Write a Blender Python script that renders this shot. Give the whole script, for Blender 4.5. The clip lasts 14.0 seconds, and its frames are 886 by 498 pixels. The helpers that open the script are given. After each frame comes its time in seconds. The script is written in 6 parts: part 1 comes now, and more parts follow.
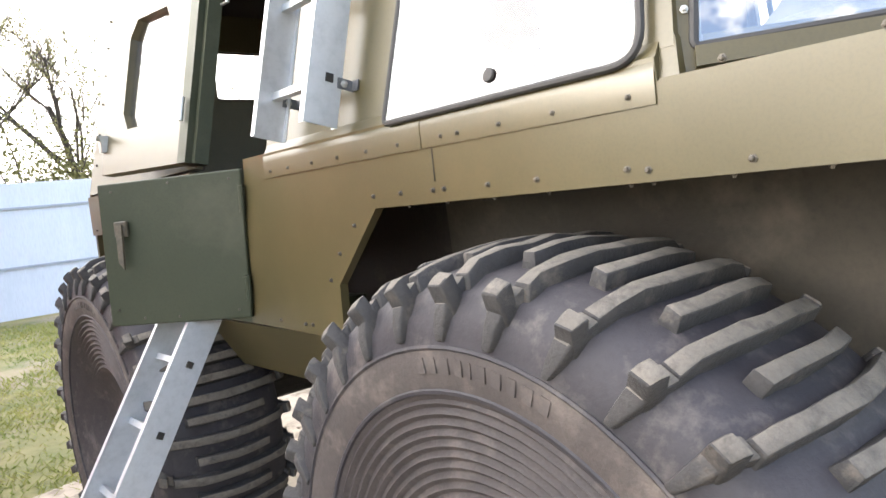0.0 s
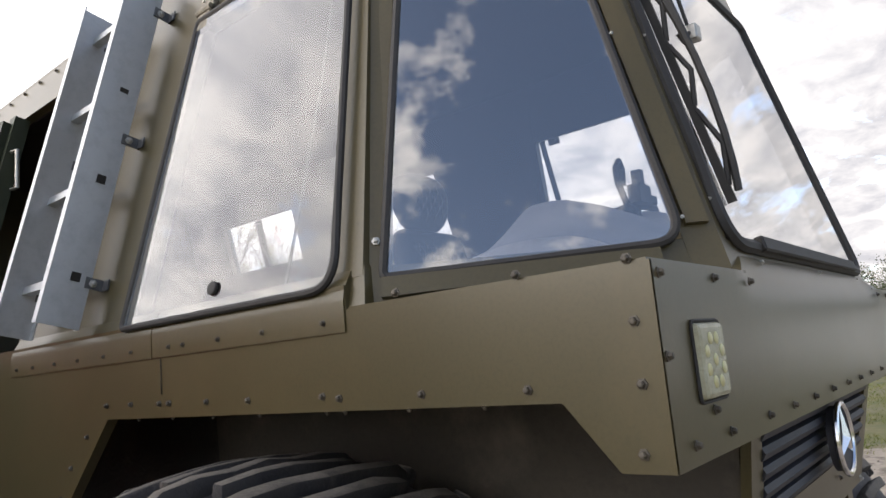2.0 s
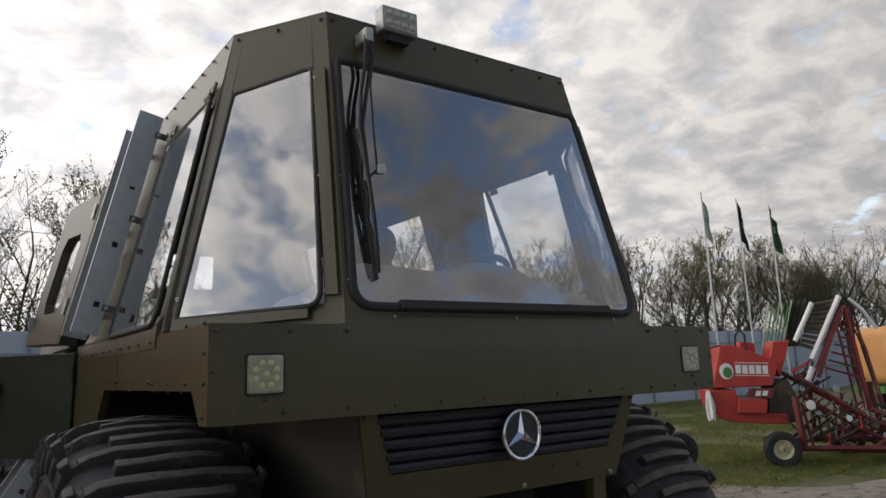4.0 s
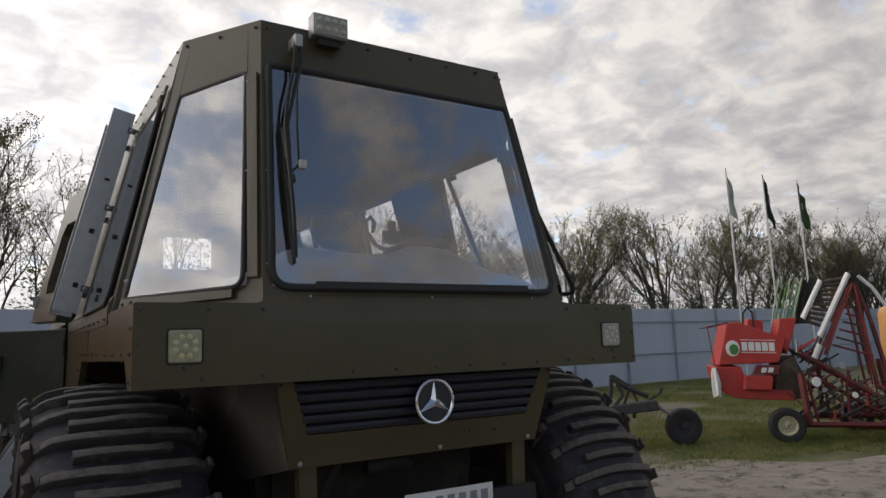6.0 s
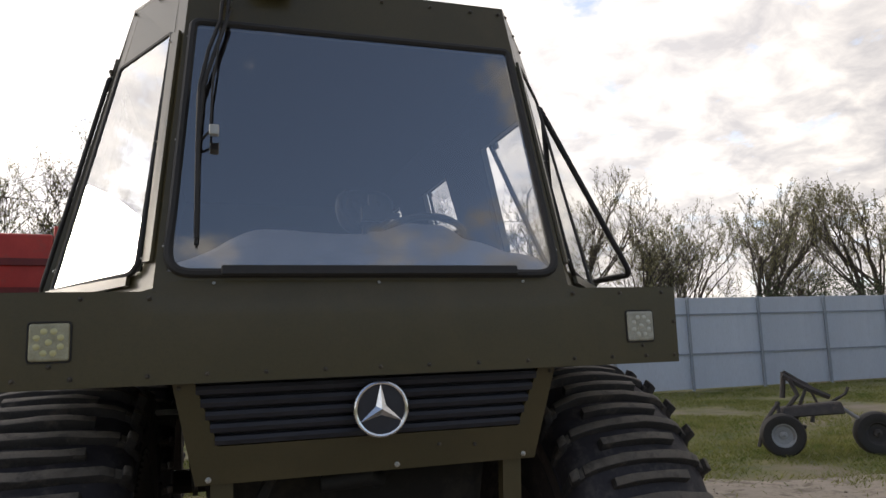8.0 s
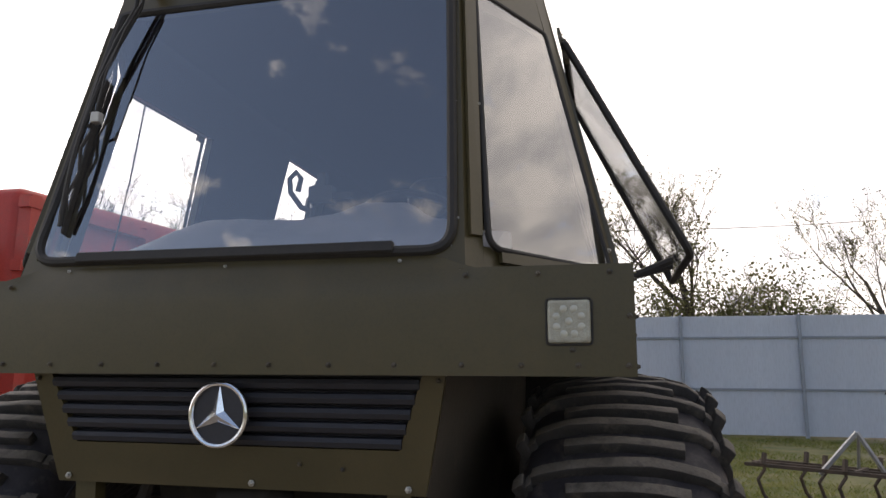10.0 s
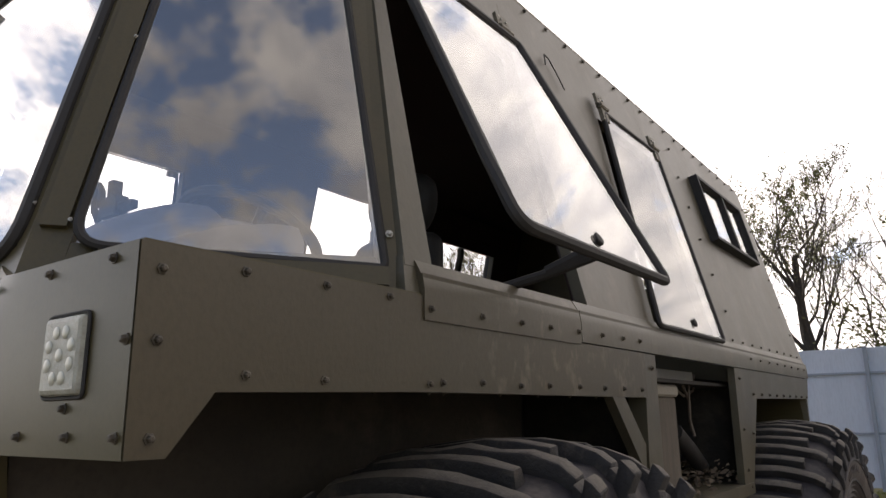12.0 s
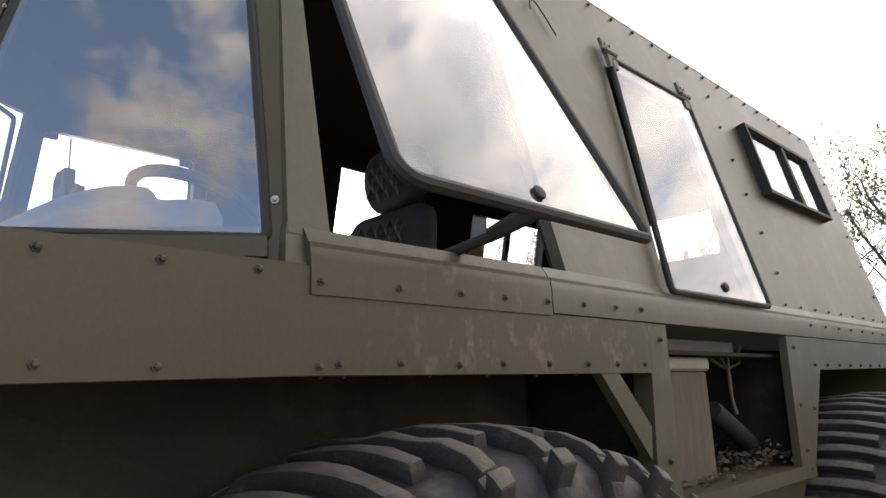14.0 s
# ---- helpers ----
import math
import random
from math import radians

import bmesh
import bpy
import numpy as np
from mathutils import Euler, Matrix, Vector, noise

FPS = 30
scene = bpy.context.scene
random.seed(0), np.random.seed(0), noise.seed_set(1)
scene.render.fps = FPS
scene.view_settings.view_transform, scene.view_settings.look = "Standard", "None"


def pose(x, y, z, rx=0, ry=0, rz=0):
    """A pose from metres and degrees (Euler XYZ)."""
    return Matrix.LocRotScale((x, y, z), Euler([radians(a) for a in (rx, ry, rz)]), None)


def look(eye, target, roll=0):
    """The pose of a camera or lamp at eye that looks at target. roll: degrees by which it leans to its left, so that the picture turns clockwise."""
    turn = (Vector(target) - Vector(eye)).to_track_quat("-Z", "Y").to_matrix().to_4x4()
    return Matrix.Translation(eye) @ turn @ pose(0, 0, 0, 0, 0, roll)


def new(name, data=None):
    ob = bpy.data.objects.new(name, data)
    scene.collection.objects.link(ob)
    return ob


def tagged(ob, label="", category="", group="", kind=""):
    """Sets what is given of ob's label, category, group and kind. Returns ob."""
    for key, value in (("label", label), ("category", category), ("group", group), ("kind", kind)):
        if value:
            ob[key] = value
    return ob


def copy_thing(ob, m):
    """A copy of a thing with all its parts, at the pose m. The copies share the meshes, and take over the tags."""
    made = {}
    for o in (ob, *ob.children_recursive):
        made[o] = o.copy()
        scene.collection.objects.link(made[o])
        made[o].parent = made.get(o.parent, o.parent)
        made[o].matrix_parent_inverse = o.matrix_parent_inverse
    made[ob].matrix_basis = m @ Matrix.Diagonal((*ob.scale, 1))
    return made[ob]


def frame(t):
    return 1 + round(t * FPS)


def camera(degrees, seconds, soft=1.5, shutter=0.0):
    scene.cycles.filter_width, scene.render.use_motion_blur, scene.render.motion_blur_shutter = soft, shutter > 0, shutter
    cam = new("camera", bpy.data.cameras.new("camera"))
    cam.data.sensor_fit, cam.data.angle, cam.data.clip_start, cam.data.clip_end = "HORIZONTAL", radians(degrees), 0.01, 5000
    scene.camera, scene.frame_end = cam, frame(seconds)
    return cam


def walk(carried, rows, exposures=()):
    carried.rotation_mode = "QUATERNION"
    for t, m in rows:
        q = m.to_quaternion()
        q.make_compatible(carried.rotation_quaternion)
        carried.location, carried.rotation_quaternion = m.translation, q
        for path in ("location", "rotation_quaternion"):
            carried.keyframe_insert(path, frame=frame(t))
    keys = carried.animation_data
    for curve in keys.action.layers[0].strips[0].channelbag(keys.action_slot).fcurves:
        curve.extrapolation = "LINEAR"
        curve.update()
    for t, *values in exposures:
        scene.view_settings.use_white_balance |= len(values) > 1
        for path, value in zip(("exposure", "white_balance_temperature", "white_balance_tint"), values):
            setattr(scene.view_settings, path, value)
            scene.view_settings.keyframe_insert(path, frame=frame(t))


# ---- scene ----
cam = camera(64.3, 14.0)
PATH = [
    (0, (-2.334, -0.139, 1.863), (-1.039, 1.377, 1.711), -6.2),
    (0.5, (-2.115, 0.226, 1.884), (-0.811, 1.734, 1.734), -4.5),
    (1, (-2.033, 0.344, 1.907), (-0.499, 1.624, 1.987), -3.8),
    (1.5, (-2.002, 0.061, 1.914), (-0.495, 1.357, 2.146), -1.7),
    (2, (-2.05, -0.374, 1.92), (-0.509, 0.861, 2.232), -5.1),
    (2.5, (-2.036, -0.806, 1.926), (-0.594, 0.529, 2.298), -4.6),
    (3, (-1.887, -1.237, 1.908), (-0.613, 0.246, 2.328), -2.9),
    (3.5, (-1.834, -1.697, 1.865), (-0.634, -0.15, 2.273), -2.1),
    (3.7, (-1.802, -1.828, 1.884), (-0.627, -0.251, 2.242), -1.9),
    (5.8, (-1.541, -2.451, 1.88), (-0.477, -0.783, 2.173), -2.2),
    (6, (-1.529, -2.469, 1.854), (-0.462, -0.8, 2.13), -2.0),
    (6.5, (-1.351, -2.457, 1.857), (-0.405, -0.714, 2.121), -1.7),
    (7, (-1.053, -2.443, 1.861), (-0.276, -0.617, 2.106), -0.8),
    (7.2, (-0.971, -2.405, 1.862), (-0.168, -0.589, 2.097), -1.9),
    (9.3, (0.484, -2.131, 1.792), (0.475, -0.159, 2.13), -1.7),
    (9.5, (0.632, -2.02, 1.802), (0.552, -0.044, 2.095), -1.9),
    (10, (1.085, -1.82, 1.769), (0.634, 0.1, 2.103), 0.2),
    (10.5, (1.401, -1.56, 1.77), (0.643, 0.271, 2.035), 0.5),
    (11, (1.651, -1.209, 1.774), (0.877, 0.593, 2.167), 0.4),
    (11.5, (1.871, -0.851, 1.772), (0.922, 0.842, 2.256), -1.0),
    (12, (1.999, -0.486, 1.8), (0.84, 1.078, 2.258), -0.8),
    (12.5, (2.015, -0.239, 1.799), (0.798, 1.275, 2.276), -1.8),
    (13, (2.087, -0.134, 1.802), (0.771, 1.297, 2.273), -1.1),
    (13.5, (2.134, -0.091, 1.803), (0.787, 1.315, 2.26), -1.9),
    (14, (2.157, -0.098, 1.796), (0.782, 1.293, 2.212), -2.3),
]

# exposure follows the clip's own camera; light
EXPOSURES = [(0, 3.55, 6690, 10.5), (0.5, 3.45, 6740, 10.5), (1, 2.75, 7140, 9.8), (1.5, 2.14, 6640, 10.5), (2, 1.67, 6490, 13), (2.5, 1.26, 6590, 11.8), (3, 0.82, 6540, 11.7), (3.5, 0.63, 6590, 11.2), (6, 0.53, 6640, 11.7), (7, 0.88, 6690, 12.5), (9.5, 1.03, 6970, 14.3), (10.5, 1.57, 6970, 15.8), (11, 1.37, 6970, 15.8), (11.5, 1.05, 6970, 15.8), (12, 1.37, 6970, 15.8), (13, 1.93, 6760, 14.6), (14, 2.03, 6760, 14.6)]
walk(cam, [(t, look(eye, target, roll)) for t, eye, target, roll in PATH], EXPOSURES)

SUN_AZ, SUN_EL = -55.0, 12.0   # degrees; azimuth from +y towards +x


def sky_world():
    w = bpy.data.worlds.new("sky")
    scene.world = w
    w.use_nodes = True
    nt = w.node_tree
    n, l = nt.nodes, nt.links
    n.clear()
    out = n.new("ShaderNodeOutputWorld")
    tex = n.new("ShaderNodeTexCoord")
    sep = n.new("ShaderNodeSeparateXYZ")
    l.new(tex.outputs["Generated"], sep.inputs[0])
    lift = n.new("ShaderNodeMath"); lift.operation = "MAXIMUM"; lift.inputs[1].default_value = 0.0
    l.new(sep.outputs["Z"], lift.inputs[0])
    add = n.new("ShaderNodeMath"); add.operation = "ADD"; add.inputs[1].default_value = 0.30
    l.new(lift.outputs[0], add.inputs[0])
    div = n.new("ShaderNodeVectorMath"); div.operation = "DIVIDE"
    comb = n.new("ShaderNodeCombineXYZ")
    for i in range(3):
        l.new(add.outputs[0], comb.inputs[i])
    l.new(tex.outputs["Generated"], div.inputs[0])
    l.new(comb.outputs[0], div.inputs[1])
    # broken, mottled cloud deck
    cover = n.new("ShaderNodeTexNoise")
    cover.inputs["Scale"].default_value, cover.inputs["Detail"].default_value = 7.0, 10.0
    cover.inputs["Roughness"].default_value, cover.inputs["Distortion"].default_value = 0.60, 0.15
    l.new(div.outputs[0], cover.inputs["Vector"])
    ramp = n.new("ShaderNodeValToRGB")
    ramp.color_ramp.elements[0].position, ramp.color_ramp.elements[1].position = 0.445, 0.565
    shade = n.new("ShaderNodeTexNoise")
    shade.inputs["Scale"].default_value, shade.inputs["Detail"].default_value = 8.5, 9.0
    shade.inputs["Roughness"].default_value, shade.inputs["Distortion"].default_value = 0.56, 0.3
    l.new(div.outputs[0], shade.inputs["Vector"])
    tone = n.new("ShaderNodeValToRGB")
    e = tone.color_ramp.elements
    e[0].position, e[0].color = 0.35, (0.56, 0.56, 0.58, 1)
    e[1].position, e[1].color = 0.62, (0.94, 0.91, 0.87, 1)
    mid = e.new(0.49)
    mid.color = (0.73, 0.72, 0.715, 1)
    l.new(shade.outputs["Fac"], tone.inputs[0])

    def towards(way, low, high, at_low, at_high):
        """A smooth value from at_low to at_high as the direction turns to way."""
        d, r = n.new("ShaderNodeVectorMath"), n.new("ShaderNodeMapRange")
        d.operation, r.interpolation_type = "DOT_PRODUCT", "SMOOTHSTEP"
        d.inputs[1].default_value = Vector(way).normalized()
        l.new(tex.outputs["Generated"], d.inputs[0])
        for key, v in zip(("From Min", "From Max", "To Min", "To Max"), (low, high, at_low, at_high)):
            r.inputs[key].default_value = v
        l.new(d.outputs["Value"], r.inputs["Value"])
        return r.outputs[0]

    # the veiled sun brightens the cloud around it
    az, el = radians(SUN_AZ), radians(SUN_EL)
    veil = (math.sin(az) * math.cos(el), math.cos(az) * math.cos(el), math.sin(el))
    wide, near = towards(veil, -0.85, 0.80, 0.26, 0.86), towards(veil, 0.35, 0.92, 0.0, 0.42)
    thin = towards((0.82, 0.35, 0.42), 0.45, 0.95, 0.0, 0.14)   # thinner cloud lets more light through here
    glow = wide
    for extra in (near, thin):
        plus = n.new("ShaderNodeMath")
        l.new(glow, plus.inputs[0])
        l.new(extra, plus.inputs[1])
        glow = plus.outputs[0]
    # the deck thickens over the trees and opens high on the far side
    last = cover.outputs["Fac"]
    for way, low, high, amount in (((0.10, 0.97, 0.2), 0.30, 0.95, 0.16), ((-0.22, -0.67, 0.71), 0.78, 0.93, -0.15), ((0.97, 0.10, 0.35), 0.78, 0.97, 0.14), ((-0.93, 0.10, 0.36), 0.90, 0.99, 0.05)):
        plus = n.new("ShaderNodeMath")
        l.new(last, plus.inputs[0])
        l.new(towards(way, low, high, 0.0, amount), plus.inputs[1])
        last = plus.outputs[0]
    l.new(last, ramp.inputs[0])
    sky = n.new("ShaderNodeTexSky")
    sky.sky_type, sky.sun_disc, sky.ozone_density = "NISHITA", False, 4.0
    sky.sun_elevation, sky.sun_rotation = radians(SUN_EL), radians(SUN_AZ)
    blue, cloud, mix = n.new("ShaderNodeBackground"), n.new("ShaderNodeBackground"), n.new("ShaderNodeMixShader")
    pale = n.new("ShaderNodeHueSaturation")
    l.new(towards((0.0, -1.0, 0.3), -0.2, 0.8, 0.5, 0.74), pale.inputs["Saturation"])
    l.new(sky.outputs[0], pale.inputs["Color"])
    l.new(pale.outputs[0], blue.inputs[0])
    l.new(towards((0.0, 1.0, 0.0), -0.4, 0.8, 0.12, 0.24), blue.inputs[1])
    l.new(tone.outputs[0], cloud.inputs[0])
    l.new(glow, cloud.inputs[1])
    l.new(ramp.outputs[0], mix.inputs[0])
    l.new(blue.outputs[0], mix.inputs[1])
    l.new(cloud.outputs[0], mix.inputs[2])
    l.new(mix.outputs[0], out.inputs[0])


sky_world()
sun = new("sun", bpy.data.lights.new("sun", "SUN"))
sun.data.energy, sun.data.angle, sun.data.color = 0.9, radians(20), (1.0, 0.92, 0.80)
sun.matrix_world = look((30 * math.sin(radians(SUN_AZ)), 30 * math.cos(radians(SUN_AZ)), 30 * math.tan(radians(SUN_EL))), (0, 0, 0))


# ---- materials ----
def surf(name, c1, c2, scale=6.0, rough=0.5, rough2=None, metal=0.0, bump=0.15, fine=60.0, stain=None, stain_scale=1.5, stain_at=(0.52, 0.68), spec=0.5, rnd=0.0, stretch=(1, 1, 1), along=None):
    m = bpy.data.materials.new(name)
    m.use_nodes = True
    nt = m.node_tree
    n, l = nt.nodes, nt.links
    b = n["Principled BSDF"]
    tc, mp = n.new("ShaderNodeTexCoord"), n.new("ShaderNodeMapping")
    mp.inputs["Scale"].default_value = stretch
    l.new(tc.outputs["Object"], mp.inputs[0])

    def noise_tex(s, detail=5.0, r=0.6):
        t = n.new("ShaderNodeTexNoise")
        t.inputs["Scale"].default_value, t.inputs["Detail"].default_value, t.inputs["Roughness"].default_value = s, detail, r
        l.new(mp.outputs[0], t.inputs["Vector"])
        return t

    def ramped(src, a, z):
        r = n.new("ShaderNodeMapRange")
        r.inputs["From Min"].default_value, r.inputs["From Max"].default_value = a, z
        l.new(src, r.inputs["Value"])
        return r.outputs[0]

    def mixed(fac, a, z):
        x = n.new("ShaderNodeMix")
        x.data_type = "RGBA"
        l.new(fac, x.inputs["Factor"])
        for sock, v in ((x.inputs[6], a), (x.inputs[7], z)):
            if isinstance(v, tuple):
                sock.default_value = (*v, 1)
            else:
                l.new(v, sock)
        return x.outputs[2]

    broad, grain = noise_tex(scale), noise_tex(fine, 4.0, 0.65)
    col = mixed(ramped(broad.outputs["Fac"], 0.3, 0.7), c1, c2)
    dark = tuple(v * 0.72 for v in c1)
    g = n.new("ShaderNodeMath"); g.operation = "MULTIPLY"; g.inputs[1].default_value = 0.45
    l.new(ramped(grain.outputs["Fac"], 0.45, 0.75), g.inputs[0])
    col = mixed(g.outputs[0], col, dark)
    if stain:
        s = noise_tex(stain_scale, 8.0, 0.68)
        amount = ramped(s.outputs["Fac"], *stain_at)
        if along:
            sep, both = n.new("ShaderNodeSeparateXYZ"), n.new("ShaderNodeMath")
            both.operation = "MULTIPLY"
            l.new(tc.outputs["Object"], sep.inputs[0])
            l.new(ramped(sep.outputs["Y"], *along), both.inputs[0])
            l.new(amount, both.inputs[1])
            amount = both.outputs[0]
        col = mixed(amount, col, stain)
    if rnd:
        oi, h = n.new("ShaderNodeObjectInfo"), n.new("ShaderNodeHueSaturation")
        r = n.new("ShaderNodeMapRange")
        r.inputs["To Min"].default_value, r.inputs["To Max"].default_value = 1 - rnd, 1 + rnd
        l.new(oi.outputs["Random"], r.inputs["Value"])
        l.new(r.outputs[0], h.inputs["Value"])
        l.new(col, h.inputs["Color"])
        col = h.outputs[0]
    l.new(col, b.inputs["Base Color"])
    rr = n.new("ShaderNodeMapRange")
    rr.inputs["To Min"].default_value, rr.inputs["To Max"].default_value = rough, rough2 if rough2 is not None else min(1.0, rough + 0.2)
    l.new(broad.outputs["Fac"], rr.inputs["Value"])
    l.new(rr.outputs[0], b.inputs["Roughness"])
    b.inputs["Metallic"].default_value = metal
    b.inputs["Specular IOR Level"].default_value = spec
    if bump:
        bp = n.new("ShaderNodeBump")
        bp.inputs["Strength"].default_value, bp.inputs["Distance"].default_value = bump, 0.01
        l.new(grain.outputs["Fac"], bp.inputs["Height"])
        l.new(bp.outputs[0], b.inputs["Normal"])
    return m


def glass(name, tint, f0, dust, power=3.0):
    m = bpy.data.materials.new(name)
    m.use_nodes = True
    nt = m.node_tree
    n, l = nt.nodes, nt.links
    n.clear()
    out, mix, fr = n.new("ShaderNodeOutputMaterial"), n.new("ShaderNodeMixShader"), n.new("ShaderNodeLayerWeight")
    tr, gl, df, mix2 = n.new("ShaderNodeBsdfTransparent"), n.new("ShaderNodeBsdfGlossy"), n.new("ShaderNodeBsdfDiffuse"), n.new("ShaderNodeMixShader")
    fr.inputs["Blend"].default_value = 0.5
    pw, ma = n.new("ShaderNodeMath"), n.new("ShaderNodeMath")
    pw.operation, ma.operation = "POWER", "MULTIPLY_ADD"
    pw.inputs[1].default_value = power
    ma.inputs[1].default_value, ma.inputs[2].default_value = 1 - f0, f0
    l.new(fr.outputs["Facing"], pw.inputs[0])
    l.new(pw.outputs[0], ma.inputs[0])
    tr.inputs[0].default_value = (*tint, 1)
    gl.inputs["Roughness"].default_value = 0.015
    df.inputs[0].default_value = (0.45, 0.45, 0.47, 1)
    tc, nz, mr = n.new("ShaderNodeTexCoord"), n.new("ShaderNodeTexNoise"), n.new("ShaderNodeMapRange")
    nz.inputs["Scale"].default_value, nz.inputs["Detail"].default_value = 3.0, 6.0
    l.new(tc.outputs["Object"], nz.inputs["Vector"])
    mr.inputs["From Min"].default_value, mr.inputs["From Max"].default_value = 0.35, 0.75
    mr.inputs["To Min"].default_value, mr.inputs["To Max"].default_value = dust * 0.3, dust
    l.new(nz.outputs["Fac"], mr.inputs["Value"])
    l.new(mr.outputs[0], mix2.inputs[0])
    l.new(tr.outputs[0], mix2.inputs[1])
    l.new(df.outputs[0], mix2.inputs[2])
    l.new(ma.outputs[0], mix.inputs[0])
    l.new(mix2.outputs[0], mix.inputs[1])
    l.new(gl.outputs[0], mix.inputs[2])
    l.new(mix.outputs[0], out.inputs[0])
    return m


OLIVE = surf("olive_paint", (0.056, 0.0455, 0.0205), (0.074, 0.0588, 0.0250), 1.0, 0.27, 0.40, bump=0.02, fine=140, spec=0.45, stain=(0.086, 0.066, 0.030), stain_scale=1.6, stain_at=(0.48, 0.72))
OLIVE_DIRTY = surf("olive_paint_dusty", (0.066, 0.058, 0.037), (0.090, 0.077, 0.050), 4.0, 0.32, 0.52, bump=0.07, fine=40, stain=(0.118, 0.098, 0.068), stain_scale=10.0, stain_at=(0.52, 0.74), stretch=(1, 1, 0.85))
OLIVE_WORN = surf("olive_paint_worn_brown", (0.061, 0.0505, 0.030), (0.083, 0.067, 0.041), 1.0, 0.33, 0.52, bump=0.05, fine=100, spec=0.45, stain=(0.165, 0.132, 0.095), stain_scale=17.0, stain_at=(0.54, 0.72), stretch=(1, 1.0, 0.7), along=(0.55, 1.0))
OLIVE_GREEN = surf("green_paint", (0.028, 0.033, 0.018), (0.038, 0.042, 0.024), 3.0, 0.45, spec=0.3, bump=0.05, fine=120, stain=(0.06, 0.058, 0.038), stain_scale=2.2, stain_at=(0.55, 0.8))
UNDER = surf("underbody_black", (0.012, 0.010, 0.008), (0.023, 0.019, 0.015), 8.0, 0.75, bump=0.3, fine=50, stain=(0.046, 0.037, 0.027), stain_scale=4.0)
CABIN = surf("cabin_lining", (0.020, 0.012, 0.011), (0.032, 0.018, 0.016), 9.0, 0.85, bump=0.2, fine=90)
RUBBER = surf("black_rubber", (0.016, 0.0145, 0.0135), (0.028, 0.025, 0.023), 20.0, 0.58, bump=0.1, fine=90)
SIDEWALL = surf("dusty_sidewall", (0.042, 0.033, 0.030), (0.070, 0.056, 0.049), 5.0, 0.7, 0.9, bump=0.35, fine=45, stain=(0.13, 0.105, 0.088), stain_scale=9.0, stain_at=(0.5, 0.72))
TYRE = surf("tyre_rubber", (0.024, 0.021, 0.024), (0.039, 0.034, 0.037), 7.0, 0.5, 0.75, spec=0.35, bump=0.2, fine=60, stain=(0.105, 0.088, 0.078), stain_scale=9.0, stain_at=(0.52, 0.74))
TREAD = surf("tread_rubber", (0.022, 0.020, 0.020), (0.042, 0.037, 0.034), 14.0, 0.6, 0.9, bump=0.45, fine=90, stain=(0.13, 0.105, 0.082), stain_scale=11.0, stain_at=(0.55, 0.8))
LUG_TOP = surf("worn_lug_tops", (0.085, 0.073, 0.060), (0.155, 0.132, 0.108), 9.0, 0.65, 0.9, bump=0.4, fine=110, stain=(0.035, 0.031, 0.028), stain_scale=22.0, stain_at=(0.5, 0.75))
RIM = surf("dusty_rim", (0.032, 0.025, 0.024), (0.052, 0.041, 0.038), 12.0, 0.6, 0.9, bump=0.3, fine=80, stain=(0.085, 0.068, 0.060), stain_scale=9.0)
ALU = surf("ladder_aluminium", (0.46, 0.47, 0.48), (0.54, 0.55, 0.56), 2.0, 0.42, 0.6, metal=0.6, bump=0.02, fine=25)
STEEL = surf("bolt_steel", (0.40, 0.39, 0.36), (0.52, 0.50, 0.46), 30.0, 0.4, metal=0.9, bump=0.1)
BOLT = surf("painted_bolt", (0.040, 0.033, 0.023), (0.085, 0.068, 0.046), 60.0, 0.45, bump=0.1, fine=200, rnd=0.3)
HINGE = surf("chipped_hinge_paint", (0.105, 0.090, 0.062), (0.19, 0.165, 0.12), 40.0, 0.5, bump=0.15, fine=120, stain=(0.40, 0.37, 0.31), stain_scale=60.0, stain_at=(0.56, 0.64))
CHROME = surf("chrome", (0.75, 0.75, 0.76), (0.82, 0.82, 0.83), 10.0, 0.12, 0.2, metal=1.0, bump=0.0)
GRILLE = surf("grille_plastic", (0.020, 0.020, 0.026), (0.032, 0.032, 0.040), 12.0, 0.5, bump=0.1, fine=150)
GLASS = glass("window_glass", (0.97, 0.975, 0.975), 0.13, 0.05, 3.5)
REAR_GLASS = glass("rear_glass", (0.96, 0.965, 0.97), 0.06, 0.01)
SCREEN = glass("windscreen_glass", (0.97, 0.975, 0.98), 0.33, 0.01, 2.3)
CLEAR = glass("clear_inner_face", (0.99, 0.99, 0.99), 0.0, 0.0, 8.0)
LENS = surf("lamp_lens", (0.30, 0.29, 0.23), (0.44, 0.43, 0.36), 30.0, 0.15, 0.3, bump=0.25, fine=220)
REFLECT = surf("lamp_reflector", (0.40, 0.39, 0.33), (0.55, 0.54, 0.47), 60.0, 0.25, 0.4, metal=0.4, bump=0.0)
WARM_LENS = surf("yellowed_lamp_lens", (0.29, 0.27, 0.17), (0.42, 0.40, 0.28), 30.0, 0.15, 0.3, bump=0.25, fine=220)
WARM_CHIP = surf("yellow_lamp_reflector", (0.46, 0.42, 0.20), (0.60, 0.56, 0.32), 60.0, 0.25, 0.4, metal=0.3, bump=0.0)
SEAT = surf("seat_leather", (0.019, 0.0175, 0.0175), (0.028, 0.026, 0.025), 10.0, 0.48, bump=0.2, fine=150)
DASH = surf("dashboard_grey", (0.20, 0.20, 0.22), (0.28, 0.28, 0.30), 6.0, 0.6, bump=0.15, fine=120)
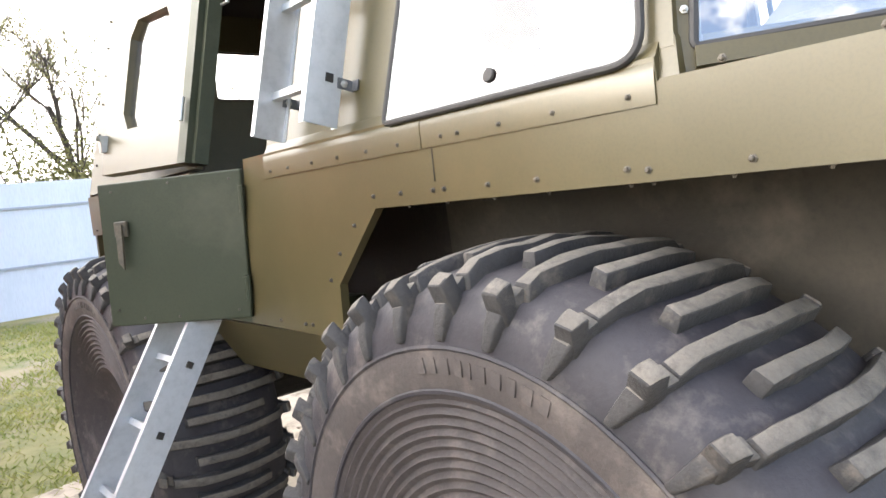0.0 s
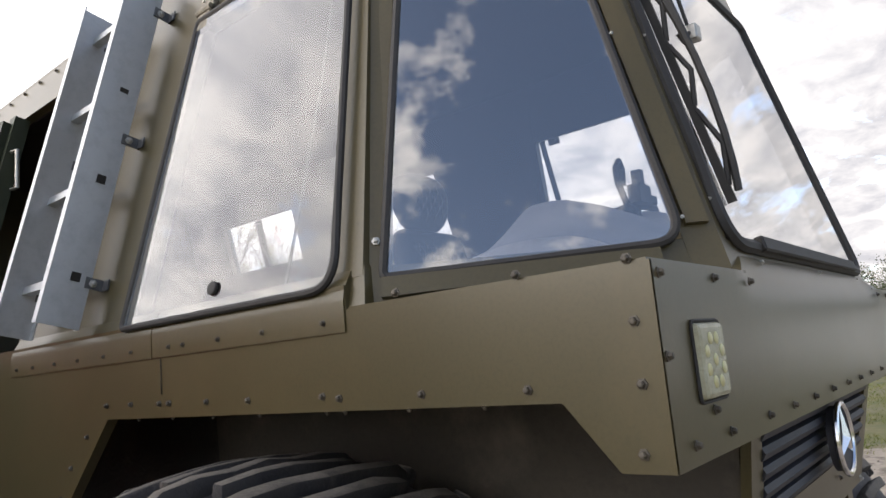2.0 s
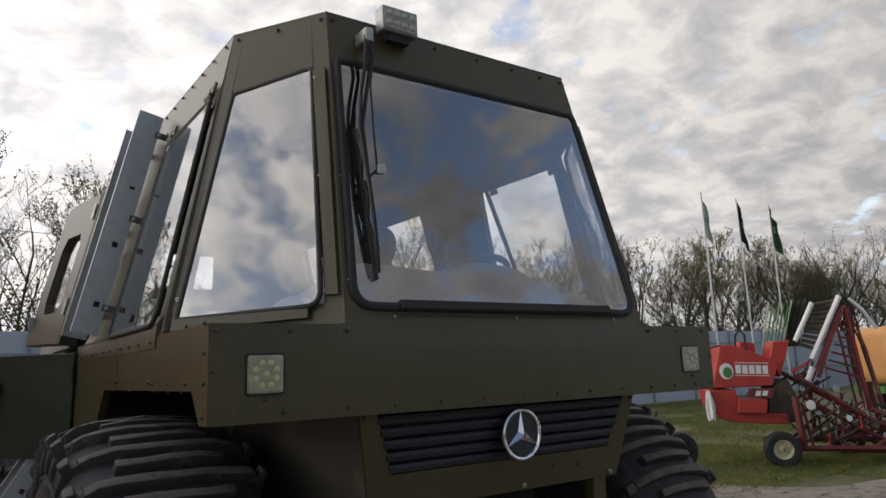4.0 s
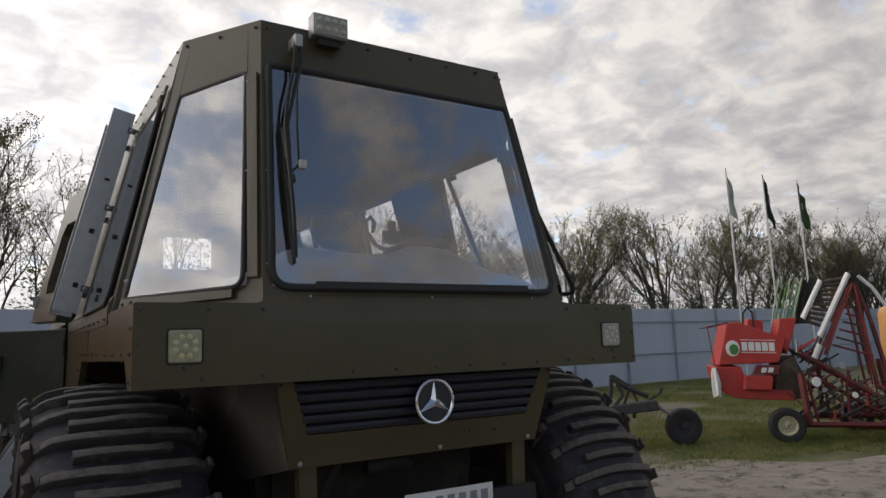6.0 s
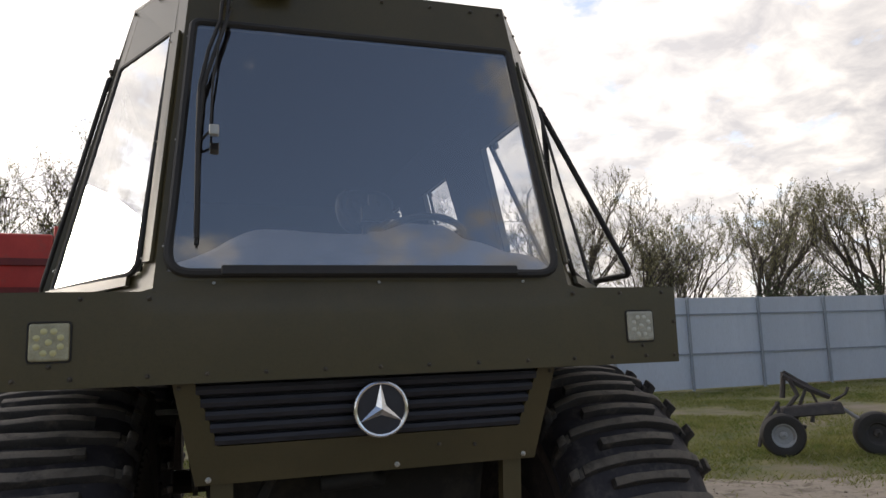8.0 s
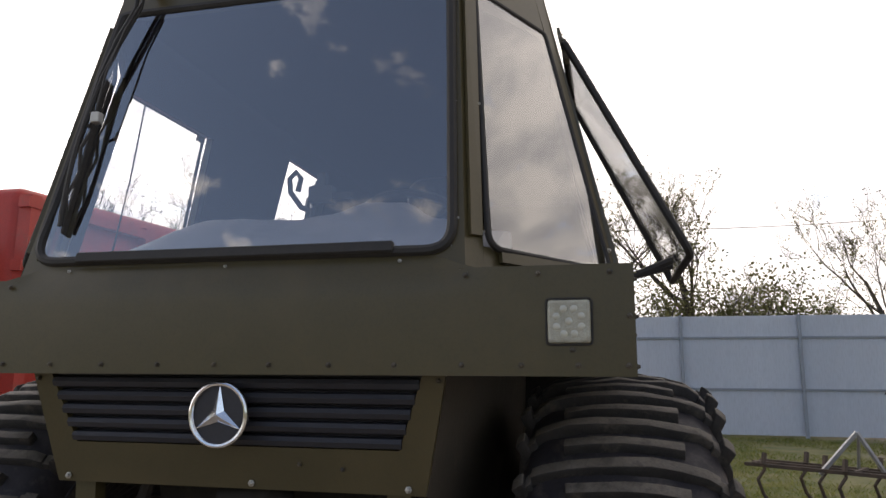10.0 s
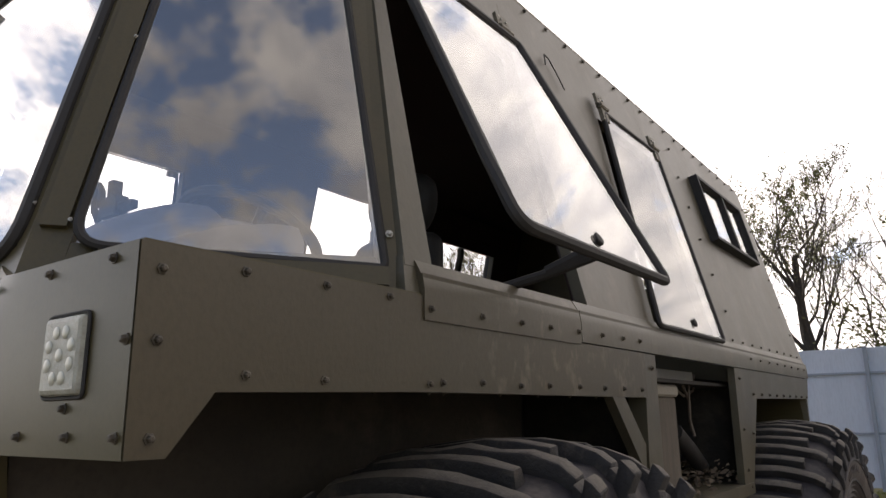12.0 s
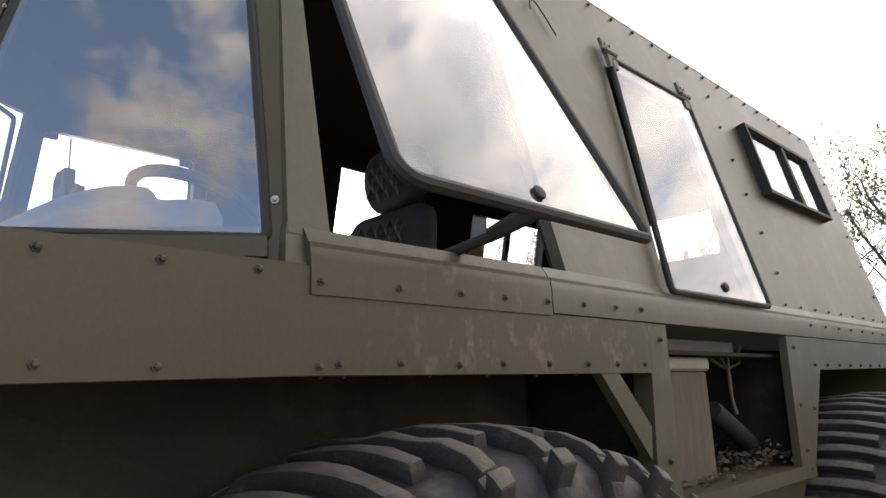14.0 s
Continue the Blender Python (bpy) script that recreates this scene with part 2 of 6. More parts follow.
PAPER = surf("white_sheet", (0.70, 0.69, 0.66), (0.78, 0.77, 0.74), 5.0, 0.7, bump=0.05)


# ---- mesh helpers ----
def part(name, bm, material, parent=None, label="", smooth=False):
    me = bpy.data.meshes.new(name)
    bmesh.ops.recalc_face_normals(bm, faces=bm.faces[:])
    bm.to_mesh(me)
    bm.free()
    me.materials.append(material)
    if smooth:
        for p in me.polygons:
            p.use_smooth = True
        me.set_sharp_from_angle(angle=radians(40))
    ob = new(name, me)
    if parent:
        ob.parent = parent
    if label:
        ob["label"] = label
    return ob


def share(name, me, m, parent=None):
    ob = new(name, me)
    ob.matrix_basis = m
    if parent:
        ob.parent = parent
    return ob


def thing(name, label, category, group="", at=(0, 0, 0)):
    ob = new(name)
    ob.location = at
    return tagged(ob, label, category, group)


def hexa(bm, p):
    """A solid of eight corners: four of one end, four of the other."""
    v = [bm.verts.new(c) for c in p]
    for f in ((0, 1, 2, 3), (7, 6, 5, 4), (0, 4, 5, 1), (1, 5, 6, 2), (2, 6, 7, 3), (3, 7, 4, 0)):
        bm.faces.new([v[i] for i in f])
    return v


def box(bm, x0, x1, y0, y1, z0, z1):
    return hexa(bm, [(x0, y0, z0), (x1, y0, z0), (x1, y1, z0), (x0, y1, z0), (x0, y0, z1), (x1, y0, z1), (x1, y1, z1), (x0, y1, z1)])


def bevel(bm, w, seg=2):
    bmesh.ops.remove_doubles(bm, verts=bm.verts[:], dist=1e-5)
    bmesh.ops.bevel(bm, geom=bm.edges[:], offset=w, segments=seg, profile=0.5, affect="EDGES", clamp_overlap=True)


def prism(bm, pts, vec):
    """A planar outline pushed out along vec."""
    vec = Vector(vec)
    a = [bm.verts.new(p) for p in pts]
    b = [bm.verts.new(Vector(p) + vec) for p in pts]
    bm.faces.new(a)
    bm.faces.new(b[::-1])
    for i in range(len(pts)):
        j = (i + 1) % len(pts)
        bm.faces.new((a[i], b[i], b[j], a[j]))


def tube(bm, pts, r, sides=8, closed=False, taper=None):
    pts = [Vector(p) for p in pts]
    n = len(pts)
    rings, last = [], None
    for i, p in enumerate(pts):
        if closed:
            d = pts[(i + 1) % n] - pts[i - 1]
        else:
            d = pts[min(i + 1, n - 1)] - pts[max(i - 1, 0)]
        d.normalize()
        u = last - d * last.dot(d) if last is not None else d.orthogonal()
        if u.length < 1e-6:
            u = d.orthogonal()
        u.normalize()
        last = u
        w = d.cross(u)
        rr = r if taper is None else r + (taper - r) * i / (n - 1)
        rings.append([bm.verts.new(p + (u * math.cos(a) + w * math.sin(a)) * rr) for a in (2 * math.pi * k / sides for k in range(sides))])
    for i in range(n if closed else n - 1):
        a, b = rings[i], rings[(i + 1) % n]
        for k in range(sides):
            bm.faces.new((a[k], a[(k + 1) % sides], b[(k + 1) % sides], b[k]))
    if not closed:
        bm.faces.new(rings[0][::-1])
        bm.faces.new(rings[-1])


def lathe(bm, profile, seg, axis="x", close=False):
    """profile: (along the axis, radius)."""
    rings = []
    for a, r in profile:
        ring = []
        for k in range(seg):
            t = 2 * math.pi * k / seg
            c, s = r * math.cos(t), r * math.sin(t)
            ring.append(bm.verts.new((a, c, s) if axis == "x" else ((c, a, s) if axis == "y" else (c, s, a))))
        rings.append(ring)
    for a, b in zip(rings, rings[1:]):
        for k in range(seg):
            bm.faces.new((a[k], a[(k + 1) % seg], b[(k + 1) % seg], b[k]))
    if close:
        bm.faces.new(rings[0][::-1])
        bm.faces.new(rings[-1])


def bilinear(c, u, v):
    """c: corners at (0,0), (1,0), (0,1), (1,1)."""
    a, b, d, e = [Vector(p) for p in c]
    return (a * (1 - u) + b * u) * (1 - v) + (d * (1 - u) + e * u) * v


def rounded(corners, radii, seg=6):
    """A planar outline with rounded corners."""
    out, n = [], len(corners)
    for i, (p, r) in enumerate(zip(corners, radii)):
        p, a, b = Vector(p), Vector(corners[i - 1]), Vector(corners[(i + 1) % n])
        if r <= 0:
            out.append(p)
            continue
        s, e = p + (a - p).normalized() * r, p + (b - p).normalized() * r
        for k in range(seg + 1):
            t = k / seg
            out.append((s * (1 - t) + p * t) * (1 - t) + (p * (1 - t) + e * t) * t)
    return out


def dense(pts, step=0.12):
    """A closed outline with points put in along its long sides."""
    out = []
    for i, p in enumerate(pts):
        q = pts[(i + 1) % len(pts)]
        k = max(1, int((q - p).length / step))
        out += [p.lerp(q, j / k) for j in range(k)]
    return out


# ---- the vehicle ----
Z_BUMPER, Z_SILL, Z_TOP, Z_BELT, Z_ROOF = 1.75, 1.845, 2.03, 2.09, 3.29
vehicle = thing("amphibious_truck", "olive-green bolted sheet-metal off-road truck on huge lugged tyres, parked on grass", "truck")


def wall_of(name, cells, c, thick, material, label=""):
    """A sheet-metal wall from cells (u0, u1, v0, v1; u may differ at bottom and top) on the quad c."""
    nrm = (Vector(c[1]) - Vector(c[0])).cross(Vector(c[2]) - Vector(c[0])).normalized() * thick
    for (ua, ub), (uc, ud), v0, v1 in cells:
        bm = bmesh.new()
        f = [bilinear(c, ua + (ub - ua) * v0, v0), bilinear(c, uc + (ud - uc) * v0, v0), bilinear(c, uc + (ud - uc) * v1, v1), bilinear(c, ua + (ub - ua) * v1, v1)]
        hexa(bm, f + [p - nrm for p in f])
        part(name, bm, material, vehicle, label)


bolt_bm = bmesh.new()
lathe(bolt_bm, [(0.0, 0.0085), (0.002, 0.0085), (0.0025, 0.0058), (0.0075, 0.0052), (0.009, 0.003)], 6, "z", True)
bolt_mesh = bpy.data.meshes.new("bolt")
bolt_bm.to_mesh(bolt_mesh)
bolt_bm.free()
bolt_mesh.materials.append(BOLT)
steel_bolt_mesh = bolt_mesh.copy()
steel_bolt_mesh.materials[0] = STEEL


def bolt(p, nrm, parent=None, mesh=None, size=1.0):
    m = Matrix.Translation(p) @ Vector(nrm).to_track_quat("Z", "Y").to_matrix().to_4x4() @ Matrix.Scale(size, 4)
    return share("bolt", mesh or bolt_mesh, m, parent or vehicle)


# side walls above the belt, leaning in
Y_FRONT0, Y_FRONT1, Y_END0, Y_END1 = 0.56, 0.685, 4.47, 4.42
LEN0, LEN1 = Y_END0 - Y_FRONT0, Y_END1 - Y_FRONT1
Z_EDGE = 3.248   # where the roof meets the walls
HGT = Z_EDGE - Z_BELT
LEAN = 0.275 / 1.2


def wall_x(z):
    return 1.13 - LEAN * (z - Z_BELT)


def side_quad(s):
    return [(s * 1.13, Y_FRONT0, Z_BELT), (s * 1.13, Y_END0, Z_BELT), (s * wall_x(Z_EDGE), Y_FRONT1, Z_EDGE), (s * wall_x(Z_EDGE), Y_END1, Z_EDGE)]


def uu(yb, yt=None):
    yt = yb if yt is None else yt
    return ((yb - Y_FRONT0) / LEN0, (yt - Y_FRONT1) / LEN1)


def vv(z):
    return (z - Z_BELT) / HGT


def side_point(s, y, z, out=0.0):
    """A point of the leaning wall at height z, out metres proud of it."""
    x = wall_x(z)
    k = math.atan(LEAN)
    return Vector((s * (x + out * math.cos(k)), y, z + out * math.sin(k)))


SIDE_N = {s: Vector((s, 0, LEAN)).normalized() for s in (-1, 1)}


def side_wall(s, columns, name):
    cells = []
    for (y0, y1), solids in columns:
        for z0, z1 in solids:
            cells.append((uu(*y0), uu(*y1), vv(z0), vv(z1)))
    c = side_quad(s)
    wall_of(name, cells, c, 0.035 * s, OLIVE if s < 0 else OLIVE_DIRTY)
    inner = [Vector(p) - SIDE_N[s] * 0.037 for p in c]
    wall_of("lining", cells, inner, 0.006 * s, CABIN)


FULL = [(Z_BELT, Z_EDGE)]
W1 = [(Z_BELT, Z_BELT + 0.012), (2.95, Z_EDGE)]
W3 = [(Z_BELT, 2.675), (3.0, Z_EDGE)]
DOOR = [(3.09, Z_EDGE)]
side_wall(1, [(((0.56, 0.685), (0.65, 0.70)), FULL), (((0.65, 0.70), (1.39, 1.33)), W1), (((1.39, 1.33), (1.92, 2.035)), FULL), (((1.92, 2.035), (2.63, 2.56)), W1),
              (((2.63, 2.56), (3.22, 3.22)), FULL), (((3.22, 3.22), (4.02, 4.02)), W3), (((4.02, 4.02), (Y_END0, Y_END1)), FULL)], "side_panel")
side_wall(-1, [(((0.56, 0.685), (0.64, 0.72)), FULL), (((0.64, 0.72), (1.41, 1.325)), W1), (((1.41, 1.325), (2.18, 2.18)), FULL), (((2.18, 2.18), (2.84, 2.84)), DOOR),
               (((2.84, 2.84), (3.27, 3.27)), FULL), (((3.27, 3.27), (4.07, 4.07)), W3), (((4.07, 4.07), (Y_END0, Y_END1)), FULL)], "side_panel")

# canted front quarters, windscreen wall, roof, rear wall
V_EDGE = (Z_EDGE - Z_TOP) / (Z_ROOF - Z_TOP)   # the front roof edge on the slanted front planes
for s in (-1, 1):
    c = [(s * 0.715, 0.02, Z_TOP), (s * 1.13, 0.56, Z_TOP), (s * 0.625, 0.325, Z_ROOF), (s * 0.855, 0.69, Z_ROOF)]
    A, B = (0.10, 0.16), (0.93, 0.87)
    wall_of("quarter_panel", [((0, 0), A, 0, V_EDGE), (B, (1, 1), 0, V_EDGE), (A, B, 0, 0.06), (A, B, 0.755, V_EDGE)], c, 0.03 * s, OLIVE)
c = [(-0.715, 0.02, Z_TOP), (0.715, 0.02, Z_TOP), (-0.625, 0.325, Z_ROOF), (0.625, 0.325, Z_ROOF)]
wall_of("windscreen_panel", [((0, 0), (0.026, 0.022), 0, V_EDGE), ((0.974, 0.978), (1, 1), 0, V_EDGE), ((0.026, 0.022), (0.974, 0.978), 0, 0.055), ((0.026, 0.022), (0.974, 0.978), 0.80, V_EDGE)], c, 0.03, OLIVE)
WSQ = c
FRONT_EDGE = [bilinear(WSQ, 0, V_EDGE), bilinear(WSQ, 1, V_EDGE)]
XE = wall_x(Z_EDGE)
for name, dz, thick, cover in (("roof", 0.0, 0.012, OLIVE), ("headliner", -0.035, 0.02, CABIN)):
    k = 0.975 if dz else 1.0
    a, b = [(p.x * k, p.y - dz, p.z + dz) for p in FRONT_EDGE]
    z = Z_EDGE + dz
    bm = bmesh.new()
    prism(bm, [a, b, (XE * k, Y_FRONT1 - dz * 0.5, z), (XE * k, Y_END1 + dz, z), (-XE * k, Y_END1 + dz, z), (-XE * k, Y_FRONT1 - dz * 0.5, z)], (0, 0, thick))
    part(name, bm, cover, vehicle)
RX0, RX1, RZ0, RZ1 = -0.26, 0.24, 2.66, 2.985


def rear_y(z):
    return Y_END0 + (Y_END1 - Y_END0) * max(0, z - Z_BELT) / HGT


def rear_x(z):
    return wall_x(max(z, Z_BELT))


for poly in ([(-1.13, 1.5), (1.13, 1.5), (1.13, Z_BELT), (rear_x(RZ0), RZ0), (-rear_x(RZ0), RZ0), (-1.13, Z_BELT)],
             [(-rear_x(RZ0), RZ0), (RX0, RZ0), (RX0, RZ1), (-rear_x(RZ1), RZ1)], [(RX1, RZ0), (rear_x(RZ0), RZ0), (rear_x(RZ1), RZ1), (RX1, RZ1)],
             [(-rear_x(RZ1), RZ1), (rear_x(RZ1), RZ1), (XE, Z_EDGE), (-XE, Z_EDGE)]):
    bm = bmesh.new()
    prism(bm, [(x, rear_y(z), z) for x, z in poly], (0, 0.03, 0))
    part("rear_panel", bm, OLIVE, vehicle)
# cabin floor and lining
bm = bmesh.new()
box(bm, -0.93, 0.93, 0.30, 4.45, 1.92, 1.95)
part("cabin_floor", bm, CABIN, vehicle)

# fenders
def side_sheet(name, s, outline, thick=0.03, material=None, x=1.15):
    bm = bmesh.new()
    prism(bm, [(s * x, y, z) for y, z in outline], (-s * thick, 0, 0))
    return part(name, bm, material or OLIVE, vehicle)


side_sheet("fender", -1, [(-0.002, Z_BUMPER), (0.075, Z_BUMPER), (0.155, Z_SILL), (1.525, Z_SILL), (1.764, 1.616), (1.775, 1.438), (2.43, 1.45), (2.335, 2.075), (0.592, 2.075), (0.588, 2.03), (-0.002, 2.03)])
side_sheet("fender", 1, [(-0.002, Z_BUMPER), (0.055, Z_BUMPER), (0.125, Z_SILL - 0.01), (0.5915, Z_SILL - 0.002), (0.5915, 2.03), (-0.002, 2.03)], material=OLIVE_WORN)
side_sheet("fender", 1, [(0.5915, Z_SILL - 0.002), (1.745, Z_SILL), (1.745, 1.985), (1.285, 1.985), (1.285, 2.075), (0.5915, 2.075)], material=OLIVE_WORN)
side_sheet("fender", 1, [(1.289, 1.992), (1.79, 1.992), (Y_END0, 1.992), (Y_END0, 2.075), (1.289, 2.075)], material=OLIVE_DIRTY)
side_sheet("fender", 1, [(2.80, 1.985), (2.785, 1.455), (2.915, 1.455), (3.14, Z_SILL + 0.01), (4.40, Z_SILL + 0.02), (Y_END0, 1.985)], material=OLIVE_DIRTY)
side_sheet("door_post", 1, [(1.75, 1.985), (1.847, 1.985), (1.846, 1.30), (1.70, 1.30)], 0.06, OLIVE_DIRTY, 1.147)
side_sheet("brace", 1, [(1.482, Z_SILL), (1.569, Z_SILL), (1.712, 1.70), (1.70, 1.61)], 0.03, OLIVE_DIRTY, 1.146)
side_sheet("fender", -1, [(2.86, 1.47), (2.96, 1.47), (3.18, Z_SILL), (Y_END0, Z_SILL), (Y_END0, 2.075), (2.86, 2.075)])
# belt strip that folds from the wall to the fender
for s in (-1, 1):
    for y0, y1 in ((0.592, 1.283), (1.287, 2.17 if s < 0 else Y_END0)):
        bm = bmesh.new()
        low = (1.981 if y0 < 1 else 1.988) if s > 0 else 1.988
        prof = [(1.154, low), (1.154, 2.045), (1.150, 2.066), (1.138, 2.088), (1.128, 2.104), (1.122, 2.098), (1.132, 2.08), (1.142, 2.055), (1.144, low)]
        prism(bm, [(s * x, y0, z) for x, z in prof], (0, y1 - y0, 0))
        part("belt_strip", bm, OLIVE if s < 0 else (OLIVE_WORN if y0 < 1 else OLIVE_DIRTY), vehicle, "", True)
    bm = bmesh.new()
    hexa(bm, [(s * 1.10, 0.545, 2.025), (s * 1.145, 0.545, 2.025), (s * 1.145, 0.60, 2.025), (s * 1.10, 0.66, 2.025), (s * 1.095, 0.56, 2.11), (s * 1.124, 0.56, 2.11), (s * 1.124, 0.60, 2.11), (s * 1.095, 0.66, 2.11)])
    part("post_foot", bm, OLIVE if s < 0 else OLIVE_DIRTY, vehicle)
    # corner ledge between bumper and canted quarter
    bm = bmesh.new()
    prism(bm, [(s * 0.70, 0.004, Z_TOP), (s * 1.146, 0.004, Z_TOP), (s * 1.146, 0.60, Z_TOP), (s * 1.12, 0.60, Z_TOP)], (0, 0, 0.004))
    part("corner_ledge", bm, OLIVE, vehicle)

# bumper front: one sheet that bends back under the windscreen in its middle
bm = bmesh.new()
prev = None
for i in range(47):
    x = -1.1485 + 2.297 * i / 46
    k = min(1.0, max(0.0, (0.77 - abs(x)) / 0.16))
    k = k * k * (3 - 2 * k)
    top = Z_TOP + 0.044 * k
    cur = [bm.verts.new((x, -0.004, z)) for z in (Z_BUMPER, 1.85, 1.955)]
    for t in (0.15, 0.3, 0.45, 0.6, 0.75, 0.88, 1.0):
        cur.append(bm.verts.new((x, -0.004 + 0.036 * k * t * t, 1.955 + (top - 1.955) * t)))
    cur.append(bm.verts.new((x, 0.012 + 0.03 * k, top)))
    if prev:
        for j in range(len(cur) - 1):
            bm.faces.new((prev[j], prev[j + 1], cur[j + 1], cur[j]))
    prev = cur
part("bumper_sheet", bm, OLIVE, vehicle, smooth=True)
bm = bmesh.new()
box(bm, -1.12, 1.12, 0.004, 0.06, 1.752, 1.77)
part("bumper_lip", bm, OLIVE, vehicle)
# apron with the louvred grille
bm = bmesh.new()
ft, fb = [(-0.655, 0.05, 1.752), (0.655, 0.05, 1.752)], [(0.585, 0.115, 1.425), (-0.585, 0.115, 1.425)]
gt, gb = [(-0.59, 0.05, 1.752), (0.59, 0.05, 1.752)], [(0.515, 0.094, 1.545), (-0.515, 0.094, 1.545)]
for quad in ([ft[0], gt[0], gb[1], fb[1]], [gt[1], ft[1], fb[0], gb[0]], [gb[1], gb[0], fb[0], fb[1]]):
    prism(bm, quad, (0, 0.02, 0.004))
part("apron", bm, OLIVE, vehicle)
grille = None
bm = bmesh.new()
prism(bm, [(-0.60, 0.085, 1.752), (0.60, 0.085, 1.752), (0.525, 0.125, 1.54), (-0.525, 0.125, 1.54)], (0, 0.01, 0))
grille = part("grille", bm, GRILLE, vehicle, "dark plastic grille with horizontal slats")
for k in range(5):
    z = 1.742 - k * 0.0405
    hw = 0.588 - (1.752 - z) * 0.36
    y = 0.05 + (1.752 - z) * 0.21
    bm = bmesh.new()
    prism(bm, [(-hw, y + 0.028, z), (-hw, y + 0.002, z - 0.004), (-hw, y - 0.004, z - 0.016), (-hw, y + 0.004, z - 0.030), (-hw, y + 0.03, z - 0.036)], (2 * hw - 0.004, 0, 0))
    part("slat", bm, GRILLE, grille, smooth=False)
# round badge: ring and three-pointed spokes
bm = bmesh.new()
bc = Vector((0, 0.026, 1.638))
tube(bm, [bc + Vector((0.086 * math.cos(a), 0, 0.086 * math.sin(a))) for a in (2 * math.pi * k / 48 for k in range(48))], 0.0075, 8, True)
for k in range(3):
    a = math.pi / 2 + k * 2 * math.pi / 3
    d, e = Vector((math.cos(a), 0, math.sin(a))), Vector((-math.sin(a), 0, math.cos(a)))
    tip, hub = bc + d * 0.085, bc + Vector((0, -0.014, 0))
    i, j = bc + (d * 0.5 + e * 0.866) * 0.020, bc + (d * 0.5 - e * 0.866) * 0.020
    q = [bm.verts.new(p) for p in (tip, i, hub, j, bc + Vector((0, 0.006, 0)))]
    for f in ((0, 1, 2), (0, 2, 3), (0, 4, 1), (0, 3, 4)):
        bm.faces.new([q[x] for x in f])
badge = part("badge", bm, CHROME, vehicle, "chrome ring badge with three spokes", True)
bm = bmesh.new()
lathe(bm, [(0.028, 0.080), (0.05, 0.080)], 40, "y", True)
bmesh.ops.translate(bm, verts=bm.verts[:], vec=(0, 0, 1.638))
part("badge_backing", bm, GRILLE, badge)


# ---- lamps in the bumper ----
def bumper_lamp(x, lens, chip):
    lamp_bm = bmesh.new()
    box(lamp_bm, x - 0.054, x + 0.054, -0.016, 0.03, 1.832, 1.942)
    bevel(lamp_bm, 0.008, 2)
    lamp = part("headlamp", lamp_bm, lens, vehicle, "square clear LED headlamp")
    rim_bm = bmesh.new()
    tube(rim_bm, dense(rounded([Vector((x - 0.057, -0.006, 1.829)), Vector((x + 0.057, -0.006, 1.829)), Vector((x + 0.057, -0.006, 1.945)), Vector((x - 0.057, -0.006, 1.945))], [0.01] * 4, 3)), 0.003, 6, True)
    part("bezel", rim_bm, RUBBER, lamp)
    for k in range(9):
        r = 0 if k == 8 else 0.034
        a = math.pi / 8 + k * math.pi / 4
        e = bmesh.new()
        lathe(e, [(-0.0178, 0.003), (-0.0172, 0.008), (-0.0165, 0.0095), (-0.012, 0.0095)], 12, "y", True)
        bmesh.ops.translate(e, verts=e.verts[:], vec=(x + r * math.cos(a), 0, 1.887 + r * math.sin(a)))
        part("emitter", e, chip, lamp, smooth=True)


bumper_lamp(-0.987, WARM_LENS, WARM_CHIP)
bumper_lamp(0.987, LENS, REFLECT)


# ---- windows ----
def pane(name, outline, nrm, proud, material, parent=None, rub=0.012, thick=0.006, label=""):
    """A glass pane with a rubber gasket round it."""
    nrm = Vector(nrm).normalized()
    middle = sum(outline, Vector()) / len(outline)
    outline = [p - nrm * (p - middle).dot(nrm) for p in outline]
    bm = bmesh.new()
    prism(bm, [p + nrm * proud for p in outline], nrm * -thick)
    ob = part(name, bm, material, parent or vehicle, label)
    ob.data.materials.append(CLEAR)
    for p in ob.data.polygons:
        p.material_index = 0 if p.normal.dot(nrm) > 0.5 else 1
    ob.visible_shadow = False
    bm = bmesh.new()
    tube(bm, dense([p + nrm * (proud - thick / 2) for p in outline]), rub, 8, True)
    part("gasket", bm, RUBBER, ob, smooth=True)
    return ob


def knob(p, nrm, parent):
    bm = bmesh.new()
    lathe(bm, [(-0.004, 0.012), (0.001, 0.0160), (0.004, 0.0175), (0.007, 0.0155), (0.009, 0.006)], 14, "z", True)
    m = Matrix.Translation(p) @ Vector(nrm).to_track_quat("Z", "Y").to_matrix().to_4x4()
    bmesh.ops.transform(bm, matrix=m, verts=bm.verts[:])
    part("knob", bm, RUBBER, parent, smooth=True)


def hinge(p, nrm, along, parent):
    nrm, along = Vector(nrm).normalized(), Vector(along).normalized()
    down = along.cross(nrm)
    if down.z > 0:
        down = -down
    bm = bmesh.new()
    p = Vector(p)
    for o, w, h, d in ((Vector((0, 0, 0)), 0.036, 0.034, 0.012), (down * 0.056, 0.028, 0.036, 0.016)):
        f = [p + o + along * a * w + down * b * h for a, b in ((-1, -1), (1, -1), (1, 1), (-1, 1))]
        prism(bm, [q - nrm * 0.002 for q in f], nrm * d)
    tube(bm, [p + down * 0.026 + nrm * 0.012 - along * 0.036, p + down * 0.026 + nrm * 0.012 + along * 0.036], 0.011, 8)
    part("hinge", bm, HINGE, parent)
    for a in (-0.015, 0.015):
        bolt(p + nrm * 0.008 + along * a - down * 0.012, nrm, parent, steel_bolt_mesh, 0.9)


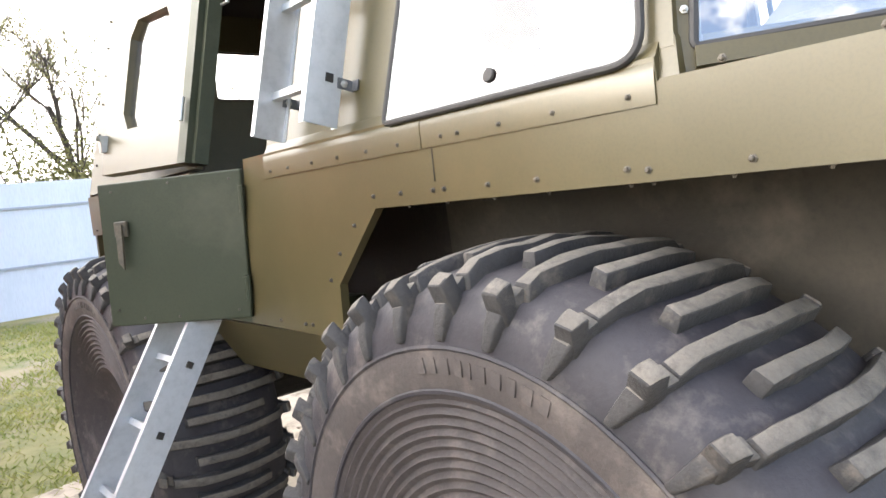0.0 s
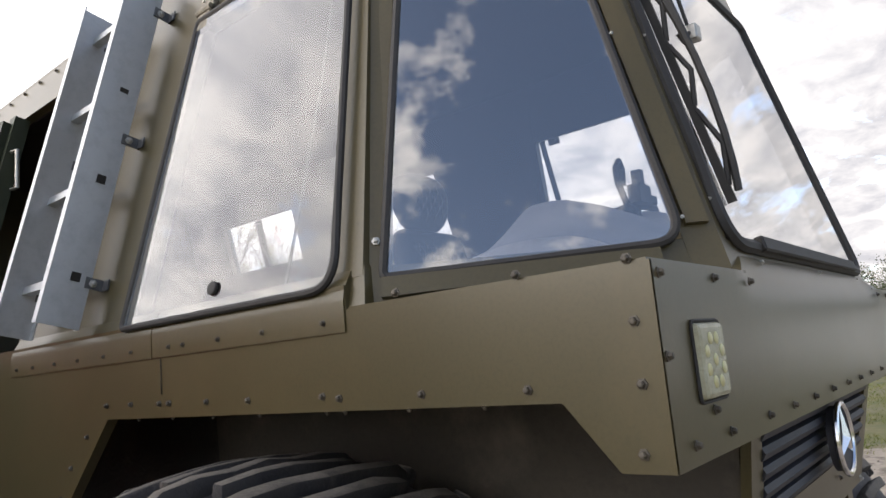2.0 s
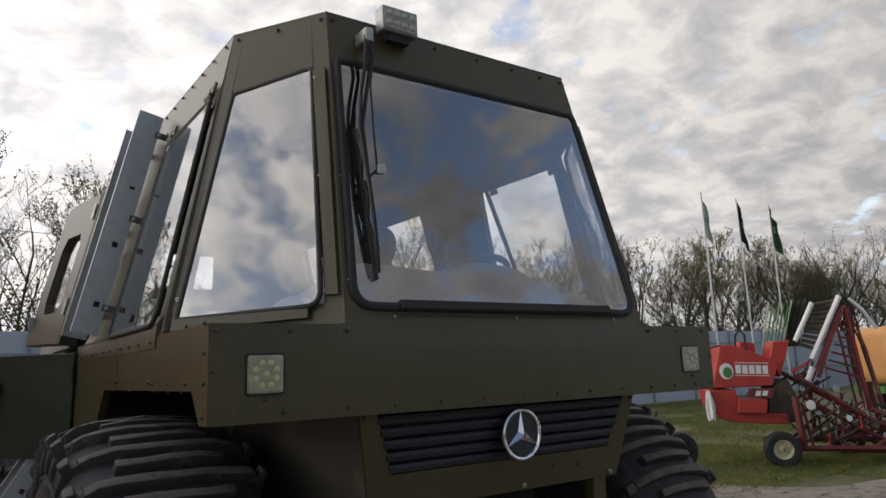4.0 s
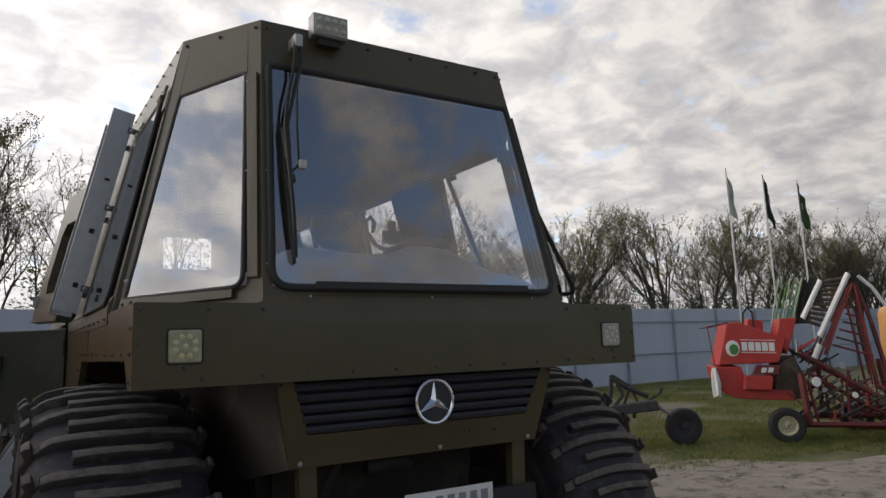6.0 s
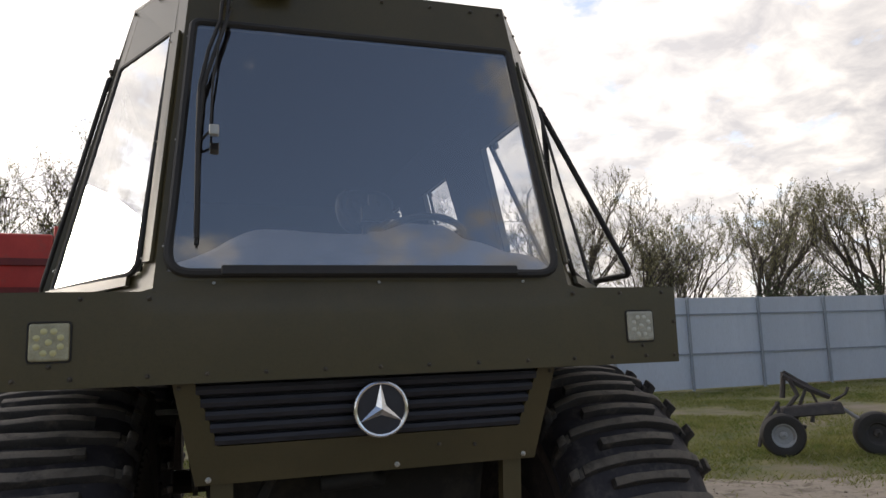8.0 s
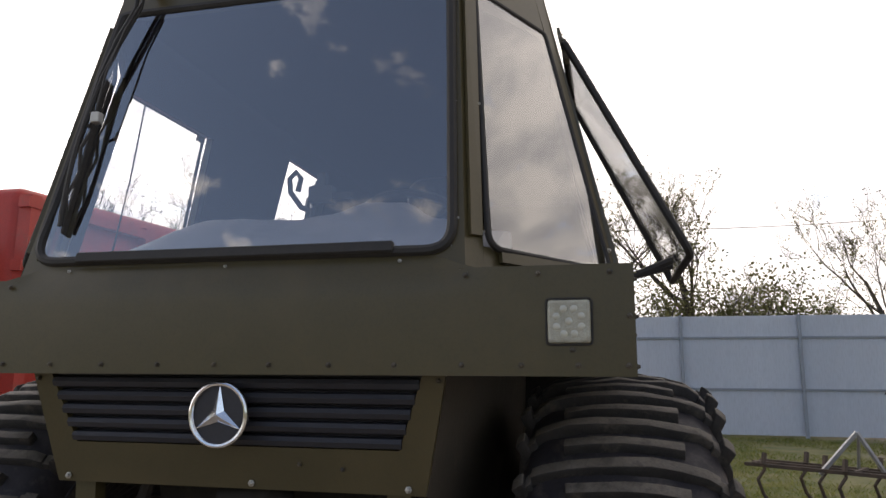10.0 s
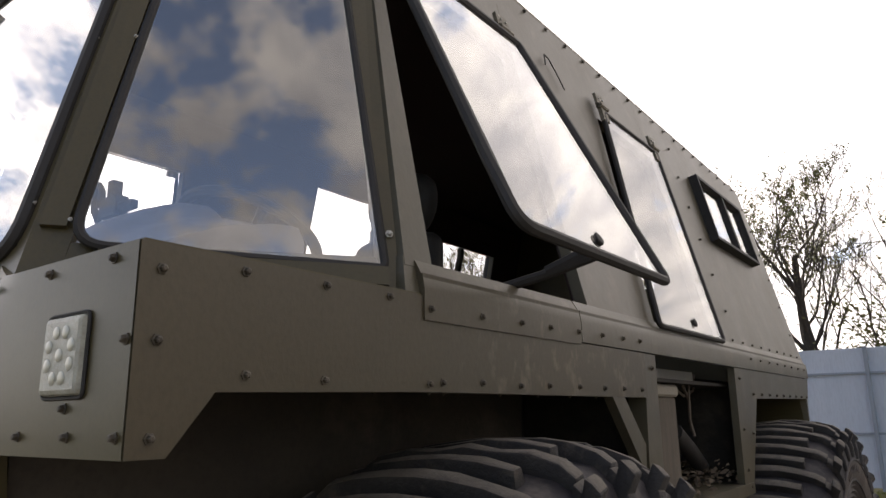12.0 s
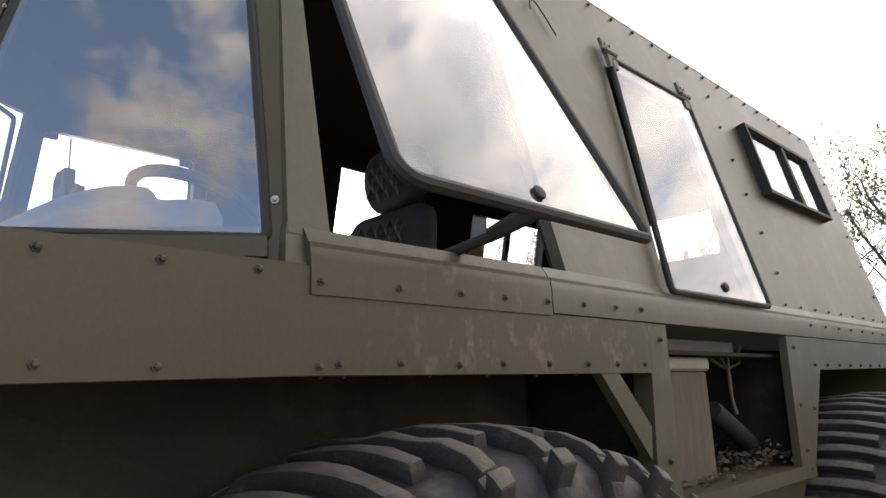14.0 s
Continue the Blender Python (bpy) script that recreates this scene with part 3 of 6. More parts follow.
pane("rear_window", rounded([Vector((x, rear_y(z), z)) for x, z in ((RX1, RZ0), (RX0, RZ0), (RX0, RZ1), (RX1, RZ1))], [0.04] * 4, 4), (0, 1, 0.05), 0.034, REAR_GLASS)
# windscreen
o = rounded([bilinear(WSQ, u, v) for u, v in ((0.024, 0.050), (0.976, 0.046), (0.982, 0.802), (0.022, 0.802))], [0.08, 0.08, 0.03, 0.03])
WSN = (Vector(WSQ[1]) - Vector(WSQ[0])).cross(Vector(WSQ[2]) - Vector(WSQ[0])).normalized()
windscreen = pane("windscreen", o, WSN, 0.006, SCREEN, rub=0.016, label="large tinted windscreen in a black rubber gasket")
bm = bmesh.new()
for u0, u1 in ((0.14, 0.86),):
    f = [bilinear(WSQ, u0, 0.040), bilinear(WSQ, u1, 0.040), bilinear(WSQ, u1, 0.066), bilinear(WSQ, u0, 0.066)]
    prism(bm, [p + WSN * 0.004 for p in f], WSN * 0.022)
bevel(bm, 0.004, 1)
part("sill_strip", bm, RUBBER, windscreen)
# canted quarter windows
for s in (-1, 1):
    c = [(s * 0.715, 0.02, Z_TOP), (s * 1.13, 0.56, Z_TOP), (s * 0.625, 0.325, Z_ROOF), (s * 0.855, 0.69, Z_ROOF)]
    nrm = (Vector(c[3]) - Vector(c[0])).cross(Vector(c[2]) - Vector(c[1])).normalized() * (1 if s > 0 else -1)
    o = rounded([bilinear(c, u, v) for u, v in ((0.11, 0.052), (0.95, 0.042), (0.845, 0.737), (0.152, 0.780))], [0.06, 0.015, 0.02, 0.02])
    q = pane("quarter_window", o, nrm, 0.010, SCREEN, rub=0.010)
    bm = bmesh.new()
    f = [bilinear(c, u, v) for u, v in ((0.18, 0.022), (0.95, 0.008), (0.95, 0.038), (0.18, 0.046))]
    prism(bm, [p + nrm * 0.006 for p in f], nrm * 0.014)
    part("sill_strip", bm, OLIVE, q)
    # edge moulding along the front post
    bm = bmesh.new()
    f = [bilinear(c, u, v) for u, v in ((0.02, 0.08), (0.085, 0.08), (0.135, 0.77), (0.03, 0.77))]
    prism(bm, [p + nrm * 0.002 for p in f], nrm * 0.012)
    part("post_cover", bm, OLIVE, vehicle)
    for v in (0.09, 0.42, 0.74):
        bolt(bilinear(c, 0.085 + 0.05 * v, v) + nrm * 0.014, nrm, mesh=steel_bolt_mesh, size=0.5)
    for v in (0.12, 0.42, 0.75):
        bolt(bilinear(WSQ, 0.012 if s < 0 else 0.988, v) + WSN * 0.003, WSN, mesh=steel_bolt_mesh, size=0.5)
# side windows
def side_outline(s, yb0, yb1, yt0, yt1, z0, z1, radii):
    return rounded([side_point(s, yb0, z0), side_point(s, yb1, z0), side_point(s, yt1, z1), side_point(s, yt0, z1)], radii)


q = pane("side_window", side_outline(-1, 0.615, 1.432, 0.69, 1.347, 2.068, 2.957, [0.07, 0.02, 0.02, 0.02]), SIDE_N[-1], 0.024, GLASS, rub=0.009, label="closed top-hinged side window with black rubber edge")
knob(side_point(-1, 1.02, 2.12, 0.025), SIDE_N[-1], q)
for y in (0.735, 1.322):
    hinge(side_point(-1, y, 3.012, 0.01), SIDE_N[-1], (0, 1, 0), q)
q = pane("side_window", side_outline(1, 1.893, 2.657, 2.012, 2.602, 2.083, 2.966, [0.02, 0.02, 0.02, 0.02]), SIDE_N[1], 0.028, GLASS, rub=0.011, label="closed top-hinged side window with black rubber edge")
knob(side_point(1, 2.297, 2.128, 0.029), SIDE_N[1], q)
for y in (2.015, 2.59):
    hinge(side_point(1, y, 3.012, 0.02), SIDE_N[1], (0, 1, 0), q)
# the open one: turned out about its top edge
OPEN = radians(13.0)
piv = side_point(1, 1.0, 2.985, 0.02)
turn = Matrix.Translation(piv) @ Matrix.Rotation(-OPEN, 4, "Y") @ Matrix.Translation(-piv)
closed = side_outline(1, 0.615, 1.40, 0.69, 1.345, 2.068, 2.965, [0.055, 0.02, 0.02, 0.02])
on = turn.to_3x3() @ SIDE_N[1]
q = pane("side_window", [turn @ p for p in closed], on, 0.028, GLASS, rub=0.014, label="top-hinged side window propped open, black rubber edge")
knob(turn @ side_point(1, 1.003, 2.115, 0.029), on, q)
for y in (0.755, 1.275):
    hinge(side_point(1, y, 3.012, 0.02), SIDE_N[1], (0, 1, 0), q)
bm = bmesh.new()
a, b = turn @ side_point(1, 1.05, 2.10, 0.01), side_point(1, 0.98, 2.11, -0.03)
tube(bm, [a, a.lerp(b, 0.5) + Vector((0, 0, -0.004)), b], 0.013, 8)
tube(bm, [a + Vector((0, 0.0, 0.02)), a.lerp(b, 0.55)], 0.017, 8)
part("stay", bm, RUBBER, q)


# ---- wheels ----
def lug_strip(bm, path, w0, w1, h, base):
    """A bar of rubber: path of (x, angle, radius), width and height, tapering to the top."""
    prev = None
    for i, (x, a, r) in enumerate(path):
        k = i / (len(path) - 1)
        w = w0 + (w1 - w0) * k
        hh = h[i] if isinstance(h, (list, tuple)) else h
        ring = []
        for da, dr in ((-w / 2, base), (w / 2, base), (w * 0.36, hh), (-w * 0.36, hh)):
            t = a + da / r
            ring.append(bm.verts.new((x, (r + dr) * math.cos(t), (r + dr) * math.sin(t))))
        if prev:
            for j in range(4):
                bm.faces.new((prev[j], prev[(j + 1) % 4], ring[(j + 1) % 4], ring[j]))
        else:
            bm.faces.new(ring[::-1])
        prev = ring
    bm.faces.new(prev)


def side_strip(bm, s, path, a0, lean):
    """A bar folded over the shoulder: path of (x, radius, outward x, outward r, width, height)."""
    prev = None
    for x, r, nx, nr, w, h in path:
        a = a0 - (0.83 - r) * 0.42 + lean
        ring = []
        for da, d in ((-w / 2, -0.02), (w / 2, -0.02), (w * 0.39, h), (-w * 0.39, h)):
            rr = r + nr * d
            t = a + da / r
            ring.append(bm.verts.new((s * (x + nx * d), rr * math.cos(t), rr * math.sin(t))))
        if prev:
            for k in range(4):
                bm.faces.new((prev[k], prev[(k + 1) % 4], ring[(k + 1) % 4], ring[k]))
        else:
            bm.faces.new(ring[::-1])
        prev = ring
    bm.faces.new(prev)


CARCASS = [(0.372, 0.615), (0.386, 0.65), (0.392, 0.70), (0.3893, 0.720), (0.385, 0.745), (0.378, 0.77), (0.345, 0.812), (0.28, 0.842), (0.15, 0.858), (0.0, 0.862)]


def carcass_r(x):
    x = abs(x)
    for (xa, ra), (xb, rb) in zip(CARCASS[5:], CARCASS[6:]):
        if xb <= x <= xa:
            return ra + (rb - ra) * (xa - x) / (xa - xb)
    return CARCASS[5][1]


def build_wheel():
    wheel = new("wheel")
    wheel.parent = vehicle
    bm = bmesh.new()
    prof = CARCASS + [(-x, r) for x, r in CARCASS[-2::-1]]
    lathe(bm, prof, 108, "x")
    tyre = part("tyre", bm, TYRE, wheel, "worn black tractor tyre with a dusty sidewall", True)
    tyre.data.materials.append(SIDEWALL)
    for p in tyre.data.polygons:
        if math.hypot(p.center.y, p.center.z) < 0.724:
            p.material_index = 1
    for x in (0.386, -0.386):
        bm = bmesh.new()
        tube(bm, [(x * 1.013, 0.720 * math.cos(a), 0.720 * math.sin(a)) for a in (2 * math.pi * k / 72 for k in range(72))], 0.006, 5, True)
        part("sidewall_bead", bm, TYRE, tyre)
        bm = bmesh.new()
        tube(bm, [(x * 0.968, 0.622 * math.cos(a), 0.622 * math.sin(a)) for a in (2 * math.pi * k / 72 for k in range(72))], 0.008, 6, True)
        part("rim_flange", bm, TYRE, tyre)
    rnd = random.Random(4)
    a = 1.15
    for wide in (0.036, 0.030, 0.036, 0.034, 0.012, 0.034, 0.036, 0.030, 0.036, 0.034):
        bm = bmesh.new()
        hexa(bm, [(x, r * math.cos(b), r * math.sin(b)) for x in (-0.389, -0.3935) for r, b in ((0.664, a), (0.664, a + wide), (0.698, a + wide), (0.698, a))])
        part("letter_bar", bm, SIDEWALL, tyre)
        a += wide + 0.026
    n = 33
    bm = bmesh.new()
    for i in range(n):
        a0 = 2 * math.pi * i / n
        # long bar from shoulder to shoulder, then a short bar on the crown
        xs = [0.335, 0.29, 0.2, 0.1, 0.0, -0.1, -0.2, -0.29, -0.335]
        bow = rnd.uniform(0.020, 0.028)
        lug_strip(bm, [(x, a0 + bow * (1 - (x / 0.335) ** 2), carcass_r(x)) for x in xs], 0.047, 0.047, [rnd.uniform(0.032, 0.040) for _ in xs], -0.02)
        a1 = 2 * math.pi * (i + 0.5) / n
        l, r = -rnd.uniform(0.205, 0.225), rnd.uniform(0.205, 0.225)
        lug_strip(bm, [(l + (r - l) * k / 4, a1 + bow * (1 - ((l + (r - l) * k / 4) / 0.335) ** 2), carcass_r(l + (r - l) * k / 4)) for k in range(5)], 0.045, 0.045, [rnd.uniform(0.032, 0.040) for _ in range(5)], -0.02)
        for s in (1, -1):
            # low rib that leaves the bar, folds over the shoulder and tapers down the sidewall
            j = rnd.uniform(-0.008, 0.008)
            h = rnd.uniform(-0.007, 0.005)
            e = rnd.uniform(0.722, 0.734)
            side_strip(bm, s, [(0.325, 0.823, 0.45, 0.89, 0.050, 0.024), (0.352, 0.804, 0.62, 0.78, 0.050, 0.026), (0.370, 0.782, 0.80, 0.60, 0.048, 0.026), (0.380, 0.765, 0.93, 0.37, 0.042, 0.022), (0.385, 0.745, 1.0, 0.1, 0.034, 0.017), (0.389, e, 1.0, 0.0, 0.025, 0.013)], a0 - 0.004, j)
            # shoulder block on top of it
            side_strip(bm, s, [(0.347, 0.808, 0.42, 0.90, 0.051, 0.054 + h), (0.362, 0.797, 0.47, 0.88, 0.052, 0.057 + h), (0.379, 0.785, 0.55, 0.84, 0.049, 0.054 + h)], a0 - 0.004, j)
    bmesh.ops.recalc_face_normals(bm, faces=bm.faces[:])
    edges = [e for e in bm.edges if len(e.link_faces) == 2 and e.calc_face_angle() > 0.6]
    bmesh.ops.bevel(bm, geom=edges, offset=0.005, segments=2, profile=0.5, affect="EDGES", clamp_overlap=True)
    # worn, uneven rubber
    for v in bm.verts:
        v.co += 0.0045 * noise.noise_vector(v.co * 22.0)
    tread = part("tread", bm, TREAD, tyre, "thick rubber lugs, edges worn and muddy", True)
    tread.data.materials.append(LUG_TOP)
    for p in tread.data.polygons:
        radial = Vector((0, p.center.y, p.center.z)).normalized()
        if p.normal.dot(radial) > 0.62:
            p.material_index = 1
    bm = bmesh.new()
    prof = [(0.36, 0.63), (0.372, 0.618)]
    for k in range(11):
        r = 0.602 - k * 0.025
        prof += [(0.362 - k * 0.0055, r), (0.369 - k * 0.0055, r - 0.008), (0.355 - k * 0.0055, r - 0.019)]
    prof += [(0.25, 0.30), (0.20, 0.22), (0.20, 0.14), (0.25, 0.13), (0.26, 0.02)]
    for s in (1, -1):
        lathe(bm, [(s * x, r) for x, r in prof[1:]], 64, "x")
    part("rim", bm, RIM, wheel, "dusty brown rim with concentric ridges", True)
    # low pressure: the crown stands proud of the sidewall, the section is narrow
    for o in wheel.children_recursive:
        for v in o.data.vertices:
            r = math.hypot(v.co.y, v.co.z)
            k = (r + 0.018 * min(1.0, max(0.0, (r - 0.735) / 0.07))) / max(r, 1e-6)
            v.co = Vector((v.co.x * 0.79, v.co.y * k, v.co.z * k))
    return wheel


WHEEL_Y, WHEEL_Z = (0.94, 3.72), 0.831
wheel = build_wheel()
wheel.matrix_basis = pose(-1.11, WHEEL_Y[0], WHEEL_Z, 14)
for x, y, a in ((1.11, WHEEL_Y[0], 3), (-1.13, WHEEL_Y[1], 9), (1.13, WHEEL_Y[1], 6)):
    copy_thing(wheel, pose(x, y, WHEEL_Z, a, 0, 0 if x < 0 else 180))

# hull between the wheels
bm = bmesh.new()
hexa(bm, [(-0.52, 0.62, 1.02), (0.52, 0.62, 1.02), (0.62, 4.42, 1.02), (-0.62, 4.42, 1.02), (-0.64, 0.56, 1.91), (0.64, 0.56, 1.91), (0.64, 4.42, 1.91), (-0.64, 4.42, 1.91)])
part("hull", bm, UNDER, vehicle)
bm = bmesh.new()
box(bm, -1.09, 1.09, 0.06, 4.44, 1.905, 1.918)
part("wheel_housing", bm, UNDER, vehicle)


# ---- fittings of the vehicle ----
# bolts along seams
for y, z in ((1.548, 1.88), (1.41, 1.88), (1.264, 1.878), (1.217, 1.878), (1.058, 1.876), (0.904, 1.874), (0.669, 1.873), (0.622, 1.868), (0.42, 1.868), (0.21, 1.866), (0.03, 1.866),
             (0.04, 1.775), (0.03, 1.95), (2.43, 1.98), (2.45, 1.90), (2.47, 1.78), (2.49, 1.60), (2.50, 1.53), (1.67, 1.80), (1.775, 1.715), (1.85, 1.63), (2.25, 1.476), (2.06, 1.474), (2.01, 1.474)):
    bolt((-1.15, y if y < 1.2 else 1.2 + (y - 1.2) * 0.94, z), (-1, 0, 0))
for y, z in ((0.174, 1.860), (0.331, 1.857), (0.61, 1.858), (0.652, 1.862), (0.795, 1.865), (0.955, 1.862), (1.094, 1.866), (1.26, 1.867), (1.42, 1.867), (1.557, 1.868), (1.699, 1.868),
             (0.03, 1.775), (0.03, 1.90), (0.03, 1.995), (1.80, 1.94), (1.79, 1.60), (2.86, 1.94), (2.85, 1.72), (2.85, 1.55), (2.87, 1.48), (3.0, 1.70)):
    bolt((1.15, y, z), (1, 0, 0))
k = 0
while 3.08 + 0.16 * k < 4.4:
    for s in (-1, 1):
        bolt((s * 1.15, 3.08 + 0.16 * k, 1.874), (s, 0, 0))
    k += 1
for s in (-1, 1):
    for y in (0.30, 0.46, 0.62, 0.67, 0.88, 1.05, 1.22, 1.38):
        bolt((s * 1.140, y, Z_SILL - 0.001), (0, 0, -1), size=0.7)
for y in (0.01, 0.19, 0.44):
    bolt((-1.15, y + 0.02, 2.035 + 0.02 * y), (-1, 0, 0))
for y in (0.166, 0.331, 0.492):
    bolt((1.15, y, 2.01 + 0.01 * y), (1, 0, 0))
for y in (0.651, 0.84, 1.0, 1.142, 1.205, 1.385, 1.534, 1.688, 1.839, 1.994, 2.12):
    bolt((-1.154, y, 2.010), (-1, 0, 0), size=0.85)
for y in (0.612, 0.795, 0.965, 1.107, 1.266, 1.416, 1.567, 1.70):
    bolt((1.154, y, 1.996 + 0.014 * y), (1, 0, 0))
for y in (3.088, 3.275, 3.46, 3.64, 3.82, 4.0, 4.18, 4.36):
    bolt((1.154, y, 2.038), (1, 0, 0), size=0.8)
for y in (2.915, 3.09, 3.27, 3.45, 3.63, 3.81, 3.99, 4.17, 4.35):
    bolt(side_point(1, y, 2.115, 0.001), SIDE_N[1], size=0.8)
for x in (-1.08, -0.93, -0.72, -0.55, -0.373, -0.187, -0.005, 0.163, 0.34, 0.526, 0.709, 0.864, 1.007, 1.13):
    bolt((x, -0.004, 1.777), (0, -1, 0))
for x in (-1.13, -0.91, -0.72, 0.719, 0.911, 1.091):
    bolt((x, -0.004, 2.012), (0, -1, 0))
for x, z in ((-1.137, 1.90), (1.137, 1.90), (-0.987, 1.815), (0.994, 1.815)):
    bolt((x, -0.004, z), (0, -1, 0))
for x in (-0.533, 0.0, 0.531):
    bolt((x, 0.019, 2.060), (0, -1, 0.4), mesh=steel_bolt_mesh, size=0.7)
for x, z in ((-0.635, 1.735), (0.635, 1.735)):
    bolt((x, 0.052, z), (0, -1, 0))
for x in (-0.545, 0.069, 0.538):
    bolt((x, 0.108, 1.442), (0, -1, 0), mesh=steel_bolt_mesh, size=1.2)
for x, z in ((0.22, 1.50), (0.35, 1.49)):
    bolt((x, 0.098, z), (0, -1, 0), size=0.9)
for s in (-1, 1):
    for k in range(23):
        y = 0.755 + 0.16 * k
        bolt(side_point(s, y, 3.232, 0.002), SIDE_N[s])
    for z in (3.118, 2.956, 2.79, 2.62, 2.438, 2.257):
        bolt(side_point(s, 2.965, z, 0.002), SIDE_N[s])
        bolt(side_point(s, 4.39, z, 0.002), SIDE_N[s])
    c = [(s * 0.715, 0.02, Z_TOP), (s * 1.13, 0.56, Z_TOP), (s * 0.625, 0.325, Z_ROOF), (s * 0.855, 0.69, Z_ROOF)]
    qn = (Vector(c[1]) - Vector(c[0])).cross(Vector(c[2]) - Vector(c[0])).normalized() * s
    for u in (0.06, 0.5, 0.93):
        bolt(bilinear(c, u, V_EDGE - 0.016) + qn * 0.002, qn)
    bolt(bilinear(c, 0.97, 0.10) + qn * 0.002, qn, mesh=steel_bolt_mesh)
for u in (0.02, 0.22, 0.40, 0.58, 0.74, 0.88, 0.98):
    bolt(bilinear(WSQ, u, V_EDGE - 0.018) + WSN * 0.002, WSN)
# painted seams where the wall sheets meet
bm = bmesh.new()
box(bm, -1.1525, -1.150, 1.2478, 1.2502, 1.90, 1.986)
part("seam", bm, UNDER, vehicle)

# rear sliding windows in raised frames
for s, y0, y1 in ((1, 3.207, 4.035), (-1, 3.255, 4.085)):
    bm = bmesh.new()
    outer = [side_point(s, y, z, 0.045) for y, z in ((y0 - 0.014, 2.654), (y1 + 0.014, 2.654), (y1 + 0.014, 3.024), (y0 - 0.014, 3.024))]
    inner = [side_point(s, y, z, 0.045) for y, z in ((y0 + 0.006, 2.672), (y1 - 0.006, 2.672), (y1 - 0.006, 3.006), (y0 + 0.006, 3.006))]
    for i in range(4):
        j = (i + 1) % 4
        prism(bm, [outer[i], outer[j], inner[j], inner[i]], SIDE_N[s] * -0.05)
    wf = part("sliding_window", bm, RUBBER, vehicle, "small sliding side window in a black raised frame")
    ym = y0 + 0.56 * (y1 - y0)
    bm = bmesh.new()
    prism(bm, [side_point(s, y, z, 0.04) for y, z in ((ym - 0.02, 2.67), (ym + 0.02, 2.67), (ym + 0.02, 3.008), (ym - 0.02, 3.008))], SIDE_N[s] * -0.03)
    part("mullion", bm, RUBBER, wf)
    for a, b in ((y0 + 0.03, ym), (ym, y1 - 0.03)):
        bm = bmesh.new()
        prism(bm, [side_point(s, y, z, 0.022) for y, z in ((a, 2.675), (b, 2.675), (b, 3.002), (a, 3.002))], SIDE_N[s] * -0.005)
        part("pane", bm, GLASS, wf).visible_shadow = False


BRACKET = surf("weathered_bracket", (0.10, 0.10, 0.105), (0.20, 0.20, 0.20), 25.0, 0.5, metal=0.6, bump=0.1)


# ---- upper ladder fixed to the wall ----
def rail_of(name, p0, p1, wide, thin, parent, holes=()):
    """A folded C-section: p0 to p1 is its run, wide and thin its two directions with length."""
    p0, p1, wide, thin = Vector(p0), Vector(p1), Vector(wide), Vector(thin)
    bm = bmesh.new()
    t = 0.004
    w, th = wide.normalized(), thin.normalized()
    a, b = p0 - wide / 2, p0 + wide / 2
    prism(bm, [a, b, b + thin, b + thin - w * t, b - w * t + th * t, a + w * t + th * t, a + thin + w * t, a + thin], p1 - p0)
    return part(name, bm, ALU, parent)


upper_ladder = new("roof_ladder")
upper_ladder.parent = vehicle
upper_ladder["label"] = "bare aluminium ladder bolted upright to the wall"
WN = SIDE_N[-1]
UP = (side_point(-1, 0, 3.2) - side_point(-1, 0, 2.2)).normalized()
for y, d in ((1.648, 1), (1.985, -1)):
    p0, p1 = side_point(-1, y, 2.083, 0.095), side_point(-1, y - 0.07, 3.172, 0.095)
    rail = rail_of("rail", p0, p1, WN * 0.115, (0, 0.026 * d, 0), upper_ladder)
    for z in (2.222, 2.508, 2.795, 3.078):
        q = side_point(-1, y - 0.003 * d - 0.06 * (z - 2.08), z, 0.082)
        # solid near-black plate: the shade inside the hollow rung is painted, not cut
        bm = bmesh.new()
        prism(bm, [q + WN * a * 0.013 + UP * b * 0.013 for a, b in ((-1, -1), (1, -1), (1, 1), (-1, 1))], (0, 0.004 * d, 0))
        part("rung_hole", bm, UNDER, rail)
    for z in (2.213, 2.646, 3.078):
        b0 = side_point(-1, y - 0.004 - 0.06 * (z - 2.08), z, 0.0)
        bm = bmesh.new()
        prism(bm, [b0 + UP * k * 0.016 - Vector((0, 0.0, 0)) for k in (-1, 1)] + [b0 + UP * k * 0.016 + WN * 0.055 for k in (1, -1)], (0, -0.004, 0))
        prism(bm, [b0 + UP * k * 0.016 + Vector((0, j, 0)) + WN * 0.003 for k, j in ((-1, 0), (1, 0), (1, -0.035), (-1, -0.035))], WN * 0.004)
        part("bracket", bm, BRACKET, rail)
        bolt(b0 + WN * 0.035 - Vector((0, 0.004, 0)), (0, -1, 0), rail, steel_bolt_mesh, 1.4)
for z in (2.222, 2.508, 2.795, 3.078):
    a = side_point(-1, 1.648 - 0.06 * (z - 2.08), z, 0.082)
    bm = bmesh.new()
    prism(bm, [a + WN * p * 0.0125 + UP * q * 0.0125 for p, q in ((-1, -1), (1, -1), (1, 1), (-1, 1))], (0, 0.337, 0))
    part("rung", bm, ALU, upper_ladder)

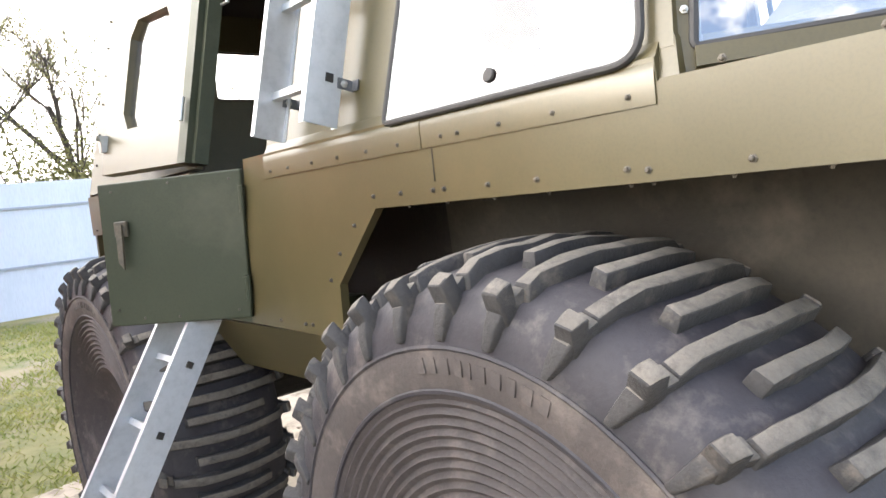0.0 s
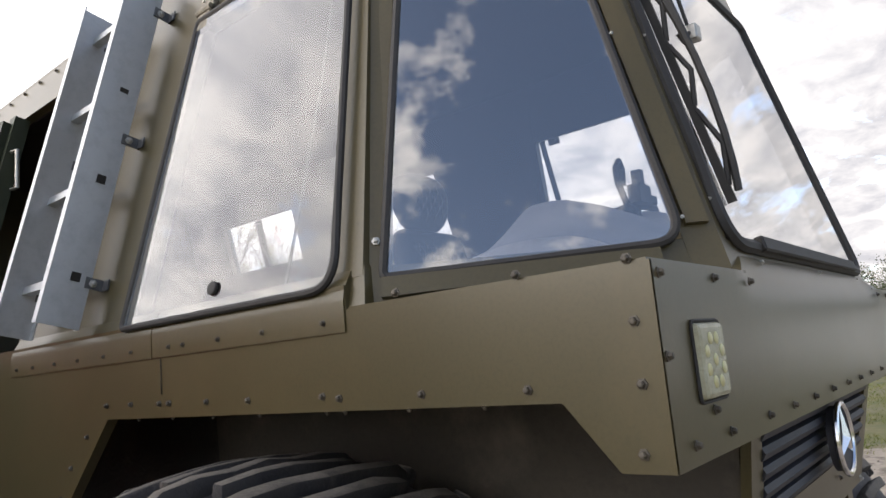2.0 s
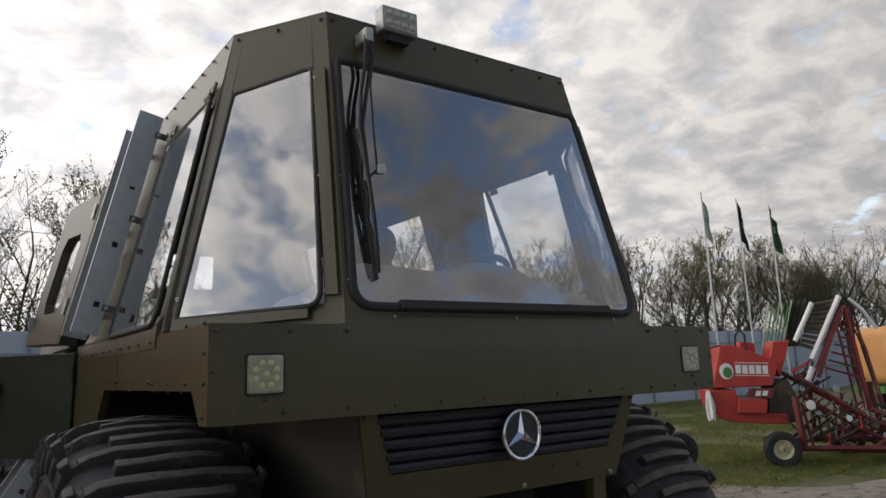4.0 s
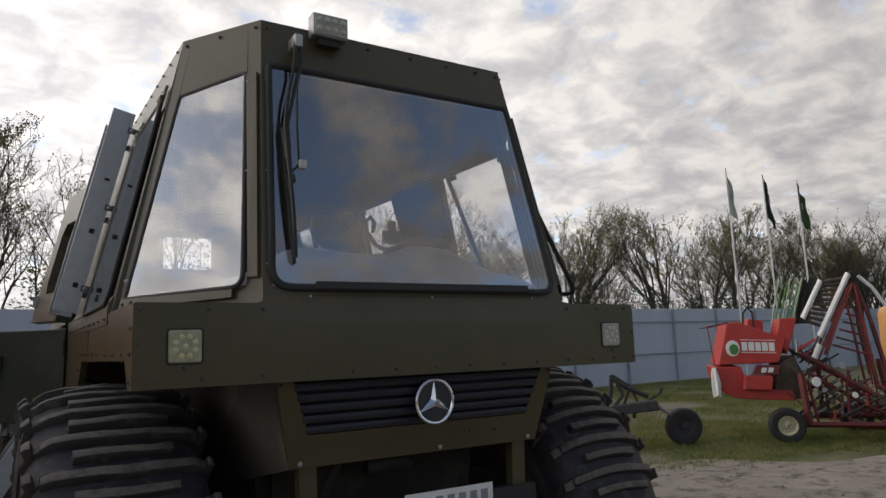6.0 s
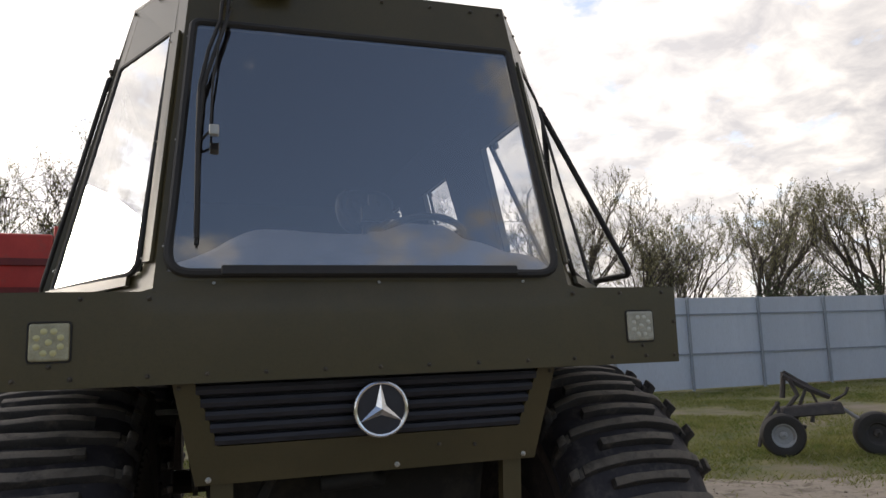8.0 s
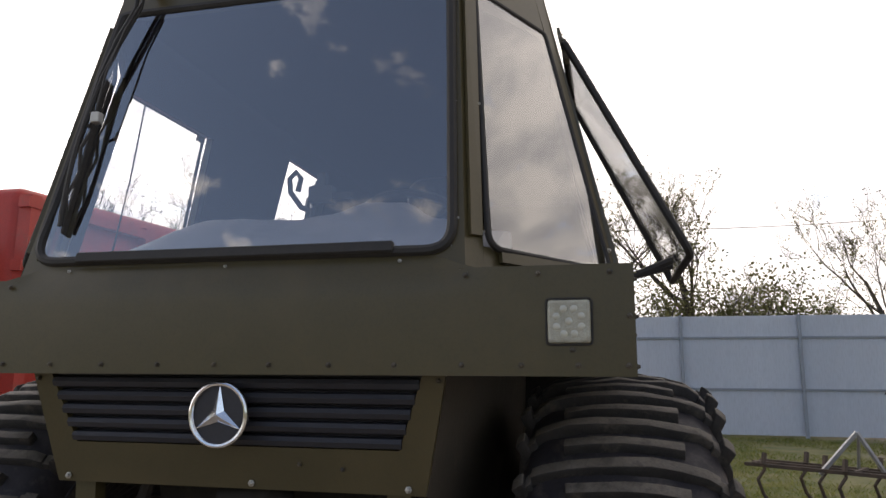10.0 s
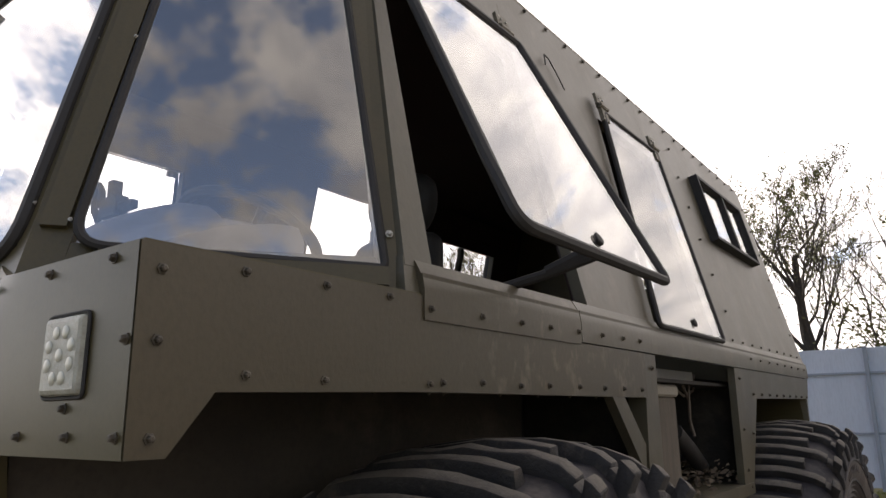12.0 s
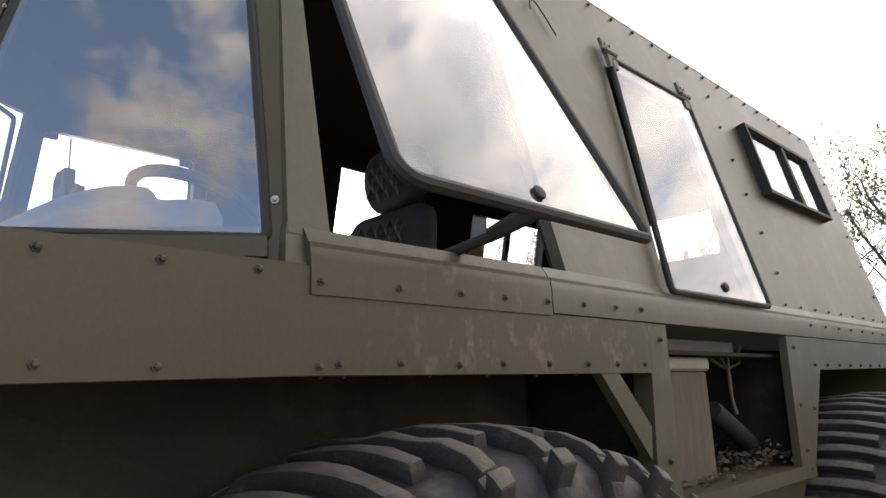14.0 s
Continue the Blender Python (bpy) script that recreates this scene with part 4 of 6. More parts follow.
# ---- boarding ladder down to the ground ----
lower_ladder = new("boarding_ladder")
lower_ladder.parent = vehicle
lower_ladder["label"] = "bare aluminium ladder leaning out to the ground"
L0, L1 = Vector((-1.235, 0, 1.52)), Vector((-2.14, 0, 0.03))
ld = (L1 - L0).normalized()
lw = Vector((ld.z, 0, -ld.x))
for y, d in ((2.60, 1), (2.94, -1)):
    o = Vector((0, y, 0))
    rail = rail_of("rail", L0 + o, L1 + o, lw * 0.125, (0, 0.026 * d, 0), lower_ladder)
    for k in range(1, 6):
        q = L0 + o + ld * (0.28 * k - 0.04) - Vector((0, 0.003 * d, 0)) - lw * 0.008
        # dark plate over the rung end, its colour standing in for the shaded hollow
        bm = bmesh.new()
        prism(bm, [q + lw * a * 0.013 + ld * b * 0.013 for a, b in ((-1, -1), (1, -1), (1, 1), (-1, 1))], (0, 0.004 * d, 0))
        part("rung_hole", bm, UNDER, rail)
for k in range(1, 6):
    q = L0 + Vector((0, 2.60, 0)) + ld * (0.28 * k - 0.04) - lw * 0.008
    bm = bmesh.new()
    prism(bm, [q + lw * a * 0.0125 + ld * b * 0.0125 for a, b in ((-1, -1), (1, -1), (1, 1), (-1, 1))], (0, 0.34, 0))
    part("rung", bm, ALU, lower_ladder)

# ---- lower door half, swung open ----
h0, h1 = Vector((-1.165, 2.367, 0)), Vector((-1.55, 2.805, 0))


def hung(p, z):
    """A point of the lower door at height z; its hinge edge leans back towards the floor."""
    return p + Vector((0, -0.11 * (z - 1.76), z))


fd = (h1 - h0).normalized()
fn = Vector((fd.y, -fd.x, 0))
if fn.y > 0:
    fn = -fn
bm = bmesh.new()
prism(bm, [hung(h0, z) for z in (1.475, 2.042)] + [hung(h1, z) for z in (2.042, 1.485)], -fn * 0.035)
bevel(bm, 0.006, 2)
flap = part("lower_door", bm, OLIVE_GREEN, vehicle, "dark green lower door half, swung open, with a toggle latch")
lp = h0.lerp(h1, 0.84) + fn * 0.004
bm = bmesh.new()
prism(bm, [hung(lp + fd * a, z) for a, z in ((-0.026, 1.895), (0.026, 1.895), (0.026, 1.835), (-0.026, 1.835))], fn * 0.02)
bevel(bm, 0.004, 1)
latch = part("latch", bm, BOLT, flap, "painted toggle latch")
bm = bmesh.new()
prism(bm, [hung(lp + fd * a, z) + fn * 0.02 for a, z in ((-0.013, 1.88), (0.013, 1.88), (0.012, 1.74), (-0.008, 1.71))], fn * 0.012)
part("lever", bm, BOLT, latch)
for z in (1.59, 1.93):
    bm = bmesh.new()
    tube(bm, [hung(h0 + fn * 0.008, z - 0.05), hung(h0 + fn * 0.008, z + 0.05)], 0.011, 8)
    prism(bm, [hung(h0 + fn * 0.002 + fd * a, z + b) for a, b in ((0, -0.045), (0.035, -0.045), (0.035, 0.045), (0, 0.045))], fn * 0.004)
    part("hinge", bm, OLIVE_GREEN, flap)
for f, z in ((0.08, 2.01), (0.5, 2.02), (0.9, 2.01), (0.08, 1.51), (0.5, 1.505), (0.75, 1.51), (0.93, 1.55)):
    bolt(hung(h0.lerp(h1, f) + fn * 0.002, z), fn, flap, size=0.7)

# ---- upper door, folded back against the side ----
DH, DF = 2.86, 3.60


def door_point(f, z, out=0.0):
    base = side_point(-1, DH + (DF - DH) * f, z, 0.02 + 0.10 * f + out)
    return base


door_n = (door_point(1, 2.1) - door_point(0, 2.1)).cross(door_point(0, 3.1) - door_point(0, 2.1)).normalized()
if door_n.x > 0:
    door_n = -door_n
bm = bmesh.new()
octo = [(0.30, 2.30), (0.68, 2.30), (0.76, 2.38), (0.76, 2.74), (0.68, 2.82), (0.30, 2.82), (0.22, 2.74), (0.22, 2.38)]
outr = [(0.0, 2.10), (1.0, 2.10), (1.0, 2.20), (1.0, 2.95), (0.96, 3.06), (0.04, 3.06), (0.0, 2.95), (0.0, 2.20)]
vo = [[bm.verts.new(door_point(*p) + door_n * d) for p in ring] for ring in (outr, octo) for d in (0, 0.055)]
for i in range(8):
    j = (i + 1) % 8
    bm.faces.new((vo[0][i], vo[0][j], vo[2][j], vo[2][i]))
    bm.faces.new((vo[1][i], vo[3][i], vo[3][j], vo[1][j]))
    bm.faces.new((vo[0][i], vo[1][i], vo[1][j], vo[0][j]))
    bm.faces.new((vo[2][i], vo[2][j], vo[3][j], vo[3][i]))
door = part("upper_door", bm, OLIVE, vehicle, "olive upper door folded back open, with an eight-sided window")
bm = bmesh.new()
prism(bm, [door_point(*p, 0.02) for p in octo], door_n * 0.005)
part("pane", bm, GLASS, door).visible_shadow = False
bm = bmesh.new()
prism(bm, [door_point(f, z, 0.056) for f, z in ((-0.10, 2.10), (-0.01, 2.10), (-0.01, 3.06), (-0.10, 3.06))], door_n * -0.08)
part("door_edge", bm, OLIVE_GREEN, door, "dark green hinged edge")
bm = bmesh.new()
prism(bm, [side_point(-1, y, z, 0.035) for y, z in ((2.76, 2.10), (2.82, 2.10), (2.82, 3.09), (2.76, 3.09))], SIDE_N[-1] * -0.06)
part("door_frame", bm, OLIVE_GREEN, vehicle)
for z in (2.32, 2.92):
    bm = bmesh.new()
    tube(bm, [door_point(-0.06, z - 0.05, 0.075), door_point(-0.06, z + 0.05, 0.075)], 0.011, 8)
    part("hinge", bm, STEEL, door)
bm = bmesh.new()
a = door_point(0.97, 2.27, 0.06)
tube(bm, [a, a + door_n * 0.05], 0.012, 8)
tube(bm, [a + door_n * 0.05 - Vector((0, 0.05, 0.0)), a + door_n * 0.05 + Vector((0, 0.05, 0.03))], 0.008, 6)
box(bm, a.x - 0.03, a.x + 0.01, a.y - 0.02, a.y + 0.02, a.z - 0.06, a.z + 0.02)
part("lock", bm, STEEL, door, "steel lock handle")
bm = bmesh.new()
g0 = side_point(-1, 2.78, 2.78, -0.02)
tube(bm, [g0, g0 - Vector((-0.01, 0.06, 0)), g0 - Vector((-0.01, 0.06, -0.16)), g0 + Vector((0, 0, 0.16))], 0.009, 8)
part("grab_handle", bm, STEEL, vehicle)
# skirt below the right side
bm = bmesh.new()
hexa(bm, [(-1.00, 2.05, 1.20), (-0.97, 2.05, 1.20), (-0.97, 2.9, 1.20), (-1.00, 2.9, 1.20), (-1.145, 1.78, 1.44), (-1.115, 1.78, 1.44), (-1.115, 2.9, 1.44), (-1.145, 2.9, 1.44)])
part("skirt", bm, OLIVE, vehicle)
bm = bmesh.new()
box(bm, -1.14, -0.62, 2.40, 2.9, 1.445, 1.475)
part("step_plate", bm, OLIVE_GREEN, vehicle)

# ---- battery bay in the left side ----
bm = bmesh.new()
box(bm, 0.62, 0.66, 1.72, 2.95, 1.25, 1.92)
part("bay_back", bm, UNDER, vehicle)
for y, z in ((1.80, 1.12), (2.90, 1.45)):
    bm = bmesh.new()
    box(bm, 0.665, 1.10, y - 0.006, y + 0.006, z, 1.9)
    part("bay_end", bm, UNDER, vehicle)
bm = bmesh.new()
box(bm, 0.66, 1.155, 1.72, 2.92, 1.45, 1.495)
part("bay_sill", bm, OLIVE_DIRTY, vehicle)
bm = bmesh.new()
prism(bm, [(1.13, 1.74, 1.45), (1.13, 2.88, 1.45), (1.05, 2.85, 1.15), (1.05, 1.78, 1.15)], (-0.02, 0, 0))
part("skirt", bm, OLIVE_DIRTY, vehicle)
bm = bmesh.new()
box(bm, 0.80, 1.06, 1.90, 2.27, 1.495, 1.855)
bevel(bm, 0.008, 1)
bat = part("battery_box", bm, surf("weathered_box", (0.080, 0.066, 0.050), (0.125, 0.102, 0.080), 7.0, 0.75, bump=0.3, fine=40, stretch=(5, 5, 0.7)), vehicle, "weathered box with a pale lid")
bm = bmesh.new()
box(bm, 0.79, 1.07, 1.89, 2.28, 1.855, 1.90)
bevel(bm, 0.008, 1)
part("lid", bm, surf("pale_lid", (0.22, 0.195, 0.155), (0.30, 0.27, 0.22), 6.0, 0.7), bat)
bm = bmesh.new()
box(bm, 0.70, 1.05, 1.86, 2.53, 1.915, 1.958)
part("cross_beam", bm, OLIVE_DIRTY, vehicle)
CABLE = surf("dusty_cable", (0.09, 0.07, 0.055), (0.14, 0.11, 0.085), 20.0, 0.7, bump=0.1)
for pts, r in (([(1.0, 2.50, 1.95), (1.03, 2.52, 1.84), (1.02, 2.54, 1.76), (1.04, 2.52, 1.70)], 0.006), ([(0.98, 2.53, 1.95), (1.04, 2.50, 1.90), (1.03, 2.51, 1.80), (1.02, 2.55, 1.72)], 0.005),
               ([(0.95, 2.54, 1.91), (0.97, 2.64, 1.865), (0.98, 2.74, 1.89), (0.98, 2.77, 1.96)], 0.006)):
    bm = bmesh.new()
    tube(bm, pts, r, 7)
    part("cable", bm, CABLE, vehicle, smooth=True)
bm = bmesh.new()
tube(bm, [(0.98, 2.45, 1.72), (0.98, 2.62, 1.64), (0.96, 2.82, 1.56)], 0.036, 10)
part("pipe", bm, RUBBER, vehicle, smooth=True)
bm = bmesh.new()
rl = random.Random(8)
for _ in range(420):
    c = Vector((rl.uniform(0.86, 1.13), rl.choice((rl.uniform(1.88, 2.3), rl.uniform(2.42, 2.86))), 1.497 + rl.uniform(0, 0.03)))
    if c.y > 2.4:
        c.z += max(0, 0.10 - abs(c.y - 2.70) * 0.35) * rl.random()
    d = Vector((rl.uniform(-1, 1), rl.uniform(-1, 1), rl.uniform(-0.3, 0.5))).normalized()
    e = d.orthogonal().normalized() * rl.uniform(0.004, 0.010)
    l = d * rl.uniform(0.006, 0.022)
    v = [bm.verts.new(p) for p in (c - l, c + e, c + l, c - e)]
    bm.faces.new(v)
part("leaf_litter", bm, surf("dry_leaves", (0.10, 0.074, 0.05), (0.17, 0.13, 0.09), 40.0, 0.9), vehicle)["kind"] = "stuff"

# ---- under the bumper ----
CHEEK = surf("dusty_inner_panel", (0.040, 0.033, 0.025), (0.065, 0.053, 0.039), 3.0, 0.7, bump=0.15, stain=(0.10, 0.08, 0.06), stain_scale=2.5)
for s in (-1, 1):
    bm = bmesh.new()
    hexa(bm, [(s * 0.585, 0.115, 1.425), (s * 0.575, 0.115, 1.425), (s * 0.62, 1.76, 1.10), (s * 0.645, 1.76, 1.10), (s * 0.655, 0.07, 1.90), (s * 0.645, 0.07, 1.90), (s * 0.655, 1.76, 1.904), (s * 0.68, 1.76, 1.904)])
    part("apron_cheek", bm, CHEEK, vehicle)
    bm = bmesh.new()
    hexa(bm, [(s * 0.46, 0.14, 1.10), (s * 0.53, 0.14, 1.10), (s * 0.53, 0.19, 1.10), (s * 0.46, 0.19, 1.10), (s * 0.47, 0.135, 1.44), (s * 0.54, 0.135, 1.44), (s * 0.54, 0.18, 1.44), (s * 0.47, 0.18, 1.44)])
    part("frame_post", bm, OLIVE, vehicle)
bm = bmesh.new()
tube(bm, [(-0.33, 0.22, 1.44), (-0.40, 0.24, 1.30), (-0.42, 0.26, 1.20)], 0.02, 8)
part("strut", bm, UNDER, vehicle)
bm = bmesh.new()
box(bm, -0.58, 0.58, 0.12, 0.16, 1.12, 1.235)
cross = part("cross_bar", bm, RUBBER, vehicle)
bm = bmesh.new()
box(bm, -0.10, 0.335, 0.113, 0.117, 1.16, 1.268)
plate = part("name_plate", bm, PAPER, cross, "white plate with grey unreadable letters")
for k in range(7):
    bm = bmesh.new()
    box(bm, -0.07 + k * 0.057, -0.035 + k * 0.057, 0.1105, 0.1125, 1.19, 1.245)
    part("letter_bar", bm, DASH, plate)
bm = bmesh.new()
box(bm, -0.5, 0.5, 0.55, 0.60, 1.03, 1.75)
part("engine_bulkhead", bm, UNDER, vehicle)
bm = bmesh.new()
tube(bm, [(-0.16, 0.35, 1.36), (0.02, 0.34, 1.37), (0.06, 0.38, 1.35)], 0.035, 10)
part("hose", bm, RUBBER, vehicle, smooth=True)
bm = bmesh.new()
tube(bm, [(-0.95, 0.86, 0.87), (0.95, 0.86, 0.87)], 0.09, 12)
part("axle", bm, UNDER, vehicle)
bm = bmesh.new()
tube(bm, [(-0.95, 3.72, 0.86), (0.95, 3.72, 0.86)], 0.09, 12)
part("axle", bm, UNDER, vehicle)

# ---- wiper, roof lamp ----
wp, el_ = Vector((-0.50, 0.235, 3.15)), Vector((-0.55, 0.085, 2.58))
bm = bmesh.new()
box(bm, wp.x - 0.018, wp.x + 0.018, wp.y - 0.03, wp.y + 0.06, wp.z - 0.025, wp.z + 0.03)
bevel(bm, 0.004, 1)
wiper = part("wiper", bm, STEEL, vehicle, "black pantograph windscreen wiper")
b0, b1 = Vector((-0.59, 0.0, 2.75)), Vector((-0.588, 0.0, 2.18))


def on_glass(p, out):
    q = Vector(p)
    q.y = 0.02 + 0.305 * (q.z - Z_TOP) / (Z_ROOF - Z_TOP)
    return q + WSN * out


bm = bmesh.new()
hexa(bm, [on_glass(p + Vector((dx, 0, 0)), o) for p in (b0, b1) for dx, o in ((-0.004, 0.008), (0.004, 0.008), (0.004, 0.026), (-0.004, 0.026))])
blade = part("blade", bm, RUBBER, wiper)
bm = bmesh.new()
tube(bm, [on_glass(b0.lerp(b1, f), 0.030 + 0.034 * math.sin(math.pi * f) ** 0.7) for f in (0.04, 0.15, 0.3, 0.45, 0.6, 0.75, 0.88, 0.97)], 0.008, 6)
part("bow", bm, RUBBER, blade, smooth=True)
for f0, f1 in ((0.06, 0.34), (0.36, 0.62), (0.64, 0.94)):
    bm = bmesh.new()
    tube(bm, [on_glass(b0.lerp(b1, f0), 0.024), on_glass(b0.lerp(b1, (f0 + f1) / 2), 0.046), on_glass(b0.lerp(b1, f1), 0.024)], 0.006, 6)
    part("claw", bm, RUBBER, blade)
for dx in (-0.012, 0.010):
    bm = bmesh.new()
    tube(bm, [wp + Vector((dx, -0.02, 0.0)), wp + Vector((dx - 0.01, -0.03, -0.12)), Vector((-0.549 + dx, 0.170, 2.895)), Vector((-0.581 + dx * 0.5, 0.138, 2.752)), on_glass(b0.lerp(b1, 0.46), 0.064)], 0.0075, 6)
    part("arm", bm, RUBBER, wiper, smooth=True)
bm = bmesh.new()
tube(bm, [wp + Vector((0.014, -0.03, -0.08)), Vector((-0.525, 0.165, 2.93)), Vector((-0.545, 0.115, 2.75)), el_], 0.004, 6)
part("hose", bm, RUBBER, wiper, smooth=True)
bm = bmesh.new()
tube(bm, [el_, el_.lerp(on_glass(b0.lerp(b1, 0.34), 0.05), 0.6) + Vector((0, 0, -0.02)), on_glass(b0.lerp(b1, 0.34), 0.05)], 0.005, 6)
part("link", bm, RUBBER, wiper)
bm = bmesh.new()
box(bm, el_.x - 0.004, el_.x + 0.028, el_.y - 0.016, el_.y + 0.012, el_.z - 0.018, el_.z + 0.018)
bevel(bm, 0.003, 1)
part("clip", bm, STEEL, wiper)
lx, ly, lz = -0.342, 0.262, 3.262
bm = bmesh.new()
box(bm, lx - 0.082, lx + 0.082, ly - 0.03, ly + 0.035, lz - 0.055, lz + 0.05)
bevel(bm, 0.008, 2)
lamp = part("work_lamp", bm, surf("lamp_housing", (0.25, 0.25, 0.25), (0.35, 0.35, 0.35), 20.0, 0.4, metal=0.7), vehicle, "rectangular LED work lamp on the roof edge")
bm = bmesh.new()
box(bm, lx - 0.074, lx + 0.074, ly - 0.034, ly - 0.028, lz - 0.046, lz + 0.042)
part("lens", bm, LENS, lamp)
for i in range(4):
    for j in range(2):
        bm = bmesh.new()
        lathe(bm, [(-0.042, 0.004), (-0.037, 0.013), (-0.033, 0.015)], 12, "y", True)
        bmesh.ops.translate(bm, verts=bm.verts[:], vec=(lx - 0.054 + 0.036 * i, ly, lz - 0.022 + 0.04 * j))
        part("emitter", bm, REFLECT, lamp, smooth=True)
bm = bmesh.new()
prism(bm, [(lx - 0.05, ly - 0.01, lz - 0.085), (lx + 0.05, ly - 0.01, lz - 0.085), (lx + 0.05, ly - 0.01, lz - 0.05), (lx - 0.05, ly - 0.01, lz - 0.05)], (0, 0.03, 0))
part("bracket", bm, RUBBER, lamp)

# ---- cabin ----
bm = bmesh.new()
DASH_TOP = [(-1.1, 2.15), (-0.70, 2.215), (-0.34, 2.33), (0.0, 2.315), (0.12, 2.33), (0.26, 2.368), (0.39, 2.362), (0.49, 2.30), (0.71, 2.24), (1.1, 2.15)]


def dash_z(x):
    for (xa, za), (xb, zb) in zip(DASH_TOP, DASH_TOP[1:]):
        if xa <= x <= xb:
            k = (x - xa) / (xb - xa)
            return za + (zb - za) * k * k * (3 - 2 * k)
    return 2.15


rows = []
for j in range(13):
    f = j / 12
    y = 0.075 + 0.535 * f
    half = 0.70 + 0.76 * max(0.0, y - 0.06)
    low, high = -min(half, 0.715), min(half, 0.76)
    rise = math.sin(f * math.pi / 2) ** 1.2
    rows.append([])
    for i in range(41):
        x = low + (high - low) * i / 40
        # the top falls away towards its left end behind the crest
        drop = 0.06 * max(0.0, (y - 0.34) / 0.27) * max(0.0, (-0.45 - x) / 0.265)
        rows[-1].append(bm.verts.new((x, y, 2.055 + (dash_z(x) - 2.055) * rise - drop + 0.004 * noise.noise((i * 0.5, j * 0.5, 1)))))
rows.append([bm.verts.new((v.co.x, 0.63, v.co.z - 0.03)) for v in rows[-1]])
rows.append([bm.verts.new((v.co.x, 0.63, 1.955)) for v in rows[-1]])
for ra, rb in zip(rows, rows[1:]):
    for i in range(40):
        bm.faces.new((ra[i], ra[i + 1], rb[i + 1], rb[i]))
for i in (0, 40):
    feet = [bm.verts.new((r[i].co.x, r[i].co.y, 1.955)) for r in rows[:-1]]
    for a, b, c, d in zip(rows[:-1], rows[1:-1], feet, feet[1:]):
        bm.faces.new((a[i], b[i], d, c))
part("dashboard", bm, DASH, vehicle, "dusty grey dashboard top", True)
sw = new("steering_wheel")
sw.parent = vehicle
sw["label"] = "black three-spoke steering wheel"
bm = bmesh.new()
tube(bm, [(0.205 * math.cos(a), 0.205 * math.sin(a), 0) for a in (2 * math.pi * k / 36 for k in range(36))], 0.017, 8, True)
part("wheel_rim", bm, RUBBER, sw, smooth=True)
for a in (90, 210, 330):
    bm = bmesh.new()
    tube(bm, [(0, 0, -0.03), (0.2 * math.cos(radians(a)), 0.2 * math.sin(radians(a)), 0)], 0.014, 6)
    part("spoke", bm, RUBBER, sw)
bm = bmesh.new()
lathe(bm, [(-0.35, 0.03), (-0.05, 0.03), (-0.03, 0.055), (-0.01, 0.05)], 14, "z", True)
part("column", bm, RUBBER, sw)
sw.matrix_basis = pose(0.36, 0.78, 2.315, -25, 0, 0)


def quilt(x, z0, z1, half, front, parent):
    """Stitched diamonds on a cushion whose front face lies at front(z)."""
    bm = bmesh.new()
    w, h = 0.027, 0.034
    j, z = 0, z0
    while z <= z1:
        k = -half + (w if j % 2 else 0)
        while k <= half:
            c = Vector((x + k, front(z), z))
            q = [bm.verts.new(p) for p in (c - Vector((w, 0, 0)), (c.x, front(z - h), z - h), c + Vector((w, 0, 0)), (c.x, front(z + h), z + h), c - Vector((0, 0.013, 0)))]
            for a in range(4):
                bm.faces.new((q[a], q[(a + 1) % 4], q[4]))
            k += 2 * w
        j, z = j + 1, z + h
    part("quilting", bm, SEAT, parent)["kind"] = "stuff"


def seat(x, y):
    st = new("seat")
    st.parent = vehicle
    st["label"] = "black leather seat with diamond stitching"
    bm = bmesh.new()
    box(bm, x - 0.25, x + 0.25, y - 0.50, y - 0.02, 1.95, 2.08)
    bevel(bm, 0.04, 3)
    part("cushion", bm, SEAT, st, smooth=True)
    bm = bmesh.new()
    hexa(bm, [(x - 0.25, y - 0.12, 2.02), (x + 0.25, y - 0.12, 2.02), (x + 0.25, y + 0.02, 2.02), (x - 0.25, y + 0.02, 2.02),
              (x - 0.20, y - 0.02, 2.48), (x + 0.20, y - 0.02, 2.48), (x + 0.20, y + 0.10, 2.48), (x - 0.20, y + 0.10, 2.48)])
    bevel(bm, 0.06, 4)
    back = part("backrest", bm, SEAT, st, smooth=True)
    quilt(x, 2.12, 2.40, 0.16, lambda z: y - 0.122 + (z - 2.02) * 0.2174, back)
    # headrest: wide and round at the top, narrower at its foot
    bm = bmesh.new()
    rings = []
    for k in range(13):
        a = -math.pi / 2 + math.pi * k / 12
        z = 2.605 + 0.128 * math.sin(a)
        wide = (0.165 + 0.02 * math.sin(a)) * max(0.02, math.cos(a)) ** 0.55
        deep = 0.058 * max(0.02, math.cos(a)) ** 0.5
        rings.append([bm.verts.new((x + wide * math.copysign(abs(math.cos(b)) ** 0.7, math.cos(b)), y + 0.055 + deep * math.copysign(abs(math.sin(b)) ** 0.7, math.sin(b)), z)) for b in (math.tau * q / 28 for q in range(28))])
    for ra, rb in zip(rings, rings[1:]):
        for q in range(28):
            bm.faces.new((ra[q], ra[(q + 1) % 28], rb[(q + 1) % 28], rb[q]))
    bm.faces.new(rings[0][::-1])
    bm.faces.new(rings[-1])
    head = part("headrest", bm, SEAT, st, smooth=True)
    quilt(x, 2.55, 2.67, 0.09, lambda z: y + 0.001, head)
    for dx in (-0.05, 0.05):
        bm = bmesh.new()
        tube(bm, [(x + dx, y + 0.045, 2.44), (x + dx, y + 0.05, 2.50)], 0.007, 8)
        part("headrest_rod", bm, STEEL, st)


seat(0.265, 1.53)
